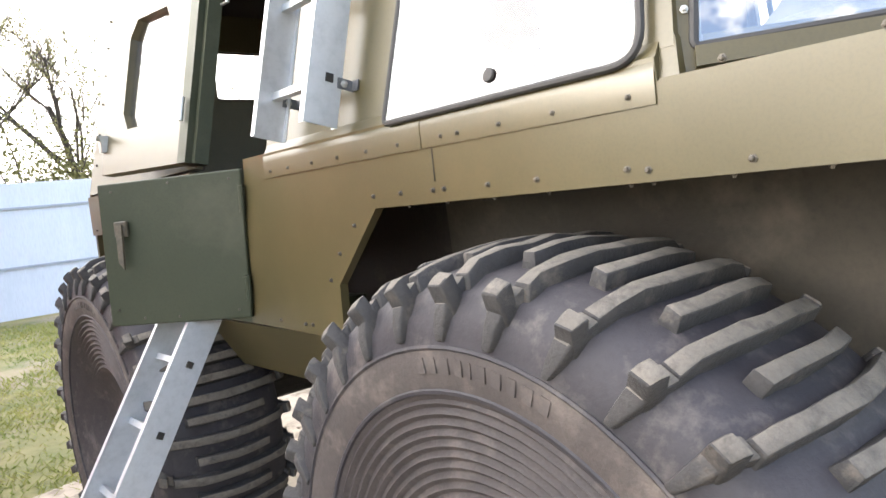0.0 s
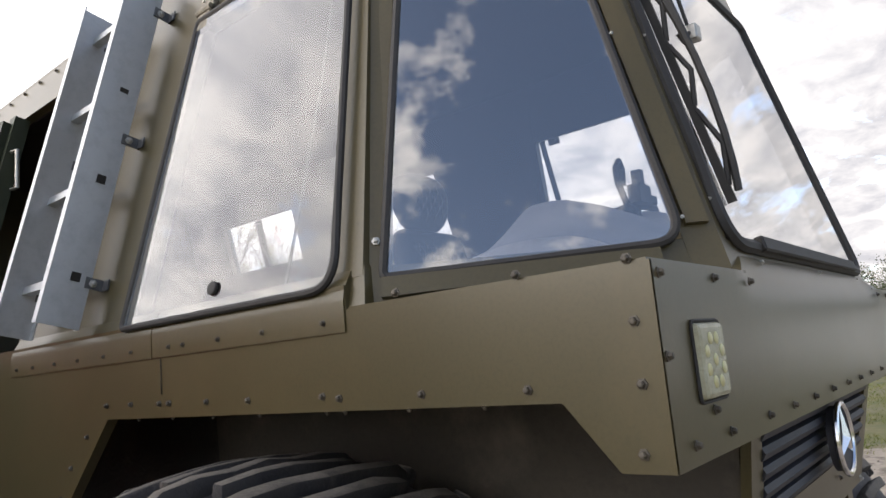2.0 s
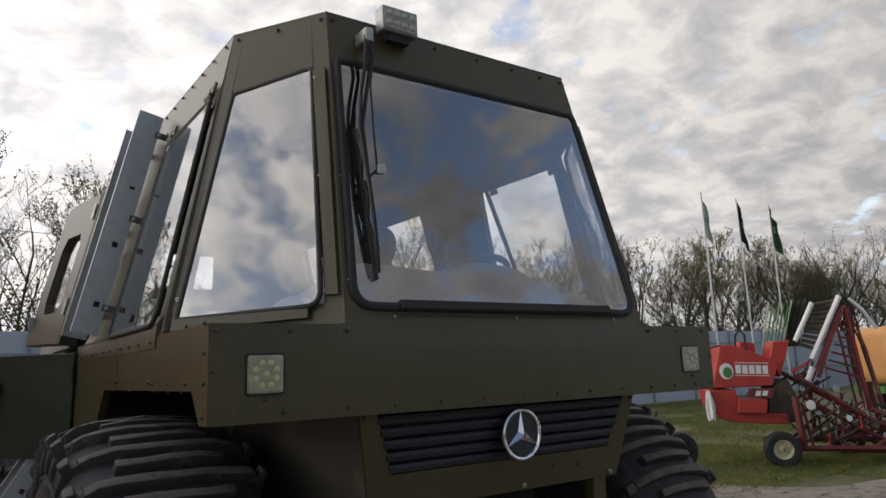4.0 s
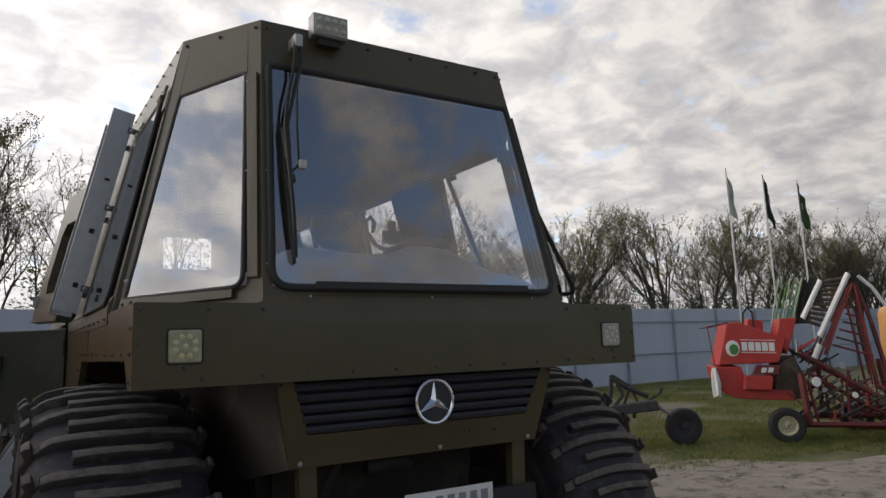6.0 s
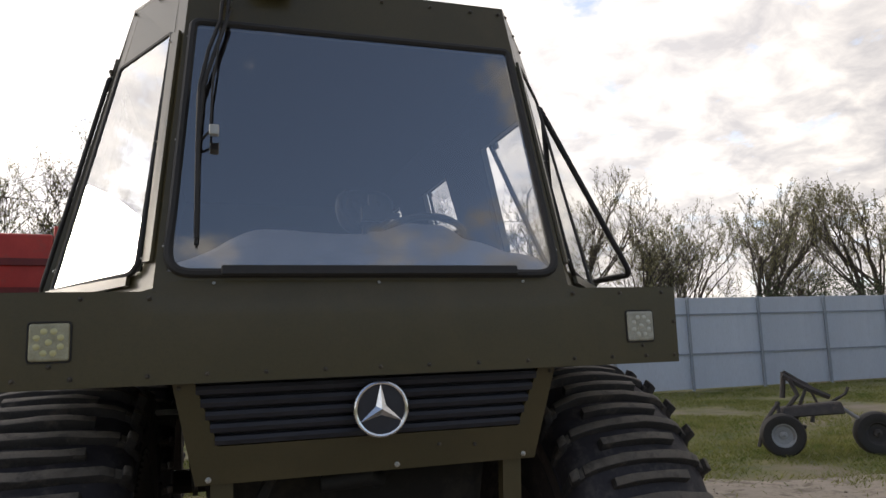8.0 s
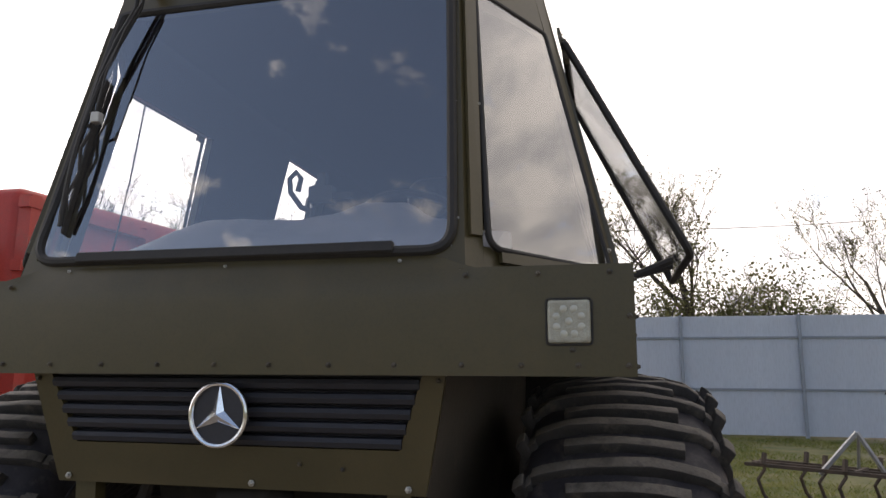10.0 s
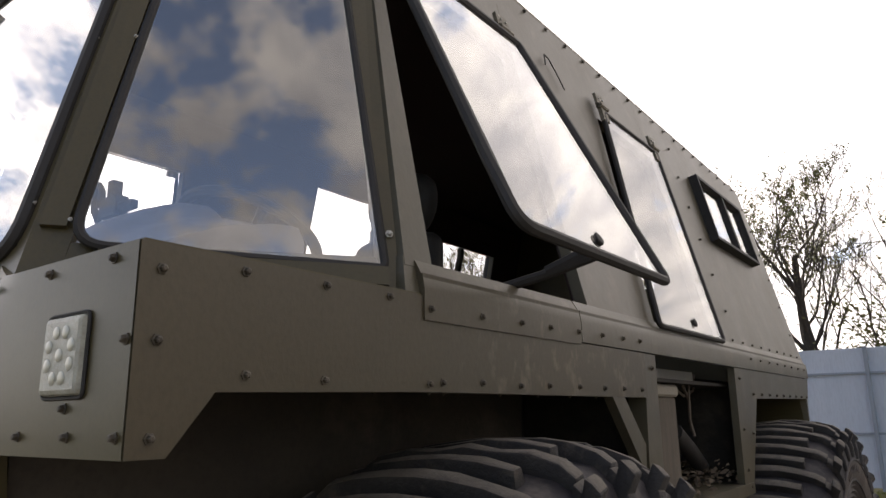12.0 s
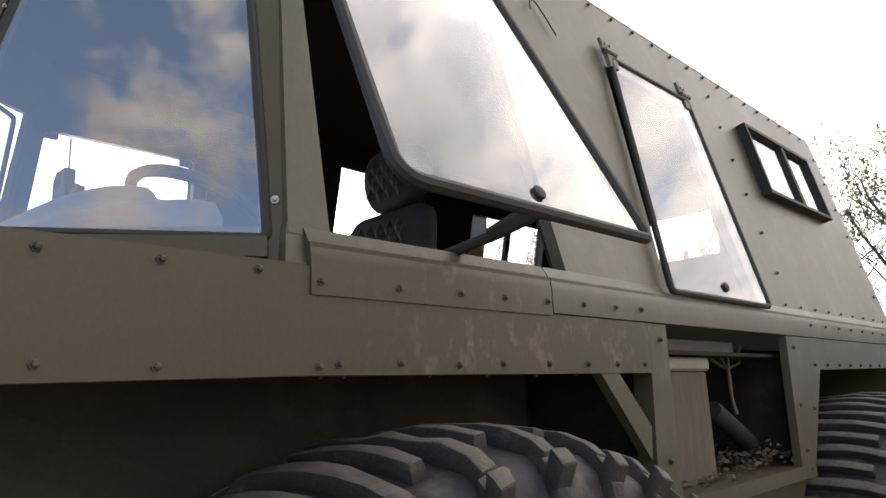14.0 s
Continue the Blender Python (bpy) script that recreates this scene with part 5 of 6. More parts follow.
# levers by the dashboard end, cords of the window stays
bm = bmesh.new()
tube(bm, [(0.05, 0.50, 2.14), (0.05, 0.51, 2.34)], 0.012, 8)
tube(bm, [(0.05, 0.52, 2.33), (0.0, 0.52, 2.35), (-0.045, 0.52, 2.41), (-0.05, 0.52, 2.46), (-0.025, 0.52, 2.485), (-0.005, 0.52, 2.46), (-0.015, 0.52, 2.41)], 0.011, 8)
box(bm, 0.04, 0.13, 0.49, 0.53, 2.36, 2.42)
box(bm, 0.07, 0.10, 0.495, 0.525, 2.42, 2.47)
box(bm, 0.13, 0.20, 0.50, 0.52, 2.37, 2.395)
part("device_holder", bm, RUBBER, vehicle, "black clamp holder standing on the dashboard")
for s, y in ((-1, 0.80), (-1, 1.38), (1, 1.38)):
    bm = bmesh.new()
    a = side_point(s, y, 2.94, -0.035)
    tube(bm, [a, side_point(s, y + 0.02, 2.6, -0.05), side_point(s, y + 0.05, 2.12, -0.045)], 0.004, 5)
    part("cord", bm, RUBBER, vehicle)
# loose wire end on the left wall
bm = bmesh.new()
tube(bm, [side_point(1, y, z, 0.012) for y, z in ((1.70, 2.95), (1.665, 3.01), (1.63, 3.055), (1.60, 3.06), (1.585, 3.01))], 0.0026, 6)
part("wire", bm, RUBBER, vehicle, smooth=True)


# ---- the setting ----
GROUND = surf("grass_and_mud", (0.070, 0.088, 0.024), (0.190, 0.165, 0.075), 1.6, 0.9, bump=0.8, fine=9.0, stain=(0.20, 0.165, 0.125), stain_scale=0.16, stain_at=(0.50, 0.60))
FENCE = surf("fence_sheet", (0.475, 0.515, 0.58), (0.54, 0.58, 0.645), 0.8, 0.7, bump=0.05, fine=30, rnd=0.06, stain=(0.45, 0.49, 0.555), stain_scale=3.0, stain_at=(0.52, 0.75), stretch=(1, 1, 0.16))
GALVR = surf("fence_rail", (0.24, 0.27, 0.31), (0.30, 0.33, 0.37), 2.0, 0.5, bump=0.05)
bm = bmesh.new()
bmesh.ops.create_grid(bm, x_segments=60, y_segments=60, size=60)
for v in bm.verts:
    v.co.z = 0.03 * noise.noise(v.co * 0.35)
    f = max(abs(v.co.x), abs(v.co.y))
    if f > 59:
        v.co.x, v.co.y = v.co.x * 30, v.co.y * 30
tagged(part("ground", bm, GROUND), "patchy spring grass with bare trodden mud", "ground", kind="structure")
FENCE_Y, FENCE_H = 18.7, 3.2
fence = thing("fence", "pale blue-grey corrugated metal sheet fence on steel posts", "fence")
bm = bmesh.new()
box(bm, 0.004, 2.996, 0, 0.012, 0.06, FENCE_H)
bevel(bm, 0.003, 1)
sheet = part("sheet", bm, FENCE, fence)
sheet.location = (-45, FENCE_Y, 0)
for k in range(1, 40):
    share("sheet", sheet.data, Matrix.Translation((-45 + 3 * k, FENCE_Y, 0)), fence)
bm = bmesh.new()
box(bm, -0.04, 0.04, -0.05, 0.03, 0, FENCE_H + 0.03)
post = part("post", bm, GALVR, fence)
post.location = (-45, FENCE_Y - 0.04, 0)
for k in range(1, 40):
    share("post", post.data, Matrix.Translation((-45 + 3 * k, FENCE_Y - 0.04, 0)), fence)
for z in (1.25, 2.62):
    bm = bmesh.new()
    box(bm, -45, 75, FENCE_Y - 0.05, FENCE_Y - 0.008, z - 0.025, z + 0.025)
    part("rail", bm, GALVR, fence)
# paler, lower fence across the far side of the yard
PALE_FENCE = surf("pale_fence_sheet", (0.66, 0.67, 0.68), (0.74, 0.75, 0.76), 0.8, 0.6, bump=0.05, fine=30, rnd=0.05, stain=(0.56, 0.56, 0.55), stain_scale=3.0, stretch=(1, 1, 0.2))
PALE_X, PALE_Y, PALE_H = 35.5, 10.3, 2.8
side_fence = thing("fence", "low white metal sheet fence on steel posts", "fence")
bm = bmesh.new()
box(bm, 0, 0.012, -2.996, -0.004, 0.05, PALE_H)
bevel(bm, 0.003, 1)
sheet = part("sheet", bm, PALE_FENCE, side_fence)
sheet.location = (PALE_X, PALE_Y, 0)
bm = bmesh.new()
box(bm, -0.09, -0.01, -0.04, 0.04, 0, PALE_H + 0.03)
post = part("post", bm, GALVR, side_fence)
post.location = (PALE_X, PALE_Y, 0)
for k in range(1, 12):
    share("sheet", sheet.data, Matrix.Translation((PALE_X, PALE_Y - 3 * k, 0)), side_fence)
    share("post", post.data, Matrix.Translation((PALE_X, PALE_Y - 3 * k, 0)), side_fence)
for z in (0.95, 2.2):
    bm = bmesh.new()
    box(bm, PALE_X - 0.05, PALE_X - 0.006, PALE_Y - 36, PALE_Y, z - 0.025, z + 0.025)
    part("rail", bm, GALVR, side_fence)


# ---- mud and grass ----
MUD = surf("trodden_mud", (0.245, 0.208, 0.165), (0.34, 0.29, 0.232), 1.2, 0.85, bump=1.0, fine=11.0, stain=(0.130, 0.106, 0.080), stain_scale=3.6, stain_at=(0.50, 0.62))
BLADE = surf("grass_blades", (0.105, 0.150, 0.032), (0.29, 0.275, 0.095), 1.4, 0.8, bump=0.0, fine=5.0)
# thin blades let light through
nt = BLADE.node_tree
shader = nt.nodes["Principled BSDF"]
thin, both = nt.nodes.new("ShaderNodeBsdfTranslucent"), nt.nodes.new("ShaderNodeMixShader")
both.inputs[0].default_value = 0.5
nt.links.new(shader.inputs["Base Color"].links[0].from_socket, thin.inputs[0])
goal = shader.outputs[0].links[0].to_socket
nt.links.new(shader.outputs[0], both.inputs[1])
nt.links.new(thin.outputs[0], both.inputs[2])
nt.links.new(both.outputs[0], goal)
bm = bmesh.new()
rings = []
for r in range(120):
    ring = []
    for k in range(400):
        a = 2 * math.pi * k / 400
        edge = 1 + 0.16 * noise.noise((math.cos(a) * 2.2, math.sin(a) * 2.2, 0.3)) + 0.07 * noise.noise((math.cos(a) * 7, math.sin(a) * 7, 1.3))
        f = r / 119
        x, y = 2.0 + 8.6 * f * edge * math.cos(a), -1.0 + 7.5 * f * edge * math.sin(a)
        z = 0.012 + 0.03 * noise.noise((x * 0.35, y * 0.35, 0)) + (1 - f) ** 0.3 * (0.022 + 0.040 * noise.noise((x * 1.6, y * 1.6, 2)) + 0.042 * noise.noise((x * 4, y * 4, 5)) + 0.040 * noise.noise((x * 9, y * 9, 8)) + 0.02 * abs(noise.noise((x * 2.5, y * 6, 4))))
        ring.append(bm.verts.new((x, y, z)))
    rings.append(ring)
for a, b in zip(rings, rings[1:]):
    for k in range(400):
        bm.faces.new((a[k], a[(k + 1) % 400], b[(k + 1) % 400], b[k]))
bmesh.ops.remove_doubles(bm, verts=bm.verts[:], dist=0.001)
tagged(part("mud", bm, MUD, smooth=True), "bare lumpy brown mud with wheel traces", "mud", kind="structure")


def bare(x, y):
    """How likely a spot is trodden bare: 1 in the middle of the mud, thinning out over a ragged edge."""
    q = math.hypot((x - 2.0) / 8.7, (y + 1.0) / 7.3) + 0.10 * noise.noise((x * 0.9, y * 0.9, 6.0)) + 0.06 * noise.noise((x * 3.1, y * 3.1, 7.0))
    return min(0.985, max(0.0, (1.06 - q) / 0.14))


rg = random.Random(21)
verts, faces = [], []
count = 0
while count < 185000:
    if count % 5 == 4:
        x, y = 10.0 + 24 * rg.random() ** 1.3, rg.uniform(-6.0, 6.0)
    else:
        y = 4.0 + 14.6 * rg.random() ** 1.25
        x = rg.uniform(-5 - 0.2 * y, 9 + 1.0 * y)
    dens = noise.noise((x * 0.5, y * 0.5, 3.0))
    if rg.random() < bare(x, y) or dens < -0.28 + 0.3 * rg.random() - 0.15:
        continue
    count += 1
    h = rg.uniform(0.03, 0.095) * (1 + 0.9 * dens)
    a, w = rg.uniform(0, math.tau), rg.uniform(0.006, 0.014)
    lean = rg.uniform(0.5, 2.0) * h
    b = rg.uniform(0, math.tau)
    z0 = 0.03 * noise.noise((x * 0.35, y * 0.35, 0)) - 0.01
    i = len(verts)
    verts += [(x - w * math.cos(a), y - w * math.sin(a), z0), (x + w * math.cos(a), y + w * math.sin(a), z0), (x + lean * math.cos(b), y + lean * math.sin(b), z0 + h)]
    faces.append((i, i + 1, i + 2))
me = bpy.data.meshes.new("grass")
me.from_pydata(verts, [], faces)
me.materials.append(BLADE)
tagged(new("grass", me), "short yellow-green spring grass, thin in places", "grass", kind="stuff")

# clods on the mud
verts, faces = [], []
for _ in range(2200):
    a, q = rg.uniform(0, math.tau), math.sqrt(rg.random())
    x, y = 2.0 + 8.4 * q * math.cos(a), -1.0 + 7.2 * q * math.sin(a)
    r = rg.uniform(0.008, 0.032) * (1.4 if rg.random() < 0.12 else 1)
    z = 0.03 + 0.03 * noise.noise((x * 0.35, y * 0.35, 0)) + 0.035 * noise.noise((x * 1.6, y * 1.6, 2)) * (1 - q) ** 0.3
    i = len(verts)
    for dx, dy, dz in ((1, 0, 0), (0.3, 0.95, 0.1), (-0.8, 0.6, 0), (-0.8, -0.6, 0.1), (0.3, -0.95, 0), (0, 0, 0.5), (0, 0, -0.6)):
        k = r * rg.uniform(0.7, 1.25)
        verts.append((x + dx * k, y + dy * k, z + dz * k))
    for k in range(5):
        faces += [(i + k, i + (k + 1) % 5, i + 5), (i + (k + 1) % 5, i + k, i + 6)]
me = bpy.data.meshes.new("clods")
me.from_pydata(verts, [], faces)
me.materials.append(MUD)
tagged(new("clods", me), "small dry clods of mud scattered on the ground", "mud clods", kind="stuff")

# ---- trees behind the fence ----
BARK = surf("bark", (0.045, 0.037, 0.030), (0.080, 0.066, 0.052), 6.0, 0.9, bump=0.5, fine=30.0)
BUDS = surf("young_leaves", (0.12, 0.125, 0.045), (0.20, 0.185, 0.075), 1.5, 0.7, bump=0.0, fine=5.0)
DARKLEAF = surf("dark_leaves", (0.030, 0.045, 0.018), (0.06, 0.075, 0.03), 1.5, 0.7, bump=0.0, fine=5.0)


def grow_tree(seed, height, stems=1, leafy=900, bushy=False, leaf_mat=None):
    rt = random.Random(seed)
    wood, leaves, tips = bmesh.new(), bmesh.new(), []

    def limb(p, d, length, r, level):
        n = 5 if level < 2 else 3
        pts, q = [p.copy()], p.copy()
        for k in range(n):
            d = (d + Vector((rt.uniform(-1, 1), rt.uniform(-1, 1), rt.uniform(-0.4, 0.9))) * (0.19 + 0.05 * level)).normalized()
            q = q + d * (length / n)
            pts.append(q.copy())
        tube(wood, pts, r, (7, 5, 4, 3, 3)[level], taper=r * (0.45 if level < 3 else 0.5))
        if level >= 3:
            tips.extend(pts[1:])
        if level == 4:
            return
        kids = (7, 5, 5, 2)[level]
        for k in range(kids):
            f = rt.uniform(0.3 if level else 0.38, 1.0)
            i = min(n - 1, int(f * n))
            base = pts[i].lerp(pts[i + 1], f * n - i)
            a = rt.uniform(0, math.tau)
            side = d.orthogonal().normalized()
            side = Matrix.Rotation(a, 3, d) @ side
            nd = (d * rt.uniform(0.5, 1.0) + side * rt.uniform(0.5, 1.0) + Vector((0, 0, 0.42))).normalized()
            limb(base, nd, length * rt.uniform(0.42, 0.66), max(0.009, r * (1 - 0.5 * f) * rt.uniform(0.4, 0.62)), level + 1)

    for s in range(stems):
        a = rt.uniform(0, math.tau)
        lean = 0.05 if stems == 1 else 0.16
        limb(Vector((0.25 * math.cos(a) * (stems > 1), 0.25 * math.sin(a) * (stems > 1), -0.1)), Vector((lean * math.cos(a), lean * math.sin(a), 1)).normalized(), height * rt.uniform(0.6, 0.72), 0.020 * height * (0.8 if stems > 1 else 1), 0)
    for k in range(leafy):
        c = rt.choice(tips) + Vector((rt.gauss(0, 0.045), rt.gauss(0, 0.045), rt.gauss(0, 0.045)))
        d = Vector((rt.uniform(-1, 1), rt.uniform(-1, 1), rt.uniform(-1, 1))).normalized() * rt.uniform(0.018, 0.045)
        e = d.orthogonal() * 0.6
        leaves.faces.new([leaves.verts.new(p) for p in (c - d, c + e, c + d, c - e)])
    root = new("tree")
    part("trunk", wood, BARK, root)
    part("crown", leaves, leaf_mat or BUDS, root)
    return tagged(root, "bare-branched tree with sparse young leaves behind the fence", "tree", "trees behind the fence")


def grow_bush(seed, leaf_mat, label):
    rt = random.Random(seed)
    wood, leaves = bmesh.new(), bmesh.new()
    for k in range(26):
        a, l = rt.uniform(0, math.tau), rt.uniform(0.3, 0.75)
        d = Vector((math.cos(a) * l, math.sin(a) * l, 1)).normalized()
        p = Vector((0.2 * math.cos(a), 0.2 * math.sin(a), -0.05))
        pts = [p]
        for j in range(4):
            d = (d + Vector((rt.uniform(-1, 1), rt.uniform(-1, 1), rt.uniform(-0.3, 0.5))) * 0.22).normalized()
            p = p + d * rt.uniform(0.6, 1.15)
            pts.append(p)
        tube(wood, pts, 0.03, 4, taper=0.008)
        for j in range(340):
            c = rt.choice(pts[1:]).lerp(rt.choice(pts[2:]), rt.random()) + Vector((rt.gauss(0, 0.22), rt.gauss(0, 0.22), rt.gauss(0, 0.22)))
            d2 = Vector((rt.uniform(-1, 1), rt.uniform(-1, 1), rt.uniform(-1, 1))).normalized() * rt.uniform(0.022, 0.05)
            e = d2.orthogonal() * 0.6
            leaves.faces.new([leaves.verts.new(q) for q in (c - d2, c + e, c + d2, c - e)])
    root = new("bush")
    part("branches", wood, BARK, root)
    part("crown", leaves, leaf_mat, root)
    return tagged(root, label, "bush", "bushes behind the fence")


kinds = [grow_tree(3, 9.0, 2, 7500), grow_tree(11, 9.6, 1, 6500), grow_tree(29, 8.4, 3, 8500), grow_tree(47, 8.8, 2, 9000)]
spots = random.Random(5)
crowns = []   # height of each kind and where its crown hangs
for tree in kinds:
    pts = [v.co for v in tree.children[0].data.vertices]
    top = max(p.z for p in pts)
    high = [p for p in pts if p.z > 0.45 * top]
    crowns.append((top, sum(p.x for p in high) / len(high), sum(p.y for p in high) / len(high)))
plan = [(-0.1, 24.5, 0, 9.6), (-2.5, 26.0, 1, 11.2), (-5.3, 24.5, 2, 10.6), (-8.6, 25.5, 3, 10.5), (2.9, 25.0, 1, 8.9), (6.2, 26.5, 3, 6.0), (8.6, 26.5, 2, 5.5), (11.1, 24.5, 0, 8.9), (13.5, 26.0, 3, 7.4), (15.6, 25.0, 1, 8.6), (17.6, 24.5, 3, 8.6)]
x = 19.5
while x < 62:
    plan.append((x, spots.uniform(22.5, 29), spots.randrange(4), spots.uniform(7.2, 9.0) * (1 + 0.011 * (min(x, 42) - 20))))
    x += spots.uniform(1.5, 2.6)
x = -42.0
while x < -9:
    plan.append((x, spots.uniform(23, 29), spots.randrange(4), spots.uniform(8.0, 10.5)))
    x += spots.uniform(2.6, 4.0)
y = 19.0
while y > -28:
    plan.append((spots.uniform(47, 54), y, spots.randrange(4), spots.uniform(5.6, 7.6)))
    y -= spots.uniform(1.8, 3.0)
used = set()
for x, y, k, high in plan:
    top, cx, cy = crowns[k]
    m = Matrix.Translation((x, y, 0)) @ Matrix.Rotation(spots.uniform(0, math.tau), 4, "Z") @ Matrix.Scale(high / top, 4) @ Matrix.Translation((-cx, -cy, 0))
    if k in used:
        copy_thing(kinds[k], m)
    else:
        kinds[k].matrix_basis = m
        used.add(k)
green = grow_bush(2, BUDS, "leafy light-green bush behind the fence")
dark = grow_bush(9, DARKLEAF, "dense dark-green bush behind the fence")
green.matrix_basis = pose(0.6, 22.8, 0, 0, 0, 20) @ Matrix.Scale(1.1, 4)
dark.matrix_basis = pose(24.0, 22.0, 0, 0, 0, 50) @ Matrix.Scale(1.15, 4)
for src, pts in ((green, ((2.5, 22.6, 1.30), (5.0, 23.0, 1.28), (6.6, 22.7, 1.05), (-5.5, 23, 1.0), (-2.5, 22.8, 0.85))), (dark, ((15.5, 23.2, 0.72), (17.8, 22.8, 0.66), (19.6, 23.4, 0.74), (21.5, 22.5, 0.9), (27.5, 22.5, 1.0), (31, 23, 0.95), (36, 23, 1.1), (41, 23, 1.0), *((spots.uniform(45, 48), 17 - 3.1 * k, spots.uniform(1.15, 1.5)) for k in range(14))))):
    for x, y, sc in pts:
        copy_thing(src, Matrix.Translation((x, y, 0)) @ Matrix.Rotation(spots.uniform(0, math.tau), 4, "Z") @ Matrix.Scale(sc, 4))

# ---- street lamp, flags, power line ----
GALV = surf("galvanised_steel", (0.30, 0.31, 0.32), (0.40, 0.41, 0.42), 3.0, 0.5, metal=0.6, bump=0.05)
lamp = thing("street_lamp", "tall grey street lamp with a curved arm, behind the fence", "street lamp", at=(14.3, 30.0, 0))
bm = bmesh.new()
tube(bm, [(0, 0, 0), (0, 0, 4.5), (0, 0, 9.0)], 0.10, 10, taper=0.055)
part("pole", bm, GALV, lamp, smooth=True)
bm = bmesh.new()
tube(bm, [(0, 0, 8.9), (0.05, 0, 9.3), (0.3, 0, 9.7), (0.8, 0, 10.05), (1.1, 0, 10.2)], 0.045, 8)
part("arm", bm, GALV, lamp, smooth=True)
bm = bmesh.new()
hexa(bm, [(1.0, -0.12, 10.16), (1.0, 0.12, 10.16), (1.75, 0.10, 10.42), (1.75, -0.10, 10.42), (1.0, -0.08, 10.28), (1.0, 0.08, 10.28), (1.7, 0.06, 10.52), (1.7, -0.06, 10.52)])
bevel(bm, 0.02, 1)
part("lamp_head", bm, RUBBER, lamp)
flag_m = {n: surf(n, c, tuple(v * 1.2 for v in c), 3.0, 0.8, bump=0.1, fine=30) for n, c in (("white_flag", (0.45, 0.47, 0.45)), ("dark_flag", (0.03, 0.04, 0.035)), ("green_flag", (0.08, 0.13, 0.05)))}
for i, (x, m) in enumerate(((24.2, "white_flag"), (26.77, "dark_flag"), (29.38, "green_flag"))):
    f = thing("flag_pole", m.replace("_", " ") + " hanging from a tall pale pole", "flag", "row of flags", (x, 15.5, 0))
    bm = bmesh.new()
    tube(bm, [(0.25, 0, 0), (0.1, 0, 4.5), (0, 0, 8.9)], 0.05, 8, taper=0.03)
    part("pole", bm, surf("pale_pole", (0.5, 0.5, 0.48), (0.6, 0.6, 0.58), 2.0, 0.5), f)
    bm = bmesh.new()
    grid = []
    for a in range(10):
        u = a / 9
        grid.append([bm.verts.new((0.03 + (0.55 + 0.15 * i % 0.2) * u * (0.5 + 0.5 * v) + 0.05 * math.sin(9 * v + i), 0.10 * math.sin(7 * u + 2 * i) * u, 8.8 - 1.75 * v - 0.75 * u * (1 - 0.3 * v))) for v in (b / 9 for b in range(10))])
    for a in range(9):
        for b in range(9):
            bm.faces.new((grid[a][b], grid[a + 1][b], grid[a + 1][b + 1], grid[a][b + 1]))
    bmesh.ops.solidify(bm, geom=bm.faces[:], thickness=0.004)
    cloth = part("cloth", bm, flag_m[m], f, smooth=True)
    bm = bmesh.new()
    box(bm, 0.14, 0.36, -0.012, -0.008, 7.55, 7.85)
    part("emblem", bm, GALV, cloth)

cable = thing("power_line", "thin dark overhead cable slung from a lamp pole to a tree", "cable")
bm = bmesh.new()
tube(bm, [(14.3 - 22.9 * f, 29.95 - 4.45 * f, 7.95 - 0.35 * f - 1.6 * f * (1 - f)) for f in (k / 16 for k in range(17))], 0.015, 5)
part("strand", bm, RUBBER, cable)
loop = thing("wire_loop", "loose rusty wire curled against the fence", "wire")
bm = bmesh.new()
tube(bm, [(8.15 + dx, FENCE_Y - 0.10, 1.2 + dz) for dx, dz in ((-0.28, -0.05), (-0.10, 0.16), (0.14, 0.20), (0.26, 0.05), (0.20, -0.25), (0.02, -0.55), (-0.18, -0.85), (-0.05, -1.16))], 0.012, 5)
part("strand", bm, BARK, loop, smooth=True)

# ---- farm implements ----
RED = surf("red_machine_paint", (0.40, 0.030, 0.022), (0.50, 0.050, 0.035), 3.0, 0.4, bump=0.05, fine=60, stain=(0.25, 0.07, 0.05), stain_scale=4.0, stain_at=(0.55, 0.8))
DARKRED = surf("dark_red_paint", (0.11, 0.018, 0.018), (0.19, 0.028, 0.025), 3.0, 0.5, bump=0.1)
RUST = surf("rusty_steel", (0.055, 0.042, 0.034), (0.11, 0.080, 0.058), 8.0, 0.8, bump=0.4, fine=50)
WHITE = surf("white_paint", (0.68, 0.68, 0.66), (0.76, 0.76, 0.74), 3.0, 0.4, bump=0.03)
ORANGE = surf("orange_tank_plastic", (0.56, 0.26, 0.085), (0.62, 0.31, 0.11), 1.5, 0.4, bump=0.03)
CREAM = surf("cream_rim_paint", (0.50, 0.44, 0.28), (0.58, 0.52, 0.34), 6.0, 0.5, stain=(0.2, 0.15, 0.10), stain_scale=6.0)
PALE_ROD = surf("pale_green_rod", (0.30, 0.36, 0.22), (0.38, 0.44, 0.28), 3.0, 0.5)
GREENP = surf("green_machine_paint", (0.05, 0.16, 0.035), (0.07, 0.22, 0.05), 3.0, 0.45)


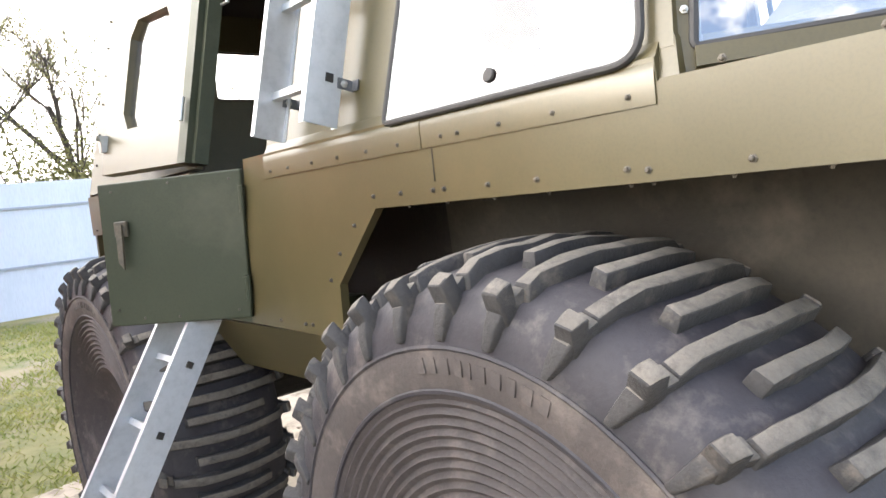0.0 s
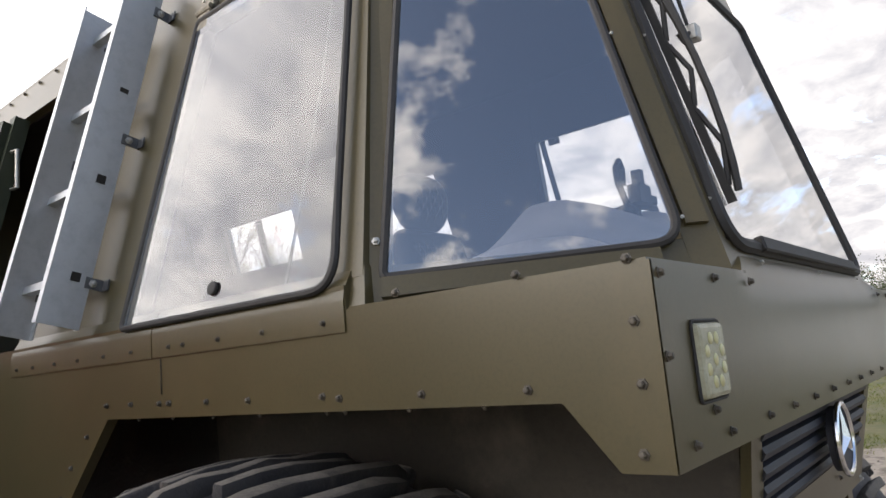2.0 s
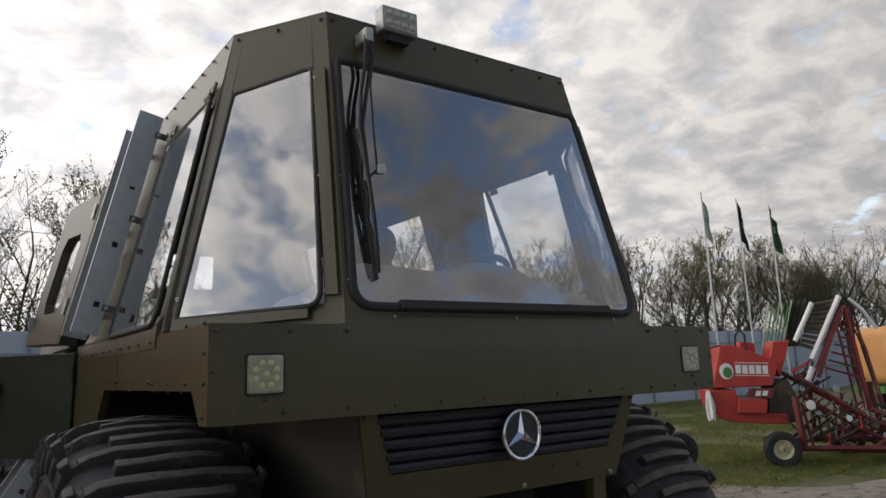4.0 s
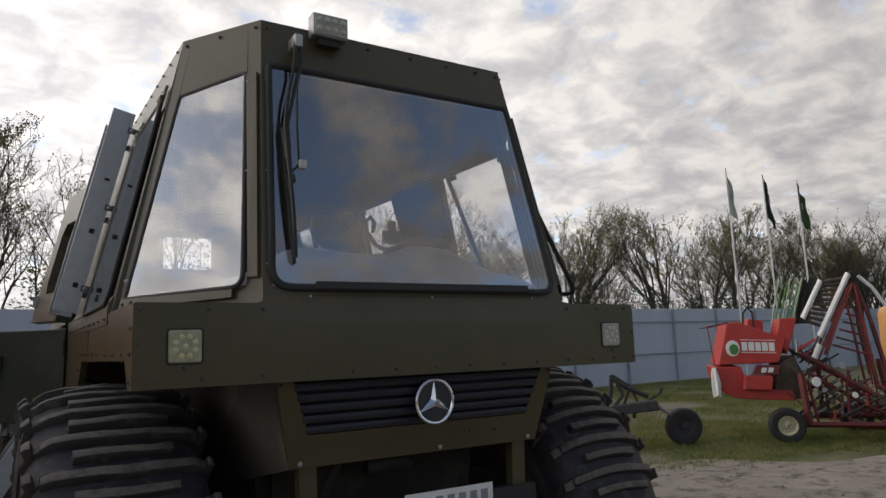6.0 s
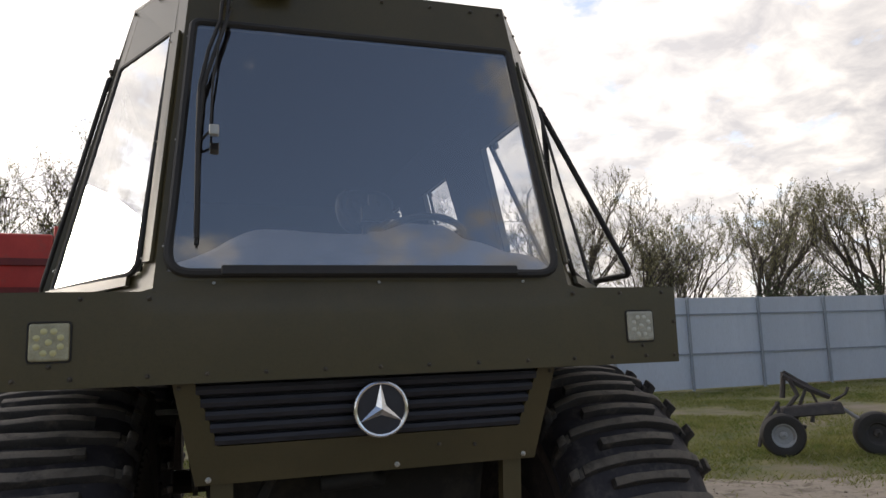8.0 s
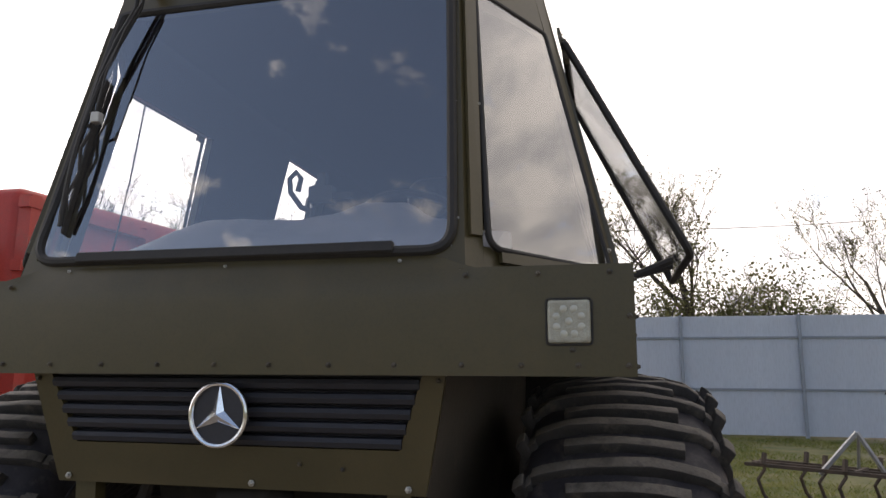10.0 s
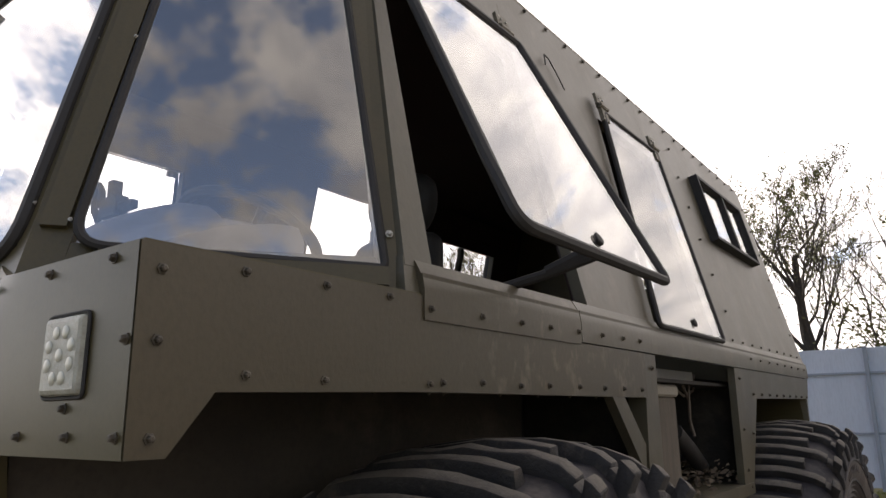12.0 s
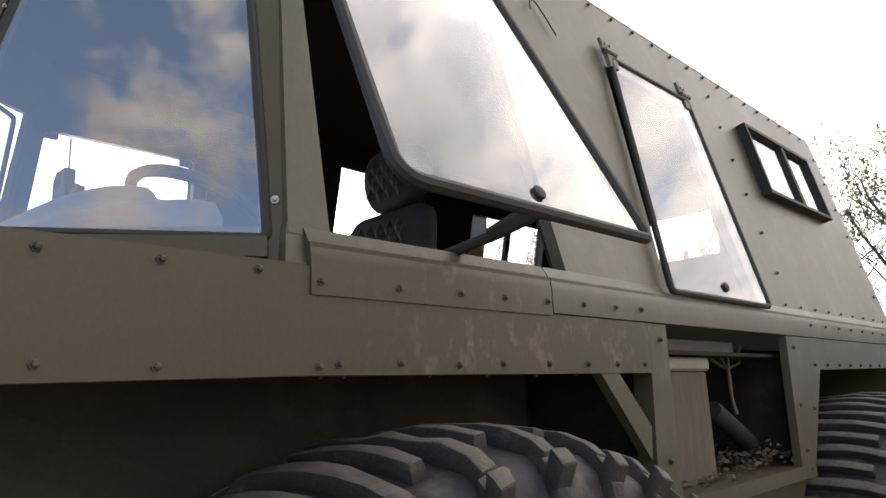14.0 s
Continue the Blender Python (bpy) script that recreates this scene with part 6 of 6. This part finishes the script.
def small_wheel(parent, p, r, w, rim_m, axis="y"):
    wl = new("wheel")
    wl.parent = parent
    bm = bmesh.new()
    lathe(bm, [(-w * 0.42, r * 0.55), (-w / 2, r * 0.72), (-w * 0.46, r * 0.92), (-w * 0.3, r), (0, r * 1.01), (w * 0.3, r), (w * 0.46, r * 0.92), (w / 2, r * 0.72), (w * 0.42, r * 0.55)], 40, axis)
    part("tyre", bm, RUBBER, wl, smooth=True)
    bm = bmesh.new()
    lathe(bm, [(-w * 0.42, r * 0.56), (-w * 0.40, r * 0.50), (-w * 0.2, r * 0.42), (-w * 0.16, r * 0.2), (-w * 0.35, r * 0.18), (-w * 0.4, r * 0.05)], 28, axis)
    lathe(bm, [(w * 0.42, r * 0.56), (w * 0.40, r * 0.50), (w * 0.2, r * 0.42), (w * 0.16, r * 0.2), (w * 0.35, r * 0.18), (w * 0.4, r * 0.05)], 28, axis)
    part("rim", bm, rim_m, wl, smooth=True)
    wl.location = p
    return wl


def bars(parent, name, material, runs, sides=6):
    for pts, r in runs:
        bm = bmesh.new()
        tube(bm, pts, r, sides)
        part(name, bm, material, parent)


# tined cultivator
cult = thing("cultivator", "rusty tined cultivator lying in the grass", "cultivator")
cult.matrix_basis = pose(3.35, 8.25, 0, 0, 0, -32)
bars(cult, "frame_bar", RUST, [([(-0.6, y, 0.55), (2.0, y, 0.55)], 0.03) for y in (-0.15, 0.1, 0.35)] + [([(x, -0.15, 0.56), (x, 0.35, 0.56)], 0.03) for x in (-0.5, 0.7, 1.95)], 4)
for i, x in enumerate((-0.35, 0.0, 0.3, 0.6, 0.85, 1.1, 1.4, 1.65, 1.9)):
    y = (-0.15, 0.35, 0.1)[i % 3]
    bm = bmesh.new()
    tube(bm, [(x, y, 0.62), (x, y, 0.5), (x - 0.06, y - 0.08, 0.38), (x - 0.02, y - 0.04, 0.2), (x + 0.08, y + 0.02, 0.03)], 0.022, 5)
    part("tine", bm, RUST, cult)
    bm = bmesh.new()
    tube(bm, [(x, y - 0.03, 0.56), (x, y + 0.03, 0.70)], 0.035, 6)
    part("clamp", bm, RUST, cult)
bars(cult, "hitch", GALV, [([(0.30, -0.1, 0.50), (0.72, 0.0, 1.02)], 0.032), ([(0.72, 0.0, 1.02), (0.95, 0.1, 0.57)], 0.028), ([(0.72, 0.05, 1.02), (0.62, 0.3, 0.57)], 0.02)], 5)
small_wheel(cult, (2.12, -0.1, 0.19), 0.19, 0.10, RUST, "x")
bars(cult, "wheel_arm", RUST, [([(1.95, 0.0, 0.55), (2.05, -0.1, 0.3), (2.15, -0.1, 0.2)], 0.025)])
# trailed frame on two wheels
drag = thing("towed_frame", "small black towed frame on two rubber wheels", "trailer frame")
drag.matrix_basis = pose(7.68, 6.72, 0, 0, 0, -31)
BLACKENED = surf("blackened_steel", (0.028, 0.025, 0.025), (0.055, 0.048, 0.044), 9.0, 0.6, bump=0.3, fine=50, stain=(0.11, 0.085, 0.065), stain_scale=7.0, stain_at=(0.55, 0.75))
small_wheel(drag, (0, -0.1, 0.32), 0.32, 0.20, GALV)
small_wheel(drag, (1.35, 0.1, 0.32), 0.32, 0.20, BLACKENED)
bm = bmesh.new()
hexa(bm, [(-0.02, -0.05, 0.56), (0.92, -0.05, 0.62), (0.92, 0.3, 0.62), (-0.02, 0.3, 0.56), (0.06, 0.0, 0.72), (0.88, 0.0, 0.80), (0.88, 0.25, 0.80), (0.06, 0.25, 0.72)])
bevel(bm, 0.02, 1)
part("deck", bm, BLACKENED, drag)
bars(drag, "leg", GALV, [([(0.85, 0.1, 0.74), (1.1, 0.1, 0.55), (1.35, 0.1, 0.36)], 0.03)])
bars(drag, "arm", BLACKENED, [([(0.0, 0.0, 0.8), (-0.25, -0.1, 0.5), (-0.35, -0.1, 0.15)], 0.03), ([(0.0, 0.1, 0.8), (0.0, -0.05, 0.36)], 0.03),
                         ([(0.1, 0.2, 0.85), (0.15, 0.2, 1.25)], 0.04), ([(0.15, 0.2, 1.25), (0.55, 0.2, 0.98), (0.7, 0.2, 0.9)], 0.03), ([(0.2, 0.3, 1.2), (0.5, 0.3, 1.05), (0.62, 0.3, 0.75)], 0.02), ([(0.3, 0.1, 0.7), (0.42, 0.1, 0.98), (0.6, 0.12, 0.92)], 0.028), ([(0.35, 0.2, 0.75), (0.25, 0.2, 0.45), (0.4, 0.2, 0.4)], 0.035), ([(0.5, 0.05, 0.7), (0.45, 0.0, 0.5)], 0.03), ([(0.12, 0.15, 1.2), (0.4, 0.12, 1.02), (0.75, 0.1, 0.86)], 0.045), ([(0.1, 0.1, 0.66), (0.3, 0.1, 0.9), (0.2, 0.1, 1.15)], 0.035), ([(0.75, 0.2, 0.75), (1.0, 0.2, 0.9), (1.05, 0.2, 1.0)], 0.025)])
# red harvester
hv = thing("vegetable_harvester", "red trailed vegetable harvester with chain elevator and white posts", "harvester")
HV_X = 0.833
hv.matrix_basis = pose(9.98, 6.35, 0, 0, 0, -46) @ Matrix.Translation((0.12, 0, -0.13)) @ Matrix.Diagonal((HV_X, 1, 1, 1))
rr = random.Random(3)


def sheet_prism(name, outline, y, depth, material, parent, soft=0.02, label=""):
    bm = bmesh.new()
    prism(bm, [(x, y, z) for x, z in outline], (0, depth, 0))
    if soft:
        bevel(bm, soft, 2)
    return part(name, bm, material, parent, label)


hop = sheet_prism("hopper", [(0.04, 1.48), (1.28, 1.50), (1.46, 1.92), (0.52, 2.26), (0.29, 2.25)], -0.45, 1.25, RED, hv, 0.02, "bright red sheet-metal hopper")
bm = bmesh.new()
lathe(bm, [(-0.468, 0.14), (-0.462, 0.145), (-0.445, 0.145)], 24, "y", True)
bmesh.ops.translate(bm, verts=bm.verts[:], vec=(0.36, 0, 1.78))
em = part("round_emblem", bm, WHITE, hop)
bm = bmesh.new()
lathe(bm, [(-0.474, 0.09), (-0.466, 0.10)], 20, "y", True)
bmesh.ops.translate(bm, verts=bm.verts[:], vec=(0.38, 0, 1.76))
part("emblem_centre", bm, GREENP, em)
for k in range(5):
    x0, z0 = 0.55 + 0.138 * k, 1.735 - 0.006 * k
    sheet_prism("letter_bar", [(x0, z0), (x0 + 0.112, z0 - 0.004), (x0 + 0.112, z0 + 0.150), (x0, z0 + 0.155)], -0.456, 0.01, WHITE, hop, 0)
for z in (1.70, 1.925):
    sheet_prism("stripe", [(0.53, z), (1.24, z - 0.03), (1.24, z - 0.018), (0.53, z + 0.012)], -0.455, 0.01, WHITE, hop, 0)
sheet_prism("side_box", [(1.29, 1.98), (1.39, 2.29), (1.74, 2.30), (1.47, 1.64)], -0.40, 0.6, RED, hv)
sheet_prism("side_box", [(0.80, 2.10), (1.15, 2.0), (1.15, 2.28), (0.84, 2.32)], 0.1, 0.5, RED, hv)
sheet_prism("scoop", [(-0.07, 1.45), (0.00, 1.16), (0.13, 0.96), (0.30, 0.89), (0.60, 0.86), (1.55, 0.82), (1.50, 1.00), (0.62, 1.04), (0.50, 1.45)], -0.46, 1.2, RED, hv)
sheet_prism("side_guard", [(0.49, 1.04), (1.05, 1.02), (1.10, 1.24), (1.08, 1.28), (0.53, 1.29)], -0.62, 0.18, RED, hv, 0.025)
flapp = sheet_prism("name_panel", [(0.70, 1.31), (1.20, 1.29), (1.27, 1.46), (0.79, 1.47)], -0.60, 0.14, DARKRED, hv, 0.01)
for k in range(2):
    sheet_prism("letter_bar", [(0.86 + 0.14 * k, 1.34), (0.96 + 0.14 * k, 1.335), (0.99 + 0.14 * k, 1.42), (0.89 + 0.14 * k, 1.425)], -0.604, 0.01, WHITE, flapp, 0)
sheet_prism("drive_housing", [(1.10, 0.86), (1.72, 0.84), (1.80, 1.20), (1.60, 1.62), (1.30, 1.50)], -0.40, 0.9, RUST, hv, 0.02, "dark grimy drive housing")
bm = bmesh.new()
rag_rings = []
for j in range(7):
    f = j / 6
    rag_rings.append([bm.verts.new((-0.07 + 0.02 * f + (0.035 + 0.045 * math.sin(2.4 * f)) * (1 + 0.35 * math.sin(5 * a + 3 * f)) * math.cos(a), -0.50 + (0.05 + 0.06 * f) * (1 + 0.3 * math.sin(4 * a)) * math.sin(a), 1.44 - 0.50 * f + 0.03 * math.sin(3 * a) * f)) for a in (math.tau * k / 18 for k in range(18))])
for ra, rb in zip(rag_rings, rag_rings[1:]):
    for k in range(18):
        bm.faces.new((ra[k], ra[(k + 1) % 18], rb[(k + 1) % 18], rb[k]))
part("rag", bm, PAPER, hv, "pale cloth bundle on the nose")
for p in ((1.24, -0.75, 0.43), (3.1, 0.8, 0.43)):
    small_wheel(hv, p, 0.30, 0.22, CREAM).scale.x = 1 / HV_X
bars(hv, "guard_rail", DARKRED, [([(-0.13, -0.45, 2.18), (0.30, -0.45, 2.25)], 0.016), ([(-0.13, -0.45, 2.18), (-0.04, -0.45, 1.48)], 0.012), ([(-0.13, -0.45, 2.18), (-0.13, 0.75, 2.18), (0.30, 0.78, 2.24)], 0.014)], 5)
bars(hv, "hoop", RUBBER, [([(0.70, 0.0, 2.2), (0.72, 0.0, 2.42), (0.82, 0.0, 2.53), (0.92, 0.0, 2.44), (0.93, 0.0, 2.12)], 0.024)], 6)
bars(hv, "frame_bar", DARKRED, [([(1.45, -0.6, 0.43), (5.2, -0.6, 0.38)], 0.055), ([(1.2, 0.3, 0.50), (5.2, 0.3, 0.45)], 0.055), ([(1.72, -0.6, 0.42), (1.64, -0.6, 1.30)], 0.075), ([(1.90, -0.6, 0.42), (1.76, -0.6, 1.20)], 0.03), ([(1.45, -0.6, 0.43), (1.18, -0.72, 0.35)], 0.05),
                                ([(1.70, -0.6, 1.66), (3.06, -0.6, 0.89), (4.4, -0.6, 0.34)], 0.045), ([(1.82, -0.55, 1.30), (2.85, -0.55, 0.74), (3.9, -0.55, 0.30)], 0.038), ([(1.70, 0.2, 1.70), (3.1, 0.2, 0.95), (4.4, 0.2, 0.42)], 0.045),
                                ([(3.0, -0.6, 0.40), (3.7, -0.6, 0.75)], 0.03), ([(2.5, -0.6, 0.40), (2.5, -0.6, 1.15)], 0.03), ([(2.26, 0.3, 0.5), (2.26, 0.3, 1.7)], 0.05), ([(3.6, 0.2, 0.5), (3.45, 0.2, 1.5)], 0.06)], 5)
# steep frame of tubes that carries the elevator
for y in (-0.42, -0.30, 0.25):
    bars(hv, "mast_tube", DARKRED, [([(2.89, y, 2.86), (2.55, y, 2.25), (2.24, y, 1.62)], 0.028), ([(2.92, y, 2.86), (3.02, y, 2.2), (3.18, y, 1.0)], 0.028), ([(2.80, y, 2.80), (2.42, y, 2.1), (2.08, y, 1.55)], 0.018), ([(2.96, y, 2.84), (3.22, y, 2.1), (3.42, y, 1.1)], 0.020)], 5)
for k in range(7):
    f = k / 7
    bars(hv, "rung", RUST if k % 2 else DARKRED, [([(2.86 - 0.55 * f, -0.40, 2.6 - 0.95 * f), (2.96 + 0.22 * f, -0.40, 2.6 - 1.2 * f)], 0.02)], 5)
bars(hv, "post", WHITE, [([(1.88, -0.30, 2.28), (2.31, -0.30, 2.95)], 0.052), ([(2.16, -0.34, 1.94), (2.86, -0.34, 3.05)], 0.058), ([(3.05, -0.32, 3.0), (3.30, -0.32, 2.78), (3.52, -0.32, 2.45)], 0.035), ([(1.95, -0.45, 1.50), (2.12, -0.45, 1.80)], 0.06)], 8)
for k in range(10):
    f = k / 9
    bm = bmesh.new()
    a, b = Vector((1.98, -0.27, 2.22)).lerp(Vector((2.31, -0.27, 2.92)), f), Vector((2.28, -0.27, 2.12)).lerp(Vector((2.80, -0.27, 2.98)), f)
    tube(bm, [a, b], 0.034, 6)
    part("elevator_slat", bm, RUST, hv)
for k in range(9):
    x0, y = 2.86 + 0.03 * rr.uniform(-1, 1), rr.uniform(-0.5, 0.1)
    bm = bmesh.new()
    e = rr.uniform(0.15, 0.6)
    tube(bm, [(x0 - 0.3, y, 2.2), (x0 - 0.1, y, 2.75), (x0 + 0.06, y, 3.08 + rr.uniform(-0.12, 0.04)), (x0 + 0.25, y, 2.85), (x0 + e * 0.7, y, 2.1), (x0 + e, y, rr.uniform(0.95, 1.6))], 0.018, 6)
    part("hose", bm, rr.choice((RUBBER, RUBBER, DARKRED)), hv, smooth=True)
for k, (x, z, r) in enumerate(((1.91, 1.16, 0.085), (2.44, 1.43, 0.06), (2.19, 0.81, 0.05), (2.62, 0.92, 0.05), (2.05, 1.02, 0.04), (3.1, 0.8, 0.06), (3.5, 0.62, 0.06), (1.78, 1.45, 0.05), (2.75, 1.10, 0.045))):
    bm = bmesh.new()
    lathe(bm, [(-0.03, r * 0.35), (-0.028, r), (0.028, r), (0.03, r * 0.35)], 14, "y", True)
    bmesh.ops.translate(bm, verts=bm.verts[:], vec=(x, -0.68, z))
    part("pulley", bm, (WHITE, GALV, RUST)[k % 3] if k else WHITE, hv)
for k in range(170):
    x0, y0 = rr.choice((rr.uniform(1.55, 3.3), rr.uniform(1.55, 4.6))), rr.uniform(-0.66, 0.35)
    top = max(0.55, 1.75 - 0.56 * (x0 - 1.7))
    z0 = rr.uniform(0.42, top)
    lean, l = rr.choice((0.0, 0.8, -0.6, 1.0)), rr.uniform(0.18, 0.55)
    bm = bmesh.new()
    tube(bm, [(x0, y0, z0), (x0 + lean * l, y0 + rr.uniform(-0.1, 0.1), min(top + 0.1, z0 + l * (0.45 if lean else 1.0)))], rr.uniform(0.010, 0.032), 5)
    part("strut", bm, rr.choice((RED, DARKRED, DARKRED, RUST, RUST, RUBBER, RUBBER, GALV)), hv)
for k in range(7):
    bm = bmesh.new()
    tube(bm, [(1.45 + 0.075 * k, 0.60, 2.2), (1.70 + 0.085 * k, 0.62, 3.08 - 0.05 * (k % 3))], 0.018, 5)
    part("rod", bm, GREENP if k % 3 else PALE_ROD, hv)
for k in range(9):
    bm = bmesh.new()
    x0 = 1.98 + 0.035 * k
    tube(bm, [(x0, 0.68, 2.2), (x0 + 0.14, 0.7, 2.7), (x0 + 0.30, 0.72, 3.1 - 0.05 * (k % 4))], 0.024, 5)
    part("hose", bm, RUBBER if k % 3 else DARKLEAF, hv)
# tail: lifting arch with its hose, ram, gathering head and drawbar
bars(hv, "lifting_arch", RED, [([(4.28, -0.2, 0.58), (4.58, -0.2, 1.25), (4.88, -0.2, 1.84)], 0.055), ([(4.90, -0.2, 1.82), (5.02, -0.2, 1.35), (5.12, -0.2, 0.78)], 0.05)], 6)
bars(hv, "hose", RUBBER, [([(4.62, -0.24, 1.30), (4.78, -0.24, 1.72), (4.96, -0.24, 1.94), (5.16, -0.24, 1.86), (5.27, -0.24, 1.55), (5.30, -0.24, 1.30)], 0.025), ([(3.2, -0.5, 1.15), (4.2, -0.45, 0.80), (5.1, -0.3, 0.92), (5.5, -0.2, 0.80)], 0.022)], 6)
bars(hv, "ram", RED, [([(4.42, -0.25, 0.42), (4.56, -0.25, 0.70), (4.68, -0.25, 0.95)], 0.085)], 10)
bars(hv, "ram_rod", GALV, [([(4.20, -0.25, 0.62), (4.0, -0.25, 1.0)], 0.03), ([(4.68, -0.25, 0.95), (4.76, -0.25, 1.12)], 0.035)], 8)
sheet_prism("gathering_head", [(4.42, 0.72), (4.50, 0.88), (5.28, 0.60), (5.34, 0.44), (5.22, 0.36)], -0.42, 0.5, RED, hv, 0.03, "red gathering head close over the ground")
bars(hv, "drawbar", RED, [([(5.15, y, 0.86), (5.7, y, 0.60), (6.35, y * 0.4, 0.34)], 0.04) for y in (-0.25, 0.15)], 6)
bars(hv, "frame_bar", DARKRED, [([(3.1, -0.55, 1.06), (4.2, -0.5, 0.62), (5.0, -0.45, 0.30)], 0.05), ([(2.9, -0.3, 0.34), (4.2, -0.3, 0.30), (5.6, -0.2, 0.22)], 0.04)], 5)
for k, (x, z) in enumerate(((3.45, 0.98), (3.75, 0.86), (4.05, 0.78), (4.4, 0.55), (4.75, 0.46), (3.3, 0.62))):
    bm = bmesh.new()
    lathe(bm, [(-0.03, 0.015), (-0.028, 0.05), (0.028, 0.05), (0.03, 0.015)], 12, "y", True)
    bmesh.ops.translate(bm, verts=bm.verts[:], vec=(x, -0.60, z))
    part("pulley", bm, (WHITE, GALV)[k % 2], hv)
# orange sprayer tank
tank = thing("sprayer", "orange plastic sprayer tank on a green frame", "sprayer")
tank.matrix_basis = pose(21.2, 8.0, 0, 0, 0, -30)
bm = bmesh.new()
box(bm, -0.3, 2.0, -0.8, 0.8, 0.95, 2.65)
bevel(bm, 0.28, 5)
part("tank", bm, ORANGE, tank, "translucent orange plastic tank", True)
bm = bmesh.new()
box(bm, -0.3, 0.15, -0.815, -0.795, 1.75, 2.15)
part("label_sheet", bm, PAPER, tank)
bm = bmesh.new()
box(bm, -0.5, 3.0, -0.7, 0.7, 0.72, 0.92)
part("chassis", bm, GREENP, tank)
bars(tank, "rail", GREENP, [([(x, -0.8, 0.8), (x, -0.8, 2.7)], 0.04) for x in (2.15, 2.6, 3.0)] + [([(2.15, -0.8, z), (3.0, -0.8, z)], 0.03) for z in (1.2, 1.7, 2.2, 2.7)] + [([(-0.2, -0.75, 2.85), (2.2, -0.75, 2.9)], 0.03)], 5)
small_wheel(tank, (1.0, -0.9, 0.55), 0.55, 0.3, GREENP)
small_wheel(tank, (1.0, 0.9, 0.55), 0.55, 0.3, GREENP)
bm = bmesh.new()
for k in range(14):
    a = k * math.tau / 14
    tube(bm, [(0, -0.95, 0), (0.33 * math.cos(a), -0.95, 0.33 * math.sin(a))], 0.014, 4)
bmesh.ops.translate(bm, verts=bm.verts[:], vec=(0.9, -0.2, 1.05))
part("star_wheel", bm, CREAM, tank)
# red tipper trailer and white truck cab beside the vehicle
tip = thing("tipper_trailer", "red ribbed steel tipper trailer", "trailer")
bm = bmesh.new()
tip.location = (0.5, 1.05, 0)
hexa(bm, [(-7.2, 2.6, 1.3), (-4.85, 2.6, 1.3), (-4.85, 9.3, 1.3), (-7.2, 9.3, 1.3), (-7.3, 2.5, 3.46), (-4.75, 2.5, 3.46), (-4.75, 9.4, 3.68), (-7.3, 9.4, 3.68)])
bevel(bm, 0.12, 3)
part("tub", bm, RED, tip, smooth=True)
for z in (1.5, 2.1, 2.7, 3.3):
    bm = bmesh.new()
    box(bm, -4.86 + 0.045 * (z - 1.3), -4.74 + 0.045 * (z - 1.3), 2.5, 9.4, z - 0.05, z + 0.05)
    part("rib", bm, RED, tip)
for y in (2.6, 4.3, 6.0, 7.7, 9.3):
    bm = bmesh.new()
    box(bm, -4.80, -4.66, y - 0.06, y + 0.06, 1.3, 3.38)
    part("stake", bm, RED, tip)
bm = bmesh.new()
box(bm, -6.9, -5.1, 2.6, 9.2, 0.9, 1.28)
part("chassis", bm, RUST, tip)
for y in (5.5, 7.2):
    for x in (-6.9, -5.1):
        small_wheel(tip, (x, y, 0.5), 0.5, 0.3, RUST, "x")
van = thing("white_truck", "white truck cab with dark side windows", "truck")
van.location = (0.55, 1.3, 0)
bm = bmesh.new()
hexa(bm, [(-6.9, 0.2, 0.7), (-4.9, 0.2, 0.7), (-4.9, 2.1, 0.7), (-6.9, 2.1, 0.7), (-6.7, 0.6, 2.97), (-5.05, 0.6, 2.97), (-5.05, 2.1, 2.97), (-6.7, 2.1, 2.97)])
bevel(bm, 0.15, 4)
part("cab", bm, WHITE, van, smooth=True)
for y0, y1 in ((0.75, 1.35), (1.45, 1.95)):
    bm = bmesh.new()
    prism(bm, rounded([Vector((-4.935 - (z - 0.7) * 0.06, y, z)) for y, z in ((y0, 1.75), (y1, 1.75), (y1, 2.55), (y0 + 0.1, 2.55))], [0.1] * 4, 4), (0.012, 0, 0))
    part("window", bm, RUBBER, van, "dark cab window")
small_wheel(van, (-5.0, 1.2, 0.5), 0.5, 0.3, GALV, "x")
small_wheel(van, (-6.8, 1.2, 0.5), 0.5, 0.3, GALV, "x")
bm = bmesh.new()
box(bm, -6.6, -5.1, 2.1, 2.7, 0.8, 1.2)
part("coupling", bm, RUST, van)
# folded red drill by the fence
dr = thing("seed_drill", "tall red folded seed drill with stepped panels", "seed drill")
dr.matrix_basis = pose(-4.13, 11.6, 0, 0, 0, 8)
for k, (x0, x1, z0, z1) in enumerate(((0.0, 0.75, 1.7, 4.0), (0.0, 0.95, 0.3, 1.6), (0.05, 0.85, 0.1, 0.9))):
    bm = bmesh.new()
    box(bm, x0 - 1.0, x1, -0.4 - 0.25 * k, 0.4, z0, z1)
    bevel(bm, 0.05, 2)
    part("panel", bm, RED, dr)
for z in (0.55, 1.2, 2.0, 2.5, 3.0, 3.5):
    bm = bmesh.new()
    box(bm, -0.95, 0.9 if z < 1.6 else 0.72, -0.72 if z < 1.6 else -0.46, -0.4, z - 0.06, z + 0.06)
    part("rib", bm, DARKRED, dr)
bm = bmesh.new()
tube(bm, [(0.8, -0.3, 1.6), (0.8, -0.3, 4.15)], 0.05, 6)
part("post", bm, RED, dr)
